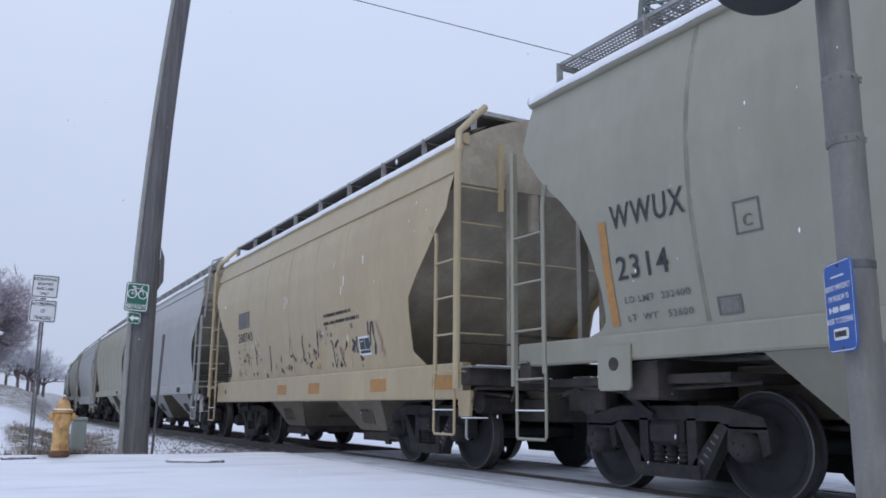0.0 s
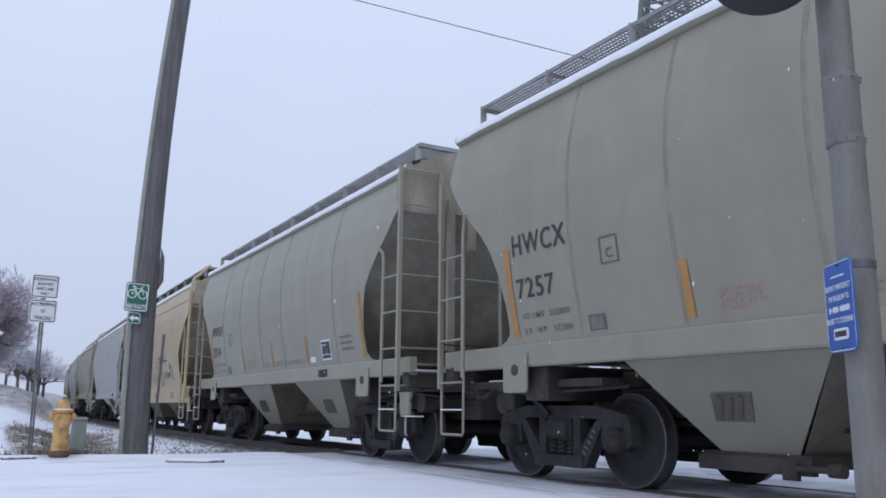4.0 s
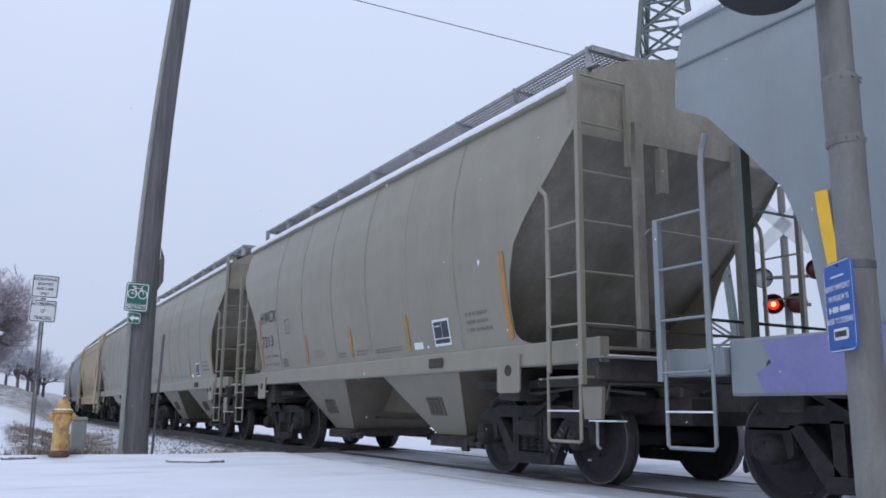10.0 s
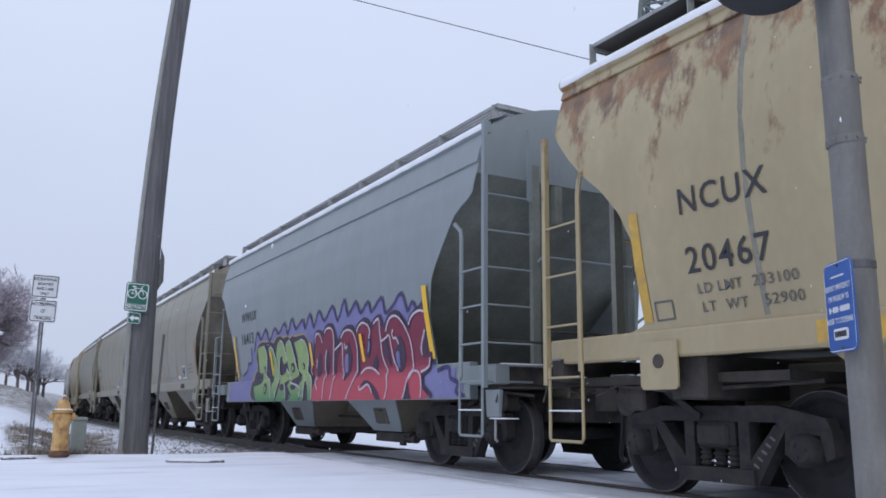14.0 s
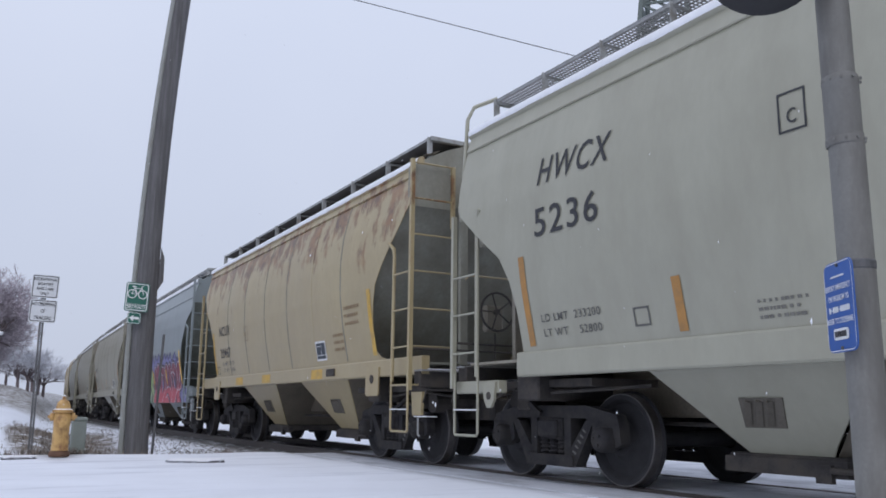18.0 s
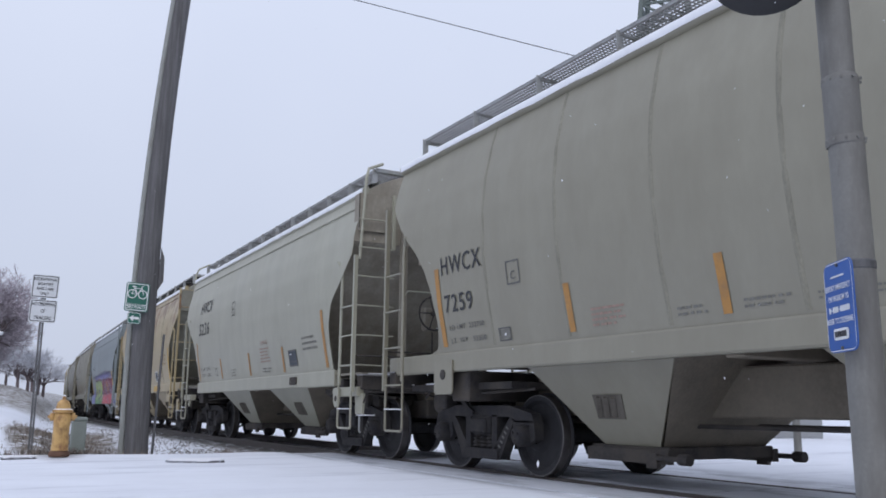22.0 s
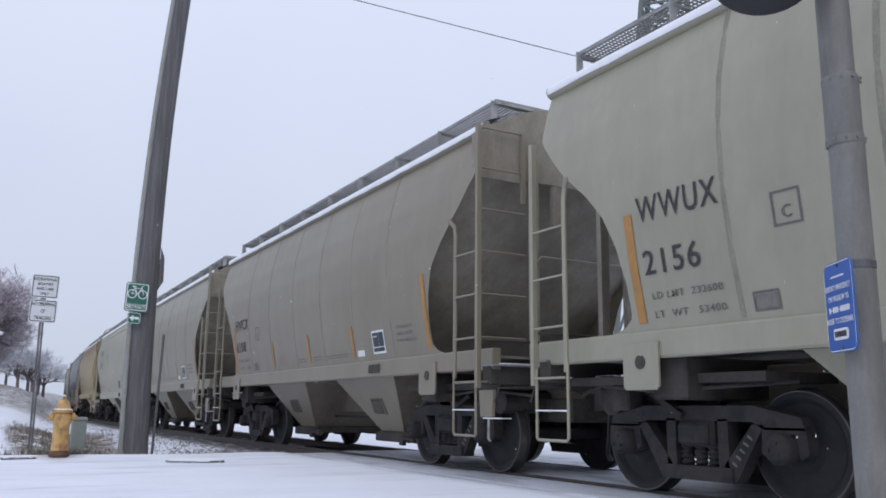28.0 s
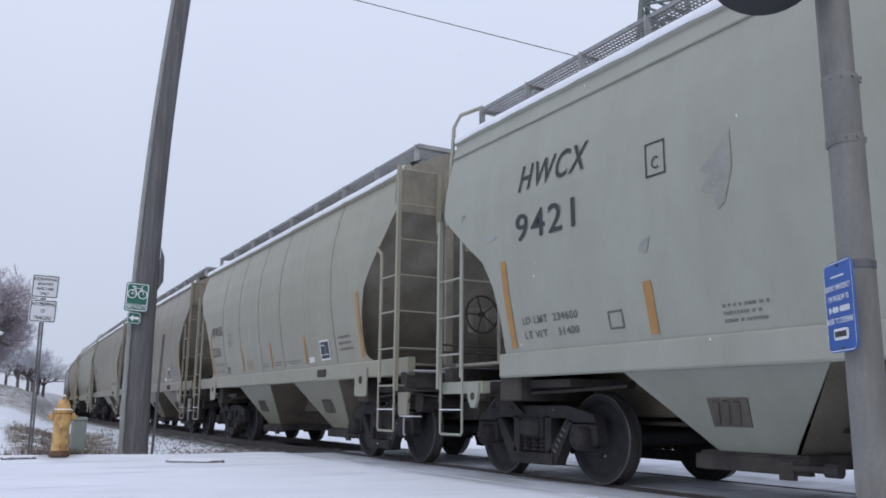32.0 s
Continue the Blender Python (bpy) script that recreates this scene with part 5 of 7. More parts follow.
# the crimson word: one sprayed mass, dark outline and counters, white strokes
part("graffiti_letter", spray_patch(closed_curve(RED_MASS, 3), 0.015), SPRAY_RED, gr, "crimson sprayed letters run together")
bm = bmesh.new()
spray_line(bm, [p for p in closed_curve(RED_MASS, 3) if p[1] > 0.90], 0.075, 0.0175)
part("edge_line", bm, SPRAY_PLUM, gr, "dark plum outline of the letters")
COUNTERS = (
    [(-0.57, 1.65), (-0.66, 1.56), (-0.6, 1.29), (-0.4, 1.28)],
    [(-0.96, 1.69), (-1.04, 1.61), (-0.97, 1.33), (-0.83, 1.28), (-0.86, 1.52)],
    [(-1.34, 1.86), (-1.42, 1.75), (-1.57, 1.72), (-1.37, 1.59), (-1.26, 1.32), (-1.15, 1.30), (-1.24, 1.6)],
    [(-1.73, 1.63), (-1.86, 1.75), (-1.94, 1.55), (-1.83, 1.3), (-1.63, 1.18), (-1.53, 1.17), (-1.62, 1.35)],
    [(-2.18, 1.81), (-2.24, 1.53), (-2.19, 1.28), (-2.06, 1.22), (-2.16, 1.42)],
    [(-2.62, 1.81), (-2.68, 1.81), (-2.67, 1.62), (-2.55, 1.48), (-2.45, 1.51)],
    [(-2.66, 1.35), (-2.82, 1.5), (-2.87, 1.34), (-2.77, 1.3)],
    [(-2.21, 1.07), (-2.33, 1.15), (-2.5, 1.14), (-2.72, 1.04), (-2.9, 0.89), (-2.92, 0.87), (-2.77, 0.87), (-2.66, 0.95), (-2.47, 1.09)],
    [(-3.62, 1.74), (-3.74, 1.59), (-3.75, 1.38), (-3.62, 1.24), (-3.49, 1.26), (-3.42, 1.48), (-3.51, 1.58)],
    [(-3.68, 0.94), (-3.77, 1.1), (-3.83, 0.94), (-3.87, 0.87), (-3.64, 0.87)],
    [(-4.38, 1.72), (-4.44, 1.66), (-4.38, 1.44), (-4.27, 1.39), (-4.26, 1.5)],
    [(-3.21, 1.69), (-3.14, 1.79), (-3.09, 1.53), (-3.29, 1.31), (-3.26, 1.52)])
for pts in COUNTERS:
    part("counter", spray_patch(closed_curve(pts, 3), 0.0205), SPRAY_PLUM, gr, "dark sprayed gap between the letters")
for pts in ([(-1.67, 1.53), (-1.80, 1.57), (-1.76, 1.34), (-1.63, 1.29)], [(-3.47, 1.49), (-3.57, 1.51), (-3.57, 1.32), (-3.50, 1.30)], [(-2.6, 1.72), (-2.64, 1.70), (-2.6, 1.58), (-2.53, 1.56)]):
    part("counter_centre", spray_patch(closed_curve(pts, 3), 0.0235), SPRAY_PURPLE, gr)
WHITE_STROKES = (
    [(-0.47, 1.83), (-0.52, 1.93), (-0.63, 1.97), (-0.73, 1.93), (-0.78, 1.81)],
    [(-0.95, 1.96), (-1.05, 2.01), (-1.18, 2.02), (-1.28, 1.98), (-1.31, 1.88), (-1.22, 1.6), (-1.15, 1.34), (-1.11, 1.27)],
    [(-1.2, 1.25), (-1.12, 1.18), (-1.04, 0.98), (-0.99, 0.89)],
    [(-0.93, 1.67), (-0.86, 1.55), (-0.82, 1.37), (-0.82, 1.28), (-0.73, 1.22), (-0.68, 1.06), (-0.66, 0.89)],
    [(-0.48, 1.54), (-0.43, 1.42)],
    [(-0.4, 1.25), (-0.31, 1.18), (-0.34, 1.12), (-0.40, 1.06)],
    [(-1.28, 1.66), (-1.45, 1.71), (-1.61, 1.74), (-1.59, 1.57), (-1.56, 1.37), (-1.57, 1.27), (-1.53, 1.20)],
    [(-1.61, 1.84), (-1.74, 1.91), (-1.90, 1.93), (-2.05, 1.90), (-2.14, 1.80), (-2.17, 1.6), (-2.12, 1.34), (-2.03, 1.24), (-1.91, 1.15), (-1.79, 1.03), (-1.66, 0.89)],
    [(-1.7, 1.73), (-1.72, 1.66), (-1.81, 1.69)],
    [(-2.24, 1.88), (-2.33, 1.95), (-2.47, 1.99), (-2.60, 1.97), (-2.69, 1.91), (-2.70, 1.84), (-2.64, 1.76)],
    [(-2.87, 1.95), (-3.06, 2.0), (-3.04, 1.83), (-3.03, 1.53), (-3.11, 1.35), (-3.17, 1.26), (-3.12, 1.19), (-3.14, 1.06), (-3.09, 0.93), (-3.06, 0.89)],
    [(-2.24, 1.26), (-2.4, 1.32), (-2.57, 1.33), (-2.72, 1.3), (-2.88, 1.23)],
    [(-2.15, 1.07), (-2.18, 1.02), (-2.27, 1.03), (-2.44, 1.09), (-2.54, 1.06), (-2.63, 0.97)],
    [(-3.06, 1.69), (-3.20, 1.72), (-3.32, 1.75), (-3.34, 1.62), (-3.38, 1.45), (-3.44, 1.33), (-3.49, 1.26)],
    [(-3.24, 1.82), (-3.32, 1.91), (-3.43, 1.98), (-3.57, 2.0), (-3.71, 1.95), (-3.84, 1.82), (-3.94, 1.63), (-3.97, 1.41), (-3.94, 1.26), (-3.85, 1.21), (-3.75, 1.11), (-3.68, 0.96), (-3.63, 0.89)],
    [(-3.46, 1.81), (-3.42, 1.76), (-3.44, 1.7), (-3.52, 1.70), (-3.58, 1.62)],
    [(-3.95, 1.85), (-4.05, 1.93), (-4.18, 1.98), (-4.31, 2.0), (-4.42, 1.98)],
    [(-4.37, 1.74), (-4.28, 1.62), (-4.23, 1.52), (-4.24, 1.44)],
    [(-4.44, 1.38), (-4.38, 1.28), (-4.27, 1.24), (-4.17, 1.22)],
    [(-3.81, 1.15), (-3.93, 1.23), (-4.06, 1.23), (-4.14, 1.16), (-4.17, 1.03), (-4.15, 0.90)])
for pts in WHITE_STROKES:
    bm = bmesh.new()
    spray_line(bm, curve_through(pts, 5), 0.030, 0.026)
    tagged(part("highlight", bm, SPRAY_WHITE, gr, "white sprayed highlight"), kind="stuff")
stripe(graffiti_car, 1.945, 1.36, 1.80, 0.10, YELLOW, "bright yellow reflective stripe", 0.036)

# weld seams, flaking paint and old scrawls on the straw-yellow car
for x in (-3.6, -2.35, -1.05, 0.3, 1.65, 2.9):
    bm = bmesh.new()
    prev = None
    for i in range(14):
        z = 1.36 + (3.60 - 1.36) * i / 13
        row = [bm.verts.new(on_side(x + q, z, o)) for q, o in ((-0.022, 0.001), (0.0, 0.008), (0.022, 0.001))]
        if prev:
            for j in range(2):
                bm.faces.new((prev[j], prev[j + 1], row[j + 1], row[j]))
        prev = row
    part("weld_seam", bm, STRAW, straw_car)
rng = random.Random(44)
for k in range(70):
    x, z = rng.choice((rng.uniform(2.2, 3.9), rng.gauss(-1.3, 0.6))), rng.uniform(1.42, 2.05)
    r = rng.uniform(0.02, 0.075)
    spots = [(x + r * rng.uniform(0.6, 1.2) * math.cos(a), min(2.2, max(1.34, z + r * rng.uniform(0.5, 1.1) * math.sin(a)))) for a in [1.2566 * q for q in range(5)]]
    bm = bmesh.new()
    bm.faces.new([bm.verts.new(on_side(p, q, 0.006)) for p, q in spots])
    part("paint_fleck", bm, rng.choice((SPRAY_OCHRE, FAINT, FAINT, WHITE_FADED, BROWN_STENCIL)), straw_car, "fleck of old sprayed paint")
rng = random.Random(21)
for k in range(46):
    x = rng.uniform(-3.6, 3.4)
    z = rng.uniform(1.36, 1.72)
    bm = bmesh.new()
    tall = rng.random() < 0.25
    pts = [(x, z)]
    for q in range(rng.choice((2, 3))):
        pts.append((pts[-1][0] - rng.uniform(-0.06, 0.09), pts[-1][1] + (rng.uniform(0.10, 0.22) if tall else rng.uniform(-0.07, 0.08))))
    pts = [(a, max(1.36, min(2.0, b))) for a, b in pts]
    for (a, b), (c, d) in zip(pts, pts[1:]):
        u = Vector((c - a, d - b))
        if u.length < 0.02:
            continue
        u = u.normalized() * rng.uniform(0.010, 0.03)
        bm.faces.new([bm.verts.new(on_side(p, q, 0.007)) for p, q in ((a - u.y, b + u.x), (c - u.y, d + u.x), (c + u.y, d - u.x), (a + u.y, b - u.x))])
    if bm.faces:
        part("scrawl", bm, rng.choice((FADED, RED_STENCIL, SPRAY_BLACK, SPRAY_BLACK)), straw_car, "old sprayed scrawl")
    else:
        bm.free()
for x, z, h in ((-2.3, 2.62, 0.16), (-2.2, 2.50, 0.12), (-1.9, 2.96, 0.10), (0.5, 2.56, 0.2), (0.38, 2.6, 0.14), (-3.05, 2.85, 0.14)):
    bm = bmesh.new()
    bm.faces.new([bm.verts.new(on_side(a, b, 0.007)) for a, b in ((x, z), (x - 0.035, z + 0.02), (x - 0.045, z + h), (x - 0.015, z + h))])
    part("snow_splash", bm, SNOW, straw_car, "small splash of snow")

# ---- ground ----


def track_off(x, y):
    """Sideways distance from the middle of the track, to its right."""
    return BEND - math.hypot(x - MID - BEND, y)


def smooth(a, b, v):
    t = min(1, max(0, (v - a) / (b - a)))
    return t * t * (3 - 2 * t)


def ground_z(x, y):
    d = abs(track_off(x, y))
    z = 0.03 * (noise.noise(Vector((x * 0.35, y * 0.35, 0))))
    open_track = smooth(14.2, 15.6, y) + smooth(1.5, 0.5, y)
    bed = -0.13 * smooth(2.6, 1.5, d) - 0.30 * smooth(1.5, 3.2, d) * smooth(8.5, 4.0, d)
    z = z * smooth(1.6, 3.0, d) + open_track * (bed if y > 8 else -0.13 * smooth(2.6, 1.5, d))
    z -= 0.045 * (1 - min(1, open_track)) * smooth(1.9, 1.6, d)
    left = track_off(x, y) < 0
    if left:
        z += 0.36 * smooth(15.0, 23.0, y) * smooth(3.6, 5.4, d)
        z += 0.75 * smooth(24, 50, y) * smooth(4.0, 9.0, d) + 0.55 * smooth(46, 52, y) * smooth(2.4, 4.4, d) * smooth(9.0, 4.0, d) + 1.3 * smooth(51, 62, y) * smooth(2.4, 4.6, d) + 1.2 * smooth(70, 130, y) * smooth(4, 12, d)
    else:
        z += 0.25 * smooth(6, 12, d) * smooth(10, 16, y) + 0.5 * smooth(14, 40, d)
    return z


def ground_material():
    m = material("snowy_ground", (0.78, 0.80, 0.86), rough=0.85, vary=0.045, scale=0.9, bump=0.35, bump_scale=9, spec=0.2)
    n, l = m.node_tree.nodes, m.node_tree.links
    b = n["Principled BSDF"]
    col = b.inputs["Base Color"].links[0].from_socket
    geo = n.new("ShaderNodeNewGeometry")
    sep = n.new("ShaderNodeSeparateXYZ")
    l.new(geo.outputs["Position"], sep.inputs[0])

    def calc(op, a, bb=None):
        q = n.new("ShaderNodeMath")
        q.operation = op
        for i, v in enumerate((a, bb)):
            if v is None:
                continue
            if isinstance(v, (int, float)):
                q.inputs[i].default_value = v
            else:
                l.new(v, q.inputs[i])
        return q.outputs[0]

    def ramp(v, lo, hi, out0=0.0, out1=1.0):
        q = n.new("ShaderNodeMapRange")
        q.interpolation_type = "SMOOTHSTEP"
        if lo > hi:
            lo, hi, out0, out1 = hi, lo, out1, out0
        q.inputs["From Min"].default_value, q.inputs["From Max"].default_value = lo, hi
        q.inputs["To Min"].default_value, q.inputs["To Max"].default_value = out0, out1
        l.new(v, q.inputs["Value"])
        return q.outputs[0]

    def noise_at(scale, detail=6.0, rough=0.6, stretch=None):
        q = n.new("ShaderNodeTexNoise")
        q.inputs["Scale"].default_value, q.inputs["Detail"].default_value, q.inputs["Roughness"].default_value = scale, detail, rough
        if stretch:
            mp = n.new("ShaderNodeMapping")
            mp.inputs["Scale"].default_value = stretch
            l.new(geo.outputs["Position"], mp.inputs["Vector"])
            l.new(mp.outputs[0], q.inputs["Vector"])
        else:
            l.new(geo.outputs["Position"], q.inputs["Vector"])
        return q.outputs["Fac"]

    def blend(under, over, fac):
        q = n.new("ShaderNodeMix")
        q.data_type = "RGBA"
        l.new(fac, q.inputs["Factor"])
        l.new(under, q.inputs["A"])
        if isinstance(over, tuple):
            q.inputs["B"].default_value = (*over, 1)
        else:
            l.new(over, q.inputs["B"])
        return q.outputs["Result"]

    x, y = sep.outputs["X"], sep.outputs["Y"]
    dx = calc("SUBTRACT", x, MID + BEND)
    dist = calc("SUBTRACT", BEND, calc("SQRT", calc("ADD", calc("MULTIPLY", dx, dx), calc("MULTIPLY", y, y))))
    d = calc("ABSOLUTE", dist)
    # bare gravel showing through on the shoulders of the track
    speck = ramp(noise_at(11.0, 4.0, 0.75), 0.565, 0.61)
    bed = calc("MULTIPLY", calc("MULTIPLY", ramp(d, 4.6, 3.0), ramp(y, 14.3, 15.2)), speck)
    col = blend(col, (0.12, 0.115, 0.11), bed)
    # darker mottled band along the middle of the track bed
    col = blend(col, (0.09, 0.085, 0.08), calc("MULTIPLY", calc("MULTIPLY", ramp(d, 2.0, 1.3), ramp(y, 14.3, 15.2)), ramp(noise_at(6.0), 0.36, 0.46)))
    # wet asphalt showing along the rails in the crossing
    wet = calc("MULTIPLY", calc("MULTIPLY", ramp(d, 2.2, 1.2), ramp(y, 15.0, 14.0)), ramp(noise_at(1.4, 7.0, 0.65, (1.6, 0.35, 1)), 0.40, 0.60))
    col = blend(col, (0.10, 0.105, 0.115), calc("MULTIPLY", wet, 0.8))
    # grey slush in the wheel ruts of the road
    rut = calc("MULTIPLY", calc("MULTIPLY", ramp(y, 14.4, 13.0), ramp(d, 0.9, 2.0)), ramp(noise_at(0.9, 7.0, 0.7, (0.25, 1.4, 1)), 0.50, 0.72))
    col = blend(col, (0.46, 0.48, 0.54), calc("MULTIPLY", rut, 0.6))
    # dead grass round the hydrant and on the far bank
    gx, gy = calc("DIVIDE", calc("SUBTRACT", x, calc("MULTIPLY", y, 0.108)), calc("MULTIPLY", y, 0.055)), calc("DIVIDE", calc("SUBTRACT", y, 24.0), 10.5)
    near = calc("ADD", calc("MULTIPLY", gx, gx), calc("MULTIPLY", gy, gy))
    grass = calc("MULTIPLY", ramp(near, 1.3, 0.75), ramp(noise_at(2.2, 8.0, 0.7), 0.34, 0.54))
    bank = calc("MULTIPLY", calc("MULTIPLY", ramp(y, 49.0, 53.0), ramp(dist, -2.4, -3.6)), ramp(noise_at(0.9, 8.0, 0.7), 0.22, 0.50))
    tint = blend(blend(col, (0.14, 0.115, 0.09), ramp(noise_at(30.0), 0.3, 0.3001)), (0.20, 0.17, 0.13), ramp(noise_at(7.0), 0.4, 0.62))
    col = blend(col, tint, grass)
    col = blend(col, (0.20, 0.175, 0.14), calc("MULTIPLY", bank, calc("ADD", 0.25, calc("MULTIPLY", ramp(noise_at(3.5, 8.0, 0.75), 0.35, 0.6), 0.7))))
    l.new(col, b.inputs["Base Color"])
    return m


def build_ground():
    xs = [-1500, -600, -250, -120, -60, -35, -22] + [-15 + 1.2 * i for i in range(10)] + [-3 + 0.4 * i for i in range(46)] + [15.6 + 1.5 * i for i in range(10)] + [34, 45, 60, 90, 150, 300, 700, 1500]
    ys = [-1500, -600, -250, -120, -60, -30, -15, -8] + [-4 + 1.0 * i for i in range(6)] + [2 + 0.4 * i for i in range(50)] + [22 + 1.2 * i for i in range(20)] + [46 + 3 * i for i in range(26)] + [130, 160, 200, 260, 400, 800, 1500, 3000]
    bm = bmesh.new()
    g = [[bm.verts.new((x, y, ground_z(x, y))) for x in xs] for y in ys]
    for a, b in zip(g, g[1:]):
        for i in range(len(xs) - 1):
            bm.faces.new((a[i], a[i + 1], b[i + 1], b[i]))
    return tagged(part("ground", bm, ground_material(), smooth=True), "snow-covered road and verge with bare gravel and grass", "ground", kind="structure")


build_ground()

# ---- rails and crossing ----
RAIL = material("worn_rail_steel", (0.10, 0.086, 0.080), rough=0.5, metal=0.6, vary=0.25, scale=10)
TIMBER = material("creosoted_timber", (0.06, 0.048, 0.04), rough=0.85, vary=0.3, scale=4, stretch=(4, 0.5, 4), bump=0.3, dirt=(0.7, 0.72, 0.78), dirt_amount=0.45, dirt_scale=6)
for s in (-1, 1):
    bm = bmesh.new()
    prev = None
    prof = [(-0.07, -0.17), (0.07, -0.17), (0.07, -0.155), (0.012, -0.13), (0.012, -0.045), (0.036, -0.035), (0.036, -0.004), (0.028, 0.0), (-0.028, 0.0), (-0.036, -0.004), (-0.036, -0.035), (-0.012, -0.045), (-0.012, -0.13), (-0.07, -0.155)]
    k = -130.0
    while k <= 300:
        m = along(k)
        row = [bm.verts.new(m @ Vector((0, s * 0.7535 + p, q))) for p, q in prof]
        if prev:
            for i in range(len(row)):
                j = (i + 1) % len(row)
                bm.faces.new((prev[i], prev[j], row[j], row[i]))
        prev = row
        k += 4.0
    tagged(part("rail", bm, RAIL), "worn steel rail set in the snow", "rail", "rails", "structure")
bm = bmesh.new()
k = 15.0
while k < 120:
    m = along(k)
    vs = box(bm, -0.11, 0.11, -1.3, 1.3, -0.30, -0.165)
    for v in vs:
        v.co = m @ v.co
    k += 0.52
tagged(part("sleepers", bm, TIMBER), "dark timber sleepers half buried in snow", "sleepers", kind="stuff")
ASPHALT = material("wet_dark_crossing_panel", (0.07, 0.07, 0.075), rough=0.55, vary=0.2, scale=3, bump=0.2, dirt=(0.66, 0.68, 0.74), dirt_amount=0.80, dirt_scale=1.6, dirt_stretch=(2, 0.4, 1), dirt_edge=0.16)
for k in range(6):
    for lo, hi in ((-1.55, -0.82), (-0.66, 0.66), (0.82, 1.55)):
        bm = bmesh.new()
        m = along(1.6 + 2.1 * k)
        vs = box(bm, 0.01, 2.08, lo, hi, -0.15, -0.005 if lo == -0.66 else -0.028, 0.0)
        for v in vs:
            v.co = m @ v.co
        tagged(part("crossing_panel", bm, ASPHALT), "wet dark crossing panel streaked with snow", "crossing panel", "crossing panels", "structure")

# gravel on the shoulder
STONE = material("dark_ballast_stone", (0.14, 0.13, 0.125), rough=0.85, vary=0.25, scale=6, island=0.5)
rng = random.Random(11)
bm = bmesh.new()
for _ in range(5200):
    s = 14.9 + 45 * rng.random() ** 2
    off = rng.choice((1, 1, 1, -1)) * rng.uniform(1.35, 3.9)
    p = along(s) @ Vector((0, off, 0))
    r = rng.uniform(0.012, 0.040)
    z = ground_z(p.x, p.y)
    a = rng.uniform(0, 6.28)
    top = bm.verts.new((p.x + rng.uniform(-0.3, 0.3) * r, p.y, z + r * rng.uniform(0.5, 0.9)))
    ring = [bm.verts.new((p.x + r * rng.uniform(0.7, 1.2) * math.cos(a + q * 1.571), p.y + r * rng.uniform(0.7, 1.2) * math.sin(a + q * 1.571), z - 0.01)) for q in range(4)]
    for i in range(4):
        bm.faces.new((ring[i], ring[(i + 1) % 4], top))
tagged(part("ballast_stones", bm, STONE), "dark ballast stones poking through the snow", "gravel", kind="stuff")

# dead grass tufts
DEAD = material("dead_grass", (0.19, 0.16, 0.135), rough=0.9, vary=0.2, scale=8, island=0.35)
rng = random.Random(12)
bm = bmesh.new()


def blade(x, y, h, lean):
    z = ground_z(x, y) - 0.01
    a = rng.uniform(0, 6.28)
    w = 0.006
    p = Vector((x, y, z))
    q = p + Vector((math.cos(a) * lean, math.sin(a) * lean, h))
    sd = Vector((-math.sin(a), math.cos(a), 0)) * w
    mid = (p + q) / 2 + Vector((0, 0, h * 0.12))
    v = [bm.verts.new(c) for c in (p - sd, p + sd, mid + sd, mid - sd, q)]
    bm.faces.new((v[0], v[1], v[2], v[3]))
    bm.faces.new((v[3], v[2], v[4]))


for _ in range(4600):
    y = 14.3 + 19.0 * rng.random() ** 1.6
    x = rng.gauss(0.108 * y, 0.027 * y)
    if y > 14.2:
        blade(x, y, rng.uniform(0.03, 0.13), rng.uniform(0.02, 0.10))
for _ in range(700):
    x, y = rng.gauss(4.05, 0.28), rng.gauss(15.2, 0.25)
    blade(x, y, rng.uniform(0.05, 0.17), rng.uniform(0.02, 0.12))
for _ in range(1500):
    x, y = rng.gauss(2.75, 0.5), rng.gauss(16.2, 0.8)
    blade(x, y, rng.uniform(0.03, 0.12), rng.uniform(0.02, 0.10))
tagged(part("dead_grass", bm, DEAD), "dead brown grass through thin snow", "grass", kind="stuff")

# ---- utility pole with its conduit and signs ----
OLD_WOOD = material("weathered_pole_wood", (0.128, 0.124, 0.128), rough=0.88, vary=0.28, scale=3, stretch=(7, 7, 0.35), bump=0.5, bump_scale=12, dirt=(0.088, 0.084, 0.086), dirt_amount=0.45, dirt_scale=4, dirt_stretch=(5, 5, 0.25), dirt_edge=0.1)
CONDUIT = material("grey_conduit", (0.27, 0.28, 0.265), rough=0.6, vary=0.12, scale=5, dirt=(0.22, 0.22, 0.2), dirt_amount=0.35, dirt_scale=3, dirt_stretch=(3, 3, 0.4))
SIGN_GREEN = material("green_sign_sheet", (0.018, 0.125, 0.09), rough=0.4, vary=0.08, scale=6)
SIGN_WHITE = material("white_sign_sheet", (0.66, 0.68, 0.70), rough=0.45, vary=0.06, scale=6)
SIGN_BLACK = material("black_sign_print", (0.03, 0.03, 0.035), rough=0.5, vary=0.2, scale=20)
SIGN_BLUE = material("blue_sign_sheet", (0.025, 0.10, 0.36), rough=0.4, vary=0.08, scale=8)
STEEL_POST = material("galvanised_post", (0.13, 0.13, 0.135), rough=0.55, metal=0.4, vary=0.15, scale=6)

pole = empty("utility_pole", pose(2.82, 15.42, 0.0))


def leaning(h):
    """The pole leans and bows a little towards its top."""
    return Vector((0.035 - 0.03 * h + 0.0066 * h * h, -0.003 * h, h))


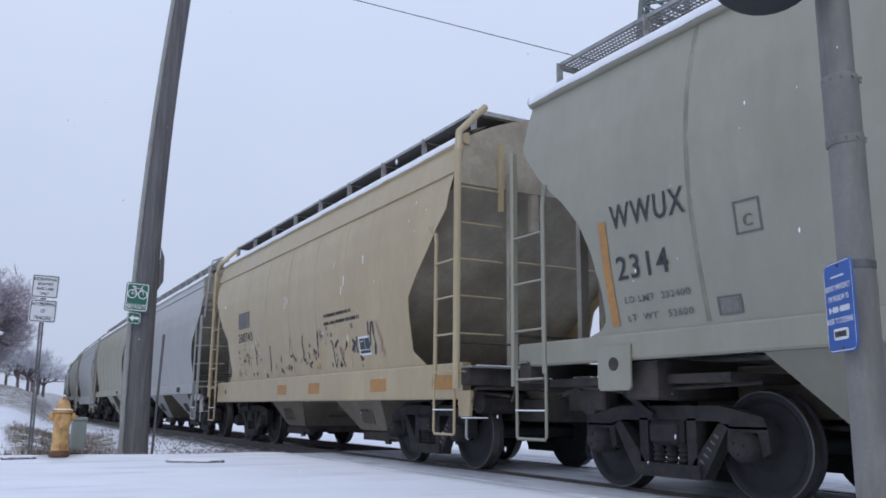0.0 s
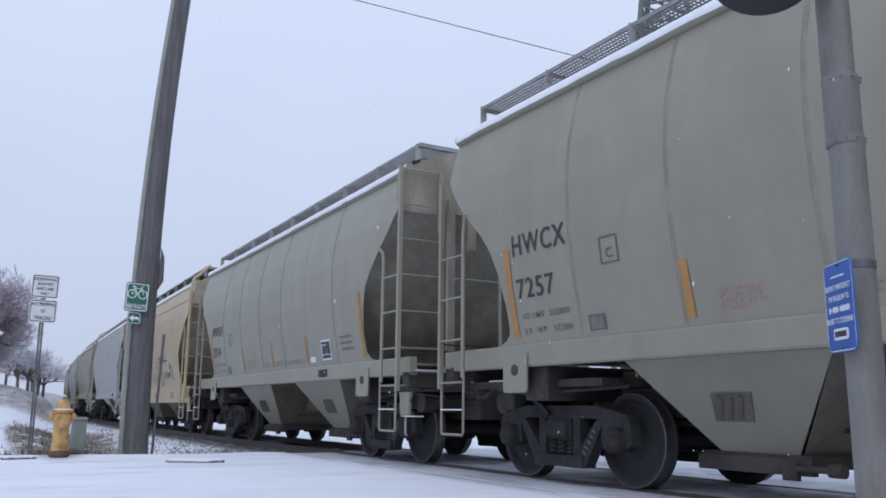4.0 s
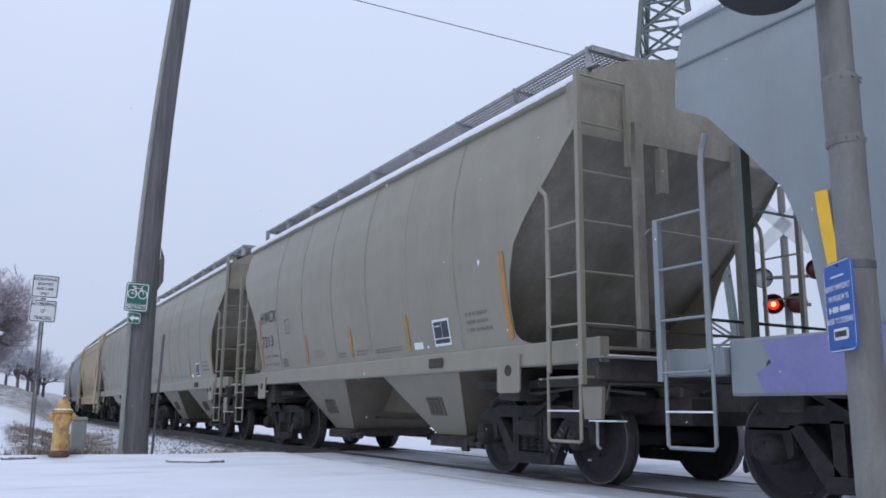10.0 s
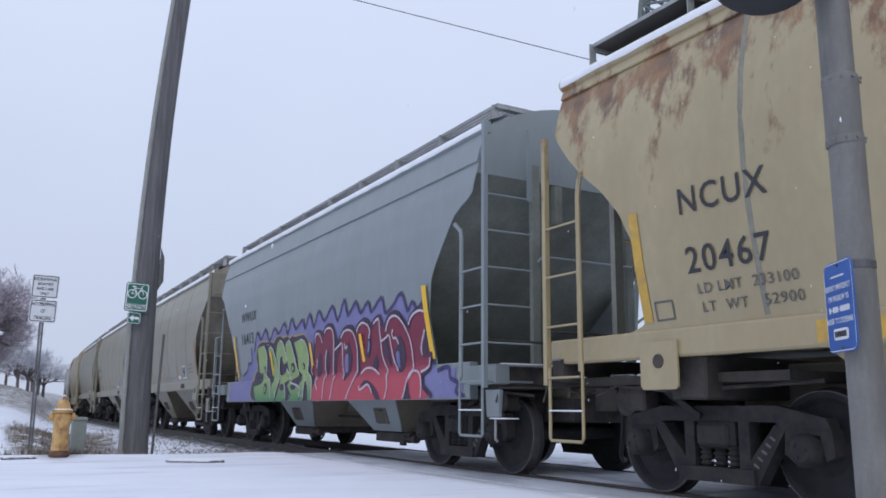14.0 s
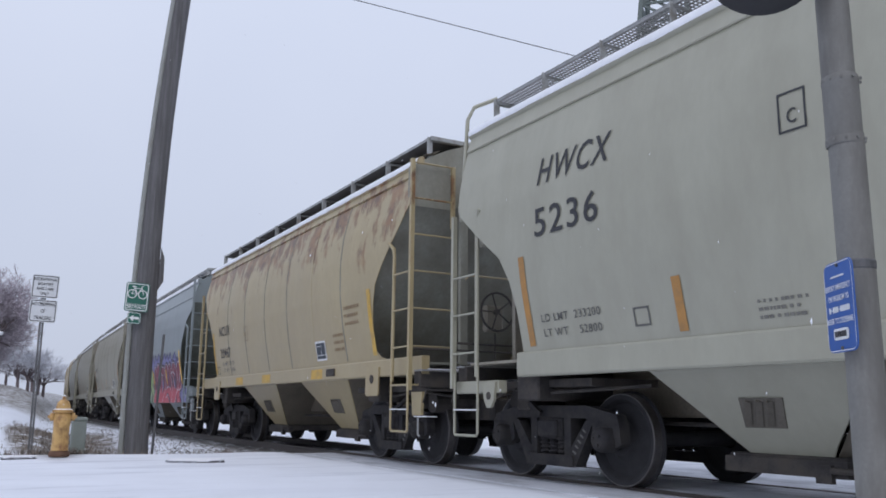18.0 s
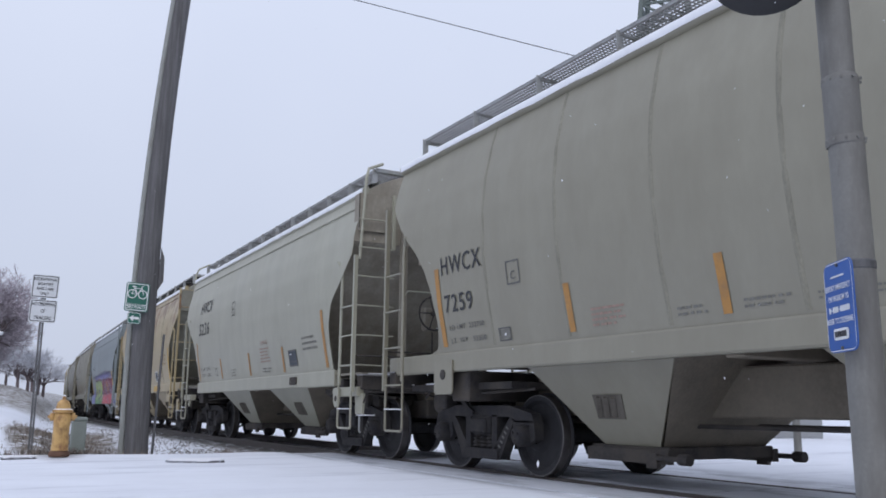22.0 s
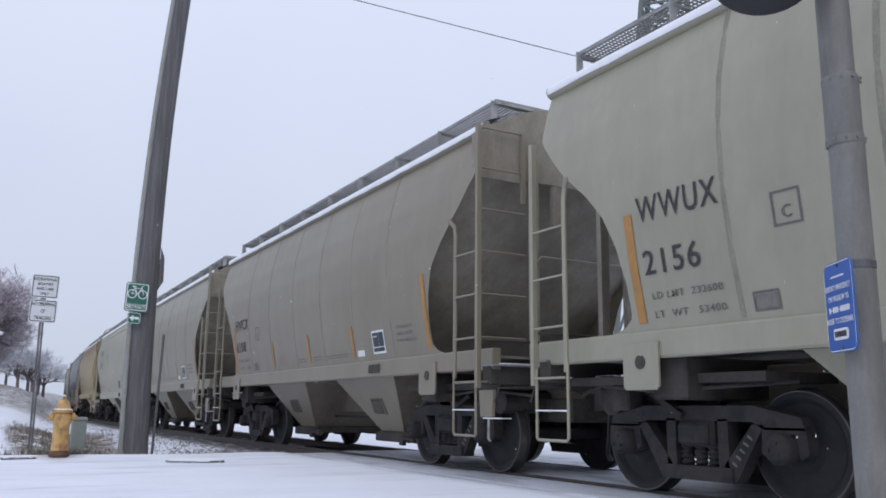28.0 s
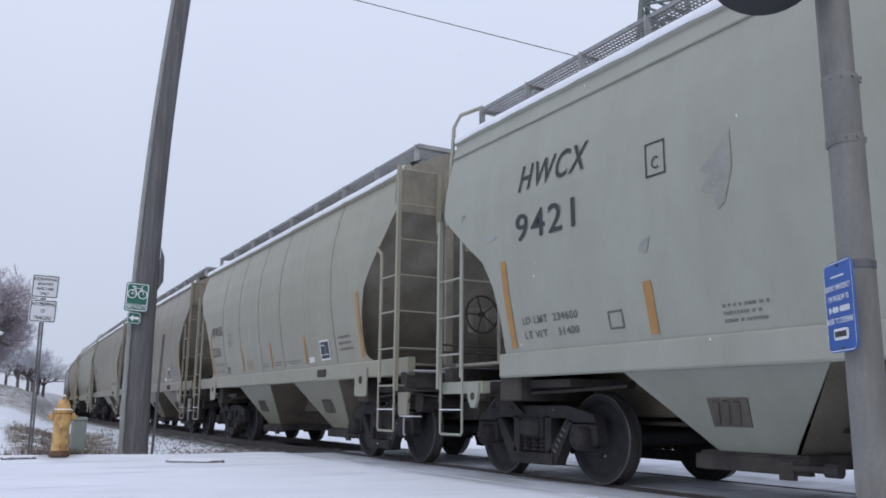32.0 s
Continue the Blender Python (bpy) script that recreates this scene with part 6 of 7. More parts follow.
bm = bmesh.new()
rings = []
for i in range(23):
    h = -0.15 + 11.15 * i / 22
    r = 0.205 - 0.0062 * max(h, 0)
    c = leaning(h)
    rings.append([bm.verts.new(c + Vector((math.cos(a) * r, math.sin(a) * r, 0)) * (1 + 0.02 * math.sin(5 * a + h))) for a in [2 * math.pi * k / 20 for k in range(20)]])
for a, b in zip(rings, rings[1:]):
    for k in range(20):
        bm.faces.new((a[k], a[(k + 1) % 20], b[(k + 1) % 20], b[k]))
bm.faces.new(rings[-1])
part("pole_shaft", bm, OLD_WOOD, pole, smooth=True)
VIEWDIR = Vector((2.82, 15.42, 0)).normalized()
SIDE = Vector((VIEWDIR.y, -VIEWDIR.x, 0))
bm = bmesh.new()
bent_tube(bm, [leaning(h) - SIDE * (0.205 - 0.0062 * h + 0.035 - 0.005 * h) - VIEWDIR * 0.05 for h in [0.88 * i - 0.1 for i in range(11)]], 0.05, 10)
part("conduit", bm, CONDUIT, pole, "grey plastic conduit up the pole", smooth=True)
bm = bmesh.new()
bent_tube(bm, [leaning(8.6) - SIDE * 0.2, leaning(8.75) - SIDE * 0.24, leaning(8.9) - SIDE * 0.34, leaning(9.6) - SIDE * 0.5], 0.02)
part("cable", bm, RUBBER, pole)
bm = bmesh.new()
tube(bm, SIDE * 0.30 + Vector((0, 0, -0.1)), SIDE * 0.36 + Vector((0, 0, 2.0)), 0.022, 8)
part("ground_rod_guard", bm, STEEL_POST, pole)
bm = bmesh.new()
slab(bm, [(0.0, 2.75), (0.10, 2.95), (0.09, 3.35), (0.02, 3.55)], 1, -0.05, 0.05)
for v in bm.verts:
    h = v.co.z
    v.co = leaning(h) + SIDE * (0.175 + v.co.x) + VIEWDIR * v.co.y
part("bark_bulge", bm, OLD_WOOD, pole)
tagged(pole, "tall weathered wooden utility pole with grey conduit, leaning", "utility pole")


def sign_text(parent, body, m, width, height, x, z, mat, off=0.004):
    """Letters on a sign that faces -y in its own space; x, z: the middle."""
    cu = bpy.data.curves.new("lettering", "FONT")
    cu.body = body
    cu.offset = 0.014
    cu.resolution_u = 3
    ob = new("lettering", cu)
    me = bpy.data.meshes.new_from_object(ob.evaluated_get(bpy.context.evaluated_depsgraph_get()))
    bpy.data.objects.remove(ob)
    bpy.data.curves.remove(cu)
    bm = bmesh.new()
    bm.from_mesh(me)
    bpy.data.meshes.remove(me)
    xs, ys = [v.co.x for v in bm.verts], [v.co.y for v in bm.verts]
    cx, cy, sx, sy = (max(xs) + min(xs)) / 2, (max(ys) + min(ys)) / 2, width / (max(xs) - min(xs)), height / (max(ys) - min(ys))
    for v in bm.verts:
        v.co = Vector((x + (v.co.x - cx) * sx, -off, z + (v.co.y - cy) * sy))
    return part("lettering", bm, mat, parent)


def rounded(w, h, r, n=4):
    pts = []
    for cx, cz, a0 in ((w / 2 - r, h / 2 - r, 0), (-w / 2 + r, h / 2 - r, 90), (-w / 2 + r, -h / 2 + r, 180), (w / 2 - r, -h / 2 + r, 270)):
        for k in range(n + 1):
            a = radians(a0 + 90 * k / n)
            pts.append((cx + r * math.cos(a), cz + r * math.sin(a)))
    return pts


def sign_plate(parent, w, h, mat, border, cx=0.0, cz=0.0, inset=0.015, line=0.014):
    bm = bmesh.new()
    slab(bm, [(cx + a, cz + b) for a, b in rounded(w, h, 0.035)], 1, 0.0, 0.004)
    p = part("sign_plate", bm, mat, parent)
    bm = bmesh.new()
    o, i = rounded(w - 2 * inset, h - 2 * inset, 0.03), rounded(w - 2 * inset - 2 * line, h - 2 * inset - 2 * line, 0.022)
    vo = [bm.verts.new((cx + a, -0.002, cz + b)) for a, b in o]
    vi = [bm.verts.new((cx + a, -0.002, cz + b)) for a, b in i]
    for k in range(len(vo)):
        j = (k + 1) % len(vo)
        bm.faces.new((vo[k], vo[j], vi[j], vi[k]))
    part("sign_border", bm, border, parent)
    return p


def facing(x, y, z, turn=0.0, tilt=0.0):
    """A pose at x, y, z whose -y side looks back at the camera, turned by some degrees."""
    return Matrix.Translation((x, y, z)) @ Matrix.Rotation(math.atan2(-x, y) + radians(turn), 4, "Z") @ Matrix.Rotation(radians(tilt), 4, "Y")


bike = empty("bike_route_sign", facing(2.63, 15.13, 2.60, 10, 2))
sign_plate(bike, 0.39, 0.50, SIGN_GREEN, WHITE_PAINT)
bm = bmesh.new()


def ring(cx, cz, r, t):
    n = 22
    for k in range(n):
        a, b = 2 * math.pi * k / n, 2 * math.pi * (k + 1) / n
        bm.faces.new([bm.verts.new((cx + q * math.cos(c), -0.003, cz + q * math.sin(c))) for q, c in ((r, a), (r, b), (r - t, b), (r - t, a))])


def stroke(pts, t):
    for (a, b), (c, d) in zip(pts, pts[1:]):
        u = Vector((c - a, d - b)).normalized() * t / 2
        bm.faces.new([bm.verts.new((p, -0.003, q)) for p, q in ((a - u.y, b + u.x), (c - u.y, d + u.x), (c + u.y, d - u.x), (a + u.y, b - u.x))])


ring(-0.088, 0.05, 0.078, 0.015)
ring(0.088, 0.05, 0.078, 0.015)
stroke([(-0.10, 0.05), (-0.055, 0.15), (0.06, 0.15), (0.0, 0.05), (-0.10, 0.05)], 0.012)
stroke([(0.0, 0.05), (-0.06, 0.17), (-0.085, 0.18)], 0.012)
stroke([(0.10, 0.05), (0.055, 0.18), (0.085, 0.20)], 0.012)
stroke([(-0.095, 0.18), (-0.03, 0.18)], 0.02)
part("bicycle_symbol", bm, WHITE_PAINT, bike)
sign_text(bike, "BIKE ROUTE", None, 0.31, 0.08, 0.0, -0.16, WHITE_PAINT)
tagged(bike, "green bike route sign with white bicycle on the pole", "road sign")
arrow = empty("arrow_sign", facing(2.605, 15.13, 2.235, 10, 2))
sign_plate(arrow, 0.22, 0.20, SIGN_GREEN, WHITE_PAINT, inset=0.008, line=0.008)
bm = bmesh.new()
slab(bm, [(-0.08, 0.0), (-0.01, 0.055), (-0.01, 0.02), (0.08, 0.02), (0.08, -0.02), (-0.01, -0.02), (-0.01, -0.055)], 1, -0.004, -0.002)
part("arrow_symbol", bm, WHITE_PAINT, arrow)
tagged(arrow, "small green sign with a white arrow", "road sign")

# the white signs on their post
post = empty("sign_post", pose(1.38, 17.55, ground_z(1.38, 17.55) - 0.05))
bm = bmesh.new()
for s in (-1, 1):
    beam(bm, (s * 0.025, 0, 0), (s * 0.025 - 0.03, 0, 3.3), 0.012, 0.03)
beam(bm, (0, 0.012, 0), (-0.03, 0.012, 3.3), 0.05, 0.006)
part("post", bm, STEEL_POST, post)
tagged(post, "thin galvanised channel sign post", "sign post")
for z, lines, words in ((2.97, ("RECREATIONAL", "BOATERS", "AND CARS", "ONLY"), "white sign for recreational boaters on its post"), (2.50, ("NO DROPPING", "OF", "TRAILERS"), "white sign forbidding dropping of trailers")):
    sg = empty("parking_sign", facing(1.36, 17.50, z, 2, 1))
    h = 0.44 if len(lines) == 4 else 0.43
    sign_plate(sg, 0.47, h, SIGN_WHITE, SIGN_BLACK)
    for k, word in enumerate(lines):
        zz = h / 2 - 0.085 - (h - 0.17) * k / (len(lines) - 1)
        sign_text(sg, word, None, min(0.40, 0.037 * len(word)), 0.056 if len(lines) == 4 else 0.066, 0, zz, SIGN_BLACK)
    tagged(sg, words, "road sign")

# ---- fire hydrant ----
HYDRANT = material("yellow_hydrant_paint", (0.56, 0.35, 0.13), rough=0.5, vary=0.12, scale=6, dirt=(0.25, 0.12, 0.05), dirt_amount=0.38, dirt_scale=7, dirt_edge=0.1, bump=0.15)
RUST = material("rusty_iron", (0.13, 0.07, 0.045), rough=0.85, vary=0.3, scale=8, bump=0.3)
hy = empty("fire_hydrant", pose(1.44, 13.45, 0.02) @ Matrix.Diagonal((0.82, 0.82, 1.0, 1.0)))
bm = bmesh.new()
lathe(bm, [(0.0, 0.0), (0.165, 0.0), (0.175, 0.03), (0.16, 0.07), (0.125, 0.09)], (0, 0, 0), 20, along=(0, 0, 1))
part("base_flange", bm, RUST, hy, "rusty base flange", smooth=True)
bm = bmesh.new()
lathe(bm, [(0.145, 0.085), (0.138, 0.12), (0.132, 0.42), (0.142, 0.46), (0.145, 0.58), (0.13, 0.62)], (0, 0, 0), 20, along=(0, 0, 1))
part("barrel", bm, HYDRANT, hy, smooth=True)
bm = bmesh.new()
lathe(bm, [(0.12, 0.615), (0.17, 0.62), (0.172, 0.655), (0.125, 0.67), (0.118, 0.70), (0.10, 0.76), (0.06, 0.80), (0.03, 0.81), (0.03, 0.85), (0.0, 0.85)], (0, 0, 0), 20, along=(0, 0, 1))
part("bonnet", bm, HYDRANT, hy, smooth=True)
for ang, r, ln, zc in ((0, 0.058, 0.20, 0.56), (180, 0.058, 0.20, 0.56), (262, 0.092, 0.225, 0.50)):
    d = Vector((math.cos(radians(ang)), math.sin(radians(ang)), 0))
    bm = bmesh.new()
    lathe(bm, [(r * 0.8, 0.08), (r * 0.8, ln - 0.06), (r, ln - 0.05), (r, ln), (r * 0.4, ln + 0.005), (0.022, ln + 0.01), (0.022, ln + 0.035), (0.0, ln + 0.035)], (0, 0, zc), 14, along=d)
    part("outlet_cap", bm, HYDRANT, hy, smooth=True)
bm = bmesh.new()
lathe(bm, [(0.125, 0.665), (0.155, 0.658), (0.15, 0.668), (0.12, 0.675)], (0, 0, 0), 20, along=(0, 0, 1))
lathe(bm, [(0.035, 0.85), (0.03, 0.865), (0.0, 0.872)], (0, 0, 0), 12, along=(0, 0, 1))
part("snow_cap", bm, SNOW, hy, "snow on the bonnet", smooth=True)
tagged(hy, "orange-yellow fire hydrant with rusty base, dusted with snow", "fire hydrant")

PEDESTAL = material("grey_green_plastic", (0.20, 0.225, 0.205), rough=0.6, vary=0.12, scale=6)
ped = empty("utility_pedestal", facing(1.86, 14.95, 0.0, 6))
bm = bmesh.new()
box(bm, -0.11, 0.11, -0.09, 0.09, -0.05, 0.50, 0.02)
part("housing", bm, PEDESTAL, ped)
bm = bmesh.new()
box(bm, -0.12, 0.12, -0.10, 0.10, 0.50, 0.56, 0.02)
part("cap", bm, PEDESTAL, ped)
tagged(ped, "grey-green utility pedestal in dead grass", "utility box")

# low iron covers frozen into the road snow
SLUSH = material("dark_slush", (0.13, 0.13, 0.14), rough=0.8, vary=0.3, scale=8, dirt=(0.45, 0.47, 0.53), dirt_amount=0.42, dirt_scale=14)
for cx, cy, ln, deep in ((3.0, 11.9, 0.74, 0.40), (0.92, 13.4, 0.46, 0.34)):
    rng = random.Random(int(cx * 10))
    cover = empty("road_cover", facing(cx, cy, ground_z(cx, cy), 3))
    n = 18
    edge = []
    for k in range(n):
        a = 2 * math.pi * k / n
        edge.append((ln / 2 * math.copysign(abs(math.cos(a)) ** 0.5, math.cos(a)) * rng.uniform(0.93, 1.06), deep / 2 * math.copysign(abs(math.sin(a)) ** 0.5, math.sin(a)) * rng.uniform(0.85, 1.1)))
    bm = bmesh.new()
    slab(bm, edge, 2, -0.04, 0.026)
    part("lid", bm, SLUSH, cover)
    bm = bmesh.new()
    slab(bm, [(p * rng.uniform(0.94, 1.03), q * 0.99 + rng.uniform(-0.012, 0.02)) for p, q in edge], 2, 0.018, 0.042)
    part("snow_crust", bm, SNOW, cover, "crust of snow on the lid")
    tagged(cover, "low dark iron cover crusted with road snow", "road cover")

# ---- crossing signal masts ----
MAST = material("aluminium_mast", (0.185, 0.182, 0.17), rough=0.65, metal=0.0, vary=0.12, scale=5, dirt=(0.14, 0.135, 0.125), dirt_amount=0.4, dirt_scale=2.5, dirt_stretch=(2, 2, 0.5), bump=0.05)
SIGNAL_BLACK = material("signal_black", (0.018, 0.018, 0.02), rough=0.55, vary=0.2, scale=10)
LENS_OFF = material("dark_red_lens", (0.07, 0.012, 0.012), rough=0.2, vary=0.1, scale=6)
LENS_ON = glow("lit_red_lens", (1.0, 0.012, 0.012), 1.6)
LAMP_CORE = glow("lit_lamp_core", (1.0, 0.22, 0.05), 5.0)
LENS_WHITE = material("frosted_lens_back", (0.45, 0.46, 0.48), rough=0.4, vary=0.1, scale=6)

near = empty("crossing_signal", pose(2.815, 1.85, 0.0))
bm = bmesh.new()
lathe(bm, [(0.0, -0.05), (0.16, -0.05), (0.16, 0.03), (0.075, 0.06), (0.0635, 0.08), (0.0635, 1.76)], (0, 0, 0), 24, along=(0, 0, 1))
part("mast", bm, MAST, near, smooth=True)
bm = bmesh.new()
lathe(bm, [(0.0635, 1.715), (0.0675, 1.72), (0.0675, 1.745), (0.064, 1.75), (0.065, 1.755), (0.065, 1.955), (0.0665, 1.96), (0.0665, 1.985), (0.060, 1.995)], (-0.003, 0.003, 0), 24, along=(0, 0, 1))
part("sleeve", bm, MAST, near, "riveted metal sleeve round the mast", smooth=True)
for z in (1.735, 1.972):
    for k in range(10):
        a = 2 * math.pi * k / 10
        bm = bmesh.new()
        tube(bm, (0.066 * math.cos(a), 0.066 * math.sin(a), z), (0.073 * math.cos(a), 0.073 * math.sin(a), z), 0.006, 6)
        part("rivet", bm, MAST, near)
bm = bmesh.new()
lathe(bm, [(0.060, 1.98), (0.060, 3.6), (0.0, 3.62)], (-0.006, 0.006, 0), 24, along=(0, 0, 1))
part("upper_mast", bm, MAST, near, smooth=True)
bm = bmesh.new()
lathe(bm, [(0.0635, 1.245), (0.0665, 1.25), (0.0665, 1.275), (0.0635, 1.28)], (0, 0, 0), 24, along=(0, 0, 1))
part("sign_band", bm, STEEL_POST, near)
hd = Vector((-0.337, 0.044, 2.435))
bm = bmesh.new()
ax = Vector((2.478, 1.894, 1.7)).normalized()
lathe(bm, [(0.0, 0.04), (0.10, 0.04), (0.17, 0.02), (0.225, 0.0), (0.232, -0.008), (0.225, -0.014), (0.0, -0.014)], hd, 36, along=-ax)
part("target_disc", bm, SIGNAL_BLACK, near, "black round signal background disc", smooth=True)
bm = bmesh.new()
lathe(bm, [(0.17, -0.015), (0.165, -0.26), (0.155, -0.26), (0.15, -0.02)], hd, 24, along=-ax)
part("lamp_hood", bm, SIGNAL_BLACK, near, smooth=True)
bm = bmesh.new()
tube(bm, hd + Vector((0.02, 0.02, 0.02)), Vector((0, 0, 2.45)), 0.025, 8)
part("lamp_arm", bm, MAST, near)
tagged(near, "grey metal crossing signal mast with black lamp disc", "crossing signal")

blue = empty("emergency_notice_sign", Matrix.Translation((2.687, 1.841, 1.105)) @ Matrix.Rotation(radians(-122), 4, "Z"))
sign_plate(blue, 0.232, 0.322, SIGN_BLUE, WHITE_PAINT, inset=0.004, line=0.003)
for word, w, z in (("REPORT EMERGENCY", 0.20, 0.068), ("OR PROBLEM TO", 0.165, 0.030), ("REFER TO CROSSING", 0.205, -0.050)):
    sign_text(blue, word, None, w, 0.020, 0, z, WHITE_PAINT)
bm = bmesh.new()
for k in range(11):
    x0 = -0.083 + 0.0152 * k
    thin = k in (1, 5)
    slab(bm, [(x0, -0.013 if thin else -0.020), (x0 + 0.009, -0.013 if thin else -0.020), (x0 + 0.009, -0.009 if thin else 0.0), (x0, -0.009 if thin else 0.0)], 1, -0.004, -0.001)
for k in range(9):
    slab(bm, [(-0.052 + 0.0115 * k, 0.104), (-0.044 + 0.0115 * k, 0.104), (-0.044 + 0.0115 * k, 0.110), (-0.052 + 0.0115 * k, 0.110)], 1, -0.004, -0.001)
tagged(part("number_bars", bm, WHITE_PAINT, blue, "white printed bars"), kind="stuff")
bm = bmesh.new()
slab(bm, [(a, b - 0.098) for a, b in rounded(0.115, 0.040, 0.012)], 1, -0.004, -0.001)
lab = part("white_label", bm, WHITE_PAINT, blue)
bm = bmesh.new()
for x0, x1 in ((-0.045, -0.012), (-0.006, 0.0), (0.006, 0.045)):
    slab(bm, [(x0, -0.108), (x1, -0.108), (x1, -0.088), (x0, -0.088)], 1, -0.007, -0.005)
part("number_bars", bm, SIGN_BLACK, lab)
for z in (0.147, -0.147):
    bm = bmesh.new()
    tube(bm, (0, -0.006, z), (0, 0.0, z), 0.006, 8)
    part("bolt", bm, STEEL_POST, blue)
bm = bmesh.new()
box(bm, -0.06, -0.03, 0.004, 0.10, 0.12, 0.15)
part("bracket", bm, STEEL_POST, blue)
tagged(blue, "blue emergency notice sign with white text on the mast", "notice sign")

far = empty("crossing_signal", pose(13.82, 10.56, 1.2 * ground_z(11.52, 8.8) - 0.146) @ Matrix.Diagonal((1.2, 1.2, 1.2, 1.0)))
bm = bmesh.new()
lathe(bm, [(0.0, 0.0), (0.1, 0.0), (0.1, 0.04), (0.07, 0.06), (0.06, 0.12), (0.06, 4.4), (0.0, 4.43)], (0, 0, 0), 16, along=(0, 0, 1))
part("mast", bm, MAST, far, smooth=True)
back = Vector((-11.52, -8.80, 0)).normalized()
acr = Vector((-back.y, back.x, 0))
bm = bmesh.new()
for q in (45, -45):
    d = acr * math.cos(radians(q)) * 0.6 + Vector((0, 0, math.sin(radians(q)) * 0.6))
    beam(bm, Vector((0, 0, 3.75)) + back * 0.08 - d, Vector((0, 0, 3.75)) + back * 0.08 + d, 0.02, 0.22)
part("crossbuck", bm, SIGN_WHITE, far)
for k, (a, z, mat, face) in enumerate(((-0.36, 2.90, LENS_WHITE, 1), (0.45, 3.00, LENS_OFF, 1), (-0.22, 2.45, LENS_ON, 1), (0.13, 2.45, LENS_OFF, 1))):
    c = acr * a + Vector((0, 0, z)) + back * (0.12 if k > 1 else -0.02)
    bm = bmesh.new()
    lathe(bm, [(0.0, -0.16), (0.08, -0.15), (0.15, -0.05), (0.16, 0.0), (0.16, 0.10)], c, 18, along=back)
    head = part("lamp_head", bm, SIGNAL_BLACK, far, smooth=True)
    bm = bmesh.new()
    lathe(bm, [(0.0, 0.02), (0.08, 0.015), (0.148 if mat != LENS_ON else 0.085, 0.0)], c, 18, along=back)
    part("lens", bm, mat, head, "lit red lens" if mat == LENS_ON else "unlit lens")
    if mat == LENS_ON:
        bm = bmesh.new()
        lathe(bm, [(0.0, 0.028), (0.03, 0.026), (0.04, 0.018)], c, 12, along=back)
        part("lamp_core", bm, LAMP_CORE, head, "bright core of the lit lamp")
for z in (2.44, 2.90):
    bm = bmesh.new()
    tube(bm, acr * 0.34 + Vector((0, 0, z)), acr * -0.36 + Vector((0, 0, z)), 0.03, 8)
    part("cross_arm", bm, MAST, far)
tagged(far, "crossing signal with flashing red lamp beyond the train", "crossing signal")

# ---- lattice tower and wires ----
LATTICE = material("weathered_lattice_steel", (0.13, 0.155, 0.145), rough=0.6, metal=0.2, vary=0.15, scale=2)
tower = empty("lattice_tower", Matrix.Translation((33.0, 32.0, 0.2)) @ Matrix.Rotation(radians(38), 4, "Z"))


def tower_half(z):
    return 3.2 - (3.2 - 0.95) * z / 26.0 if z < 26 else 0.95


levels = [0, 4.2, 8.0, 11.4, 14.4, 17.0, 19.3, 21.3, 23.0, 24.5, 26.0, 27.5, 29.0]
for sx in (-1, 1):
    for sy in (-1, 1):
        bm = bmesh.new()
        bent_tube(bm, [(sx * tower_half(a), sy * tower_half(a), a) for a in levels], 0.17, 4)
        part("tower_leg", bm, LATTICE, tower)
for a, b in zip(levels, levels[1:]):
    h0, h1 = tower_half(a), tower_half(b)
    for k in range(4):
        c, s = ((1, 0), (0, 1), (-1, 0), (0, -1))[k]
        def at(u, h, z):
            return (c * h - s * u, s * h + c * u, z)
        bm = bmesh.new()
        beam(bm, at(-h0, h0, a), at(h1, h1, b), 0.12, 0.12)
        beam(bm, at(h0, h0, a), at(-h1, h1, b), 0.12, 0.12)
        beam(bm, at(-h1, h1, b), at(h1, h1, b), 0.12, 0.12)
        part("lattice_panel", bm, LATTICE, tower)
for x, y, z in ((-0.6, -0.95, 21.6), (0.5, -0.95, 22.4)):
    bm = bmesh.new()
    box(bm, x - 0.35, x + 0.35, y - 0.1, y + 0.1, z - 0.4, z + 0.4, 0.03)
    part("equipment_panel", bm, LATTICE, tower)
tagged(tower, "tall grey-green steel lattice tower beyond the track", "tower")
WIRE = material("dark_cable", (0.03, 0.03, 0.035), rough=0.6, vary=0.1, scale=5)


def wire(a, b, sag, r, words):
    bm = bmesh.new()
    a, b = Vector(a), Vector(b)
    bent_tube(bm, [a.lerp(b, i / 24) - Vector((0, 0, sag * 4 * (i / 24) * (1 - i / 24))) for i in range(25)], r, 5)
    tagged(part("overhead_wire", bm, WIRE), words, "wire", "overhead wires")


A1, A2 = Vector((11.93, 27.53, 16.2)), Vector((19.02, 23.2, 13.93))
wire(A1 + (A1 - A2) * 2.5, A1 + (A2 - A1) * 3.6, 0.02, 0.017, "dark overhead wire sloping across the sky")
wire((27.5, 36.5, 27.0), (36.0, 29.5, 22.0), 0.2, 0.02, "thin overhead wire by the lattice tower")

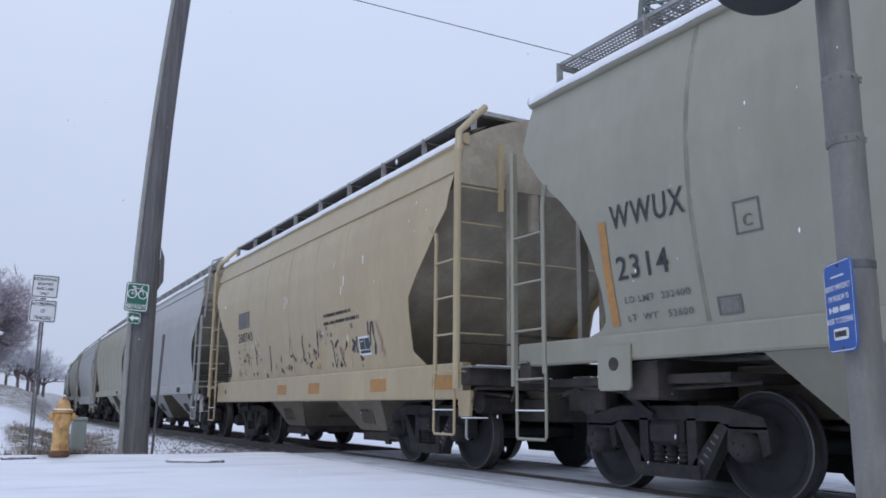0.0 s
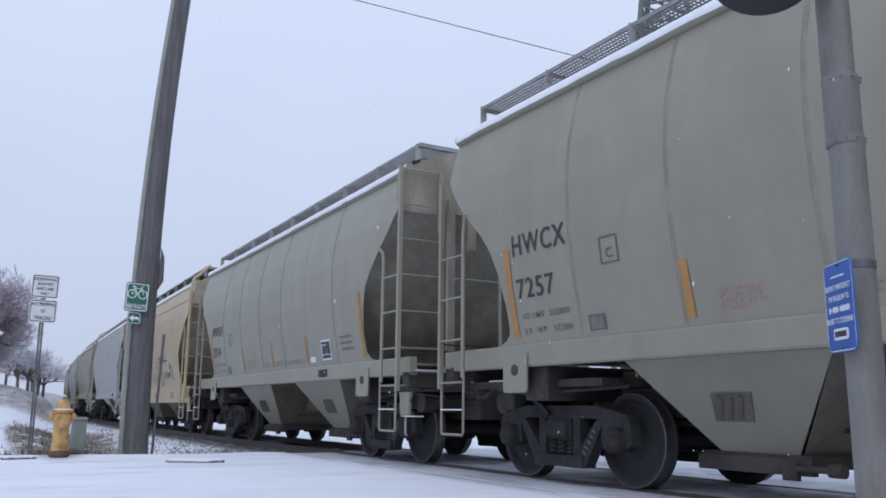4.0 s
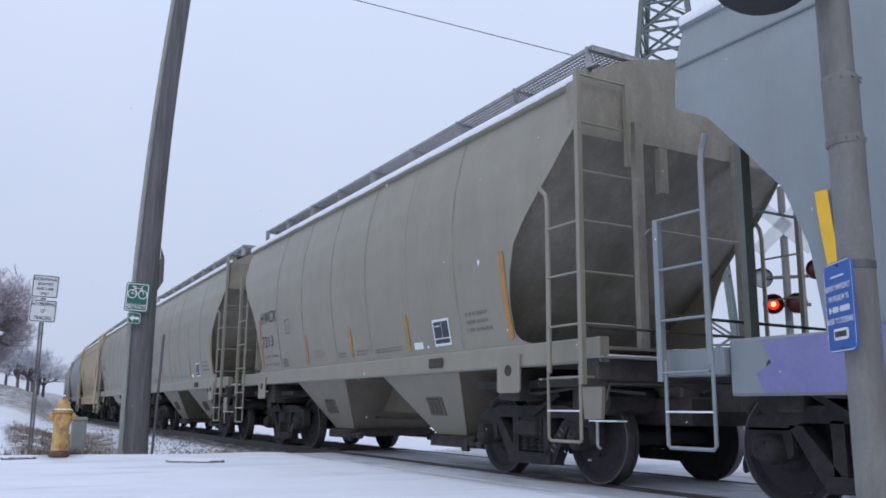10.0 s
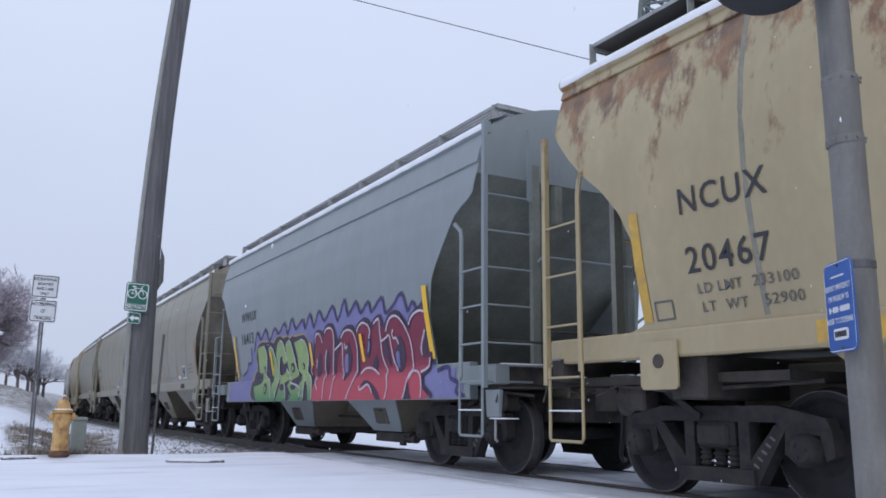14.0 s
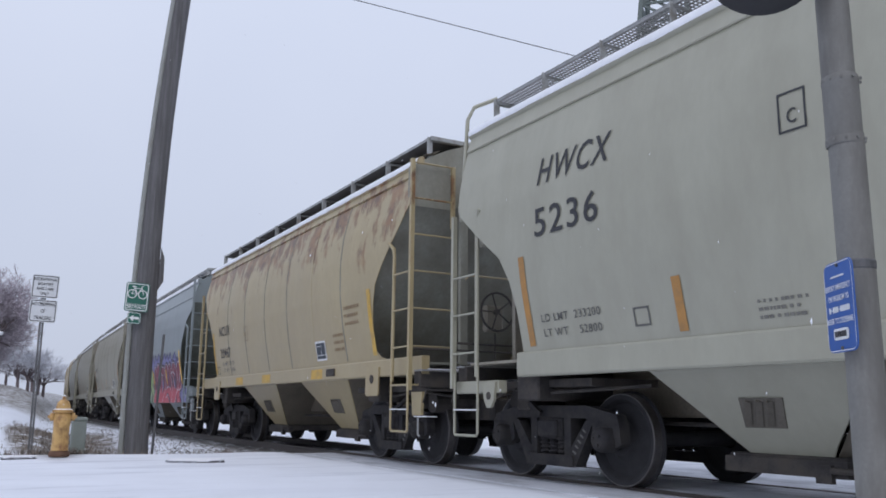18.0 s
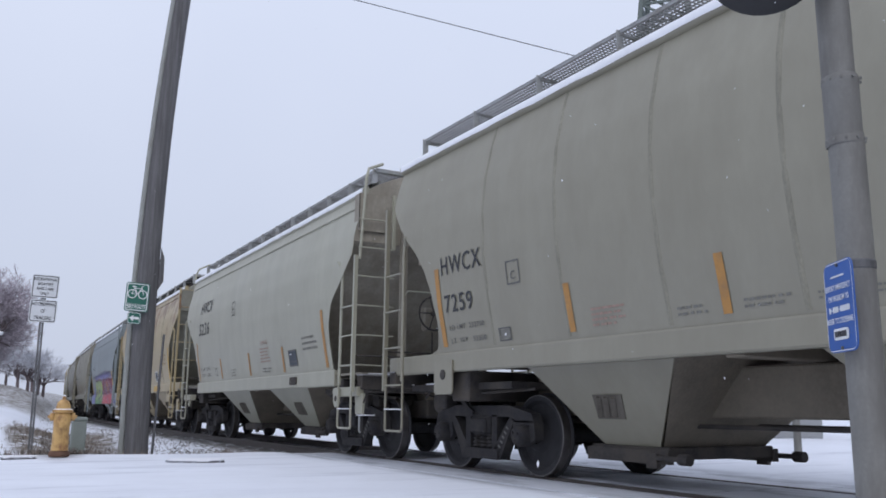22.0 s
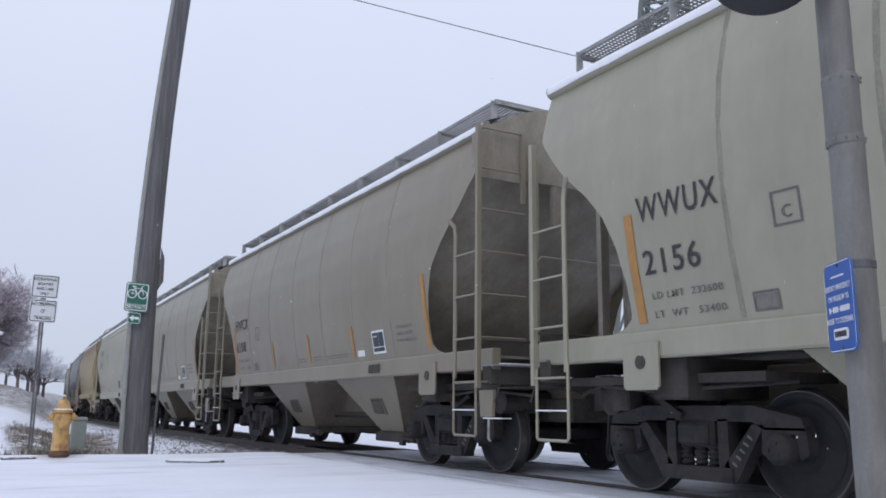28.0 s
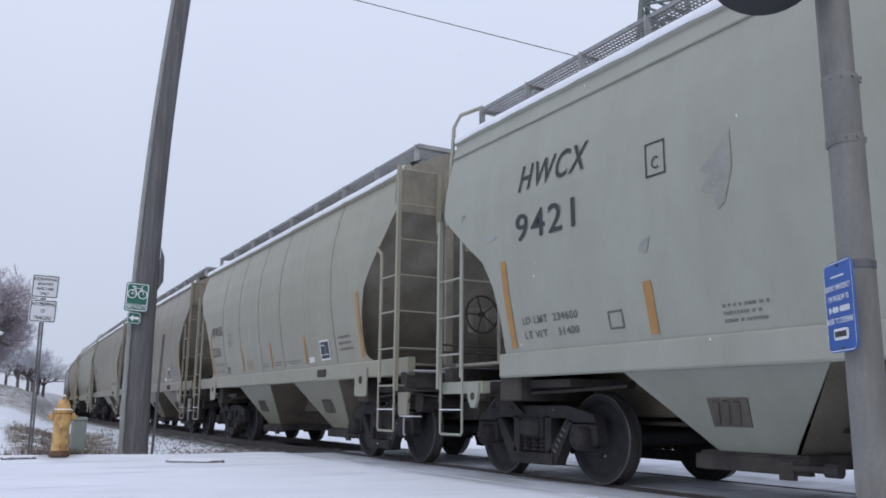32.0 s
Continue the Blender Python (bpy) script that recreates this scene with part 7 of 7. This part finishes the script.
# ---- small white building beyond the track ----
WALL_WHITE = material("white_clapboard", (0.66, 0.67, 0.69), rough=0.7, vary=0.06, scale=2, stretch=(0.3, 0.3, 8))
ROOF_GREY = material("snowy_shingle_roof", (0.62, 0.64, 0.69), rough=0.85, vary=0.1, scale=3)
GLASS_DARK = material("dark_window_glass", (0.04, 0.045, 0.055), rough=0.15, vary=0.1, scale=2)
house = empty("house", Matrix.Translation((70.0, 51.0, 0.5)) @ Matrix.Rotation(radians(35), 4, "Z"))
bm = bmesh.new()
box(bm, -6, 6, -4, 4, 0, 3.4)
part("wall", bm, WALL_WHITE, house)
bm = bmesh.new()
slab(bm, [(-4.5, 3.35), (4.5, 3.35), (0, 5.6)], 0, -6.4, 6.4)
part("roof", bm, ROOF_GREY, house)
for x in (-4.2, -1.4, 1.4, 4.2):
    for y in (-4.03, 4.03):
        bm = bmesh.new()
        box(bm, x - 0.5, x + 0.5, y - 0.04, y + 0.04, 1.0, 2.4, 0.01)
        w = part("window", bm, WHITE_PAINT, house)
        bm = bmesh.new()
        yy = y + (0.045 if y > 0 else -0.045)
        box(bm, x - 0.42, x + 0.42, yy - 0.004, yy + 0.004, 1.08, 2.32)
        part("pane", bm, GLASS_DARK, w)
tagged(house, "small white house with snowy roof far beyond the track", "house")
CABINET = material("grey_metal_cabinet", (0.30, 0.31, 0.32), rough=0.5, vary=0.1, scale=3)
cab = empty("signal_cabinet", Matrix.Translation((17.8, 14.2, ground_z(17.8, 14.2) - 0.05)) @ Matrix.Rotation(radians(-15), 4, "Z"))
bm = bmesh.new()
box(bm, -0.9, 0.9, -0.6, 0.6, 0, 2.1, 0.03)
part("housing", bm, CABINET, cab)
bm = bmesh.new()
box(bm, -1.0, 1.0, -0.7, 0.7, 2.1, 2.2, 0.02)
part("roof", bm, CABINET, cab)
tagged(cab, "grey metal signal cabinet in the snow", "cabinet")

# ---- bare trees ----
BARK = material("bare_bark", (0.16, 0.13, 0.135), rough=0.9, vary=0.2, scale=5)
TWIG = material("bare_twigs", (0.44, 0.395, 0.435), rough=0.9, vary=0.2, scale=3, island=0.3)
# distance haze is put into this pale twig colour
TWIG_FAR = material("hazed_twigs", (0.50, 0.51, 0.55), rough=0.9, vary=0.15, scale=3, island=0.2)


def bare_tree(name, x, y, height, spread, seed, twig_mat, words, depth=6):
    rng = random.Random(seed)
    z = ground_z(x, y) - 0.1
    tree = empty(name, pose(x, y, z))
    trunk, crown = bmesh.new(), bmesh.new()

    def seg(bm, a, b, r0, r1, n):
        d = (b - a).normalized()
        u = d.orthogonal().normalized()
        v = d.cross(u)
        ra = [bm.verts.new(a + (u * math.cos(k) + v * math.sin(k)) * r0) for k in [6.2832 * i / n for i in range(n)]]
        rb = [bm.verts.new(b + (u * math.cos(k) + v * math.sin(k)) * r1) for k in [6.2832 * i / n for i in range(n)]]
        for i in range(n):
            bm.faces.new((ra[i], ra[(i + 1) % n], rb[(i + 1) % n], rb[i]))

    def grow(a, d, ln, r, level):
        b = a + d * ln
        bm = trunk if level < 3 else crown
        seg(bm, a, b, r, r * 0.72, 7 if level == 0 else 5 if level < 3 else 3)
        if level >= depth:
            return
        for _ in range(5 if level == 0 else 4 if level < 3 else 3):
            t = Vector((rng.gauss(0, 1), rng.gauss(0, 1), rng.gauss(0.2, 0.7))).normalized()
            nd = (d * 0.7 + t * spread).normalized()
            nd.z = nd.z * 0.9 + 0.14
            nd.normalize()
            grow(a.lerp(b, rng.uniform(0.5 if level == 0 else 0.35, 1.0)), nd, ln * rng.uniform(0.62, 0.85), max(r * 0.6, 0.014), level + 1)
    grow(Vector((0, 0, 0)), Vector((rng.uniform(-0.08, 0.08), rng.uniform(-0.08, 0.08), 1)).normalized(), height * 0.22, height * 0.02, 0)
    part("trunk", trunk, BARK, tree)
    part("crown", crown, twig_mat, tree)
    return tagged(tree, words, "tree", "bare trees")


for k, (x, y, h) in enumerate(((0.2, 60, 12.6), (1.0, 63, 12.4), (-1.5, 62, 13.4), (0.4, 69, 13.5), (-0.8, 66, 12.8), (1.5, 72, 12.0), (-2.6, 70, 13.0), (-0.2, 64, 12.6), (0.7, 66, 12.4), (1.2, 61, 11.4))):
    bare_tree("tree", x, y, h, 0.8, 30 + k, TWIG, "dense bare purple-brown tree on the snowy bank", depth=7)
# farthest trees, their haze painted into the twigs
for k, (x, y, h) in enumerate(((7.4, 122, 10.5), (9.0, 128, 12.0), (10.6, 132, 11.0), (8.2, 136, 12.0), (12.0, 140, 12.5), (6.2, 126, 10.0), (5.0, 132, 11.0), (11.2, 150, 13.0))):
    bare_tree("tree", x, y, h, 0.75, 60 + k, TWIG_FAR, "bare tree far beyond the bank, twigs paled for haze", depth=5)

# small street lamp at the left edge
lamp = empty("street_lamp", pose(1.66, 44.0, ground_z(1.66, 44.0) - 0.1))
bm = bmesh.new()
lathe(bm, [(0.0, 0.0), (0.09, 0.0), (0.06, 0.3), (0.04, 3.6), (0.0, 3.62)], (0, 0, 0), 10, along=(0, 0, 1))
part("pole", bm, SIGNAL_BLACK, lamp)
bm = bmesh.new()
lathe(bm, [(0.0, 3.55), (0.16, 3.60), (0.20, 3.72), (0.0, 3.80)], (0, 0, 0), 12, along=(0, 0, 1))
part("lamp_head", bm, WHITE_PAINT, lamp, "snow-topped lamp head", smooth=True)
tagged(lamp, "small dark lamp post with snowy head", "street lamp")

# ---- falling snow ----
rng = random.Random(77)
bm = bmesh.new()
for _ in range(2600):
    d = 1.6 + 15 * rng.random()
    a = radians(rng.uniform(-2, 62))
    p = Vector((math.sin(a) * d, math.cos(a) * d, rng.uniform(0.1, 52.0)))
    if p.x > 4.7:
        continue
    r = rng.uniform(0.0016, 0.0034)
    top, low = bm.verts.new(p + Vector((0.1 * r, 0, 2.6 * r))), bm.verts.new(p - Vector((0.1 * r, 0, 2.6 * r)))
    q = [bm.verts.new(p + Vector((math.cos(k), math.sin(k), 0)) * r) for k in (0.0, 2.1, 4.2)]
    for i in range(3):
        j = (i + 1) % 3
        bm.faces.new((q[i], q[j], top))
        bm.faces.new((q[j], q[i], low))
flakes = tagged(part("snowflakes", bm, SNOW), "small snowflakes falling through the air", "snow", kind="stuff")


def motions():
    """Rolls the train along the curve at a steady pace, wheels turning."""
    def run(t):
        return SPEED * (t - 6.5) + 0.045 * max(0.0, t - 26.0) + 0.00025 * max(0.0, 10.5 - t) ** 3
    radius = 0.457
    wheel_rows = []
    step = 5 / FPS
    n = int(round(32.0 / step))
    for k in range(n + 1):
        t = min(32.0, k * step)
        wheel_rows.append((t, run(t) / radius))
    walk(flakes, [(0.0, pose(0, 0, 0)), (16.0, pose(0.8, -0.4, -20.5)), (32.0, pose(1.6, -0.8, -41.0))])
    for c, where in cars:
        rows = []
        for k in range(33):
            rows.append((float(k), along(where + run(k))))
        walk(c, rows)
        for w in [o for o in c.children if o.name.split(".")[0] == "wheelset"]:
            x = w.location.x
            start = random.Random(int((where + x) * 100)).uniform(0, 6.28)
            walk(w, [(t, Matrix.Translation((x, 0, radius)) @ Matrix.Rotation(a + start, 4, "Y")) for t, a in wheel_rows])


motions()
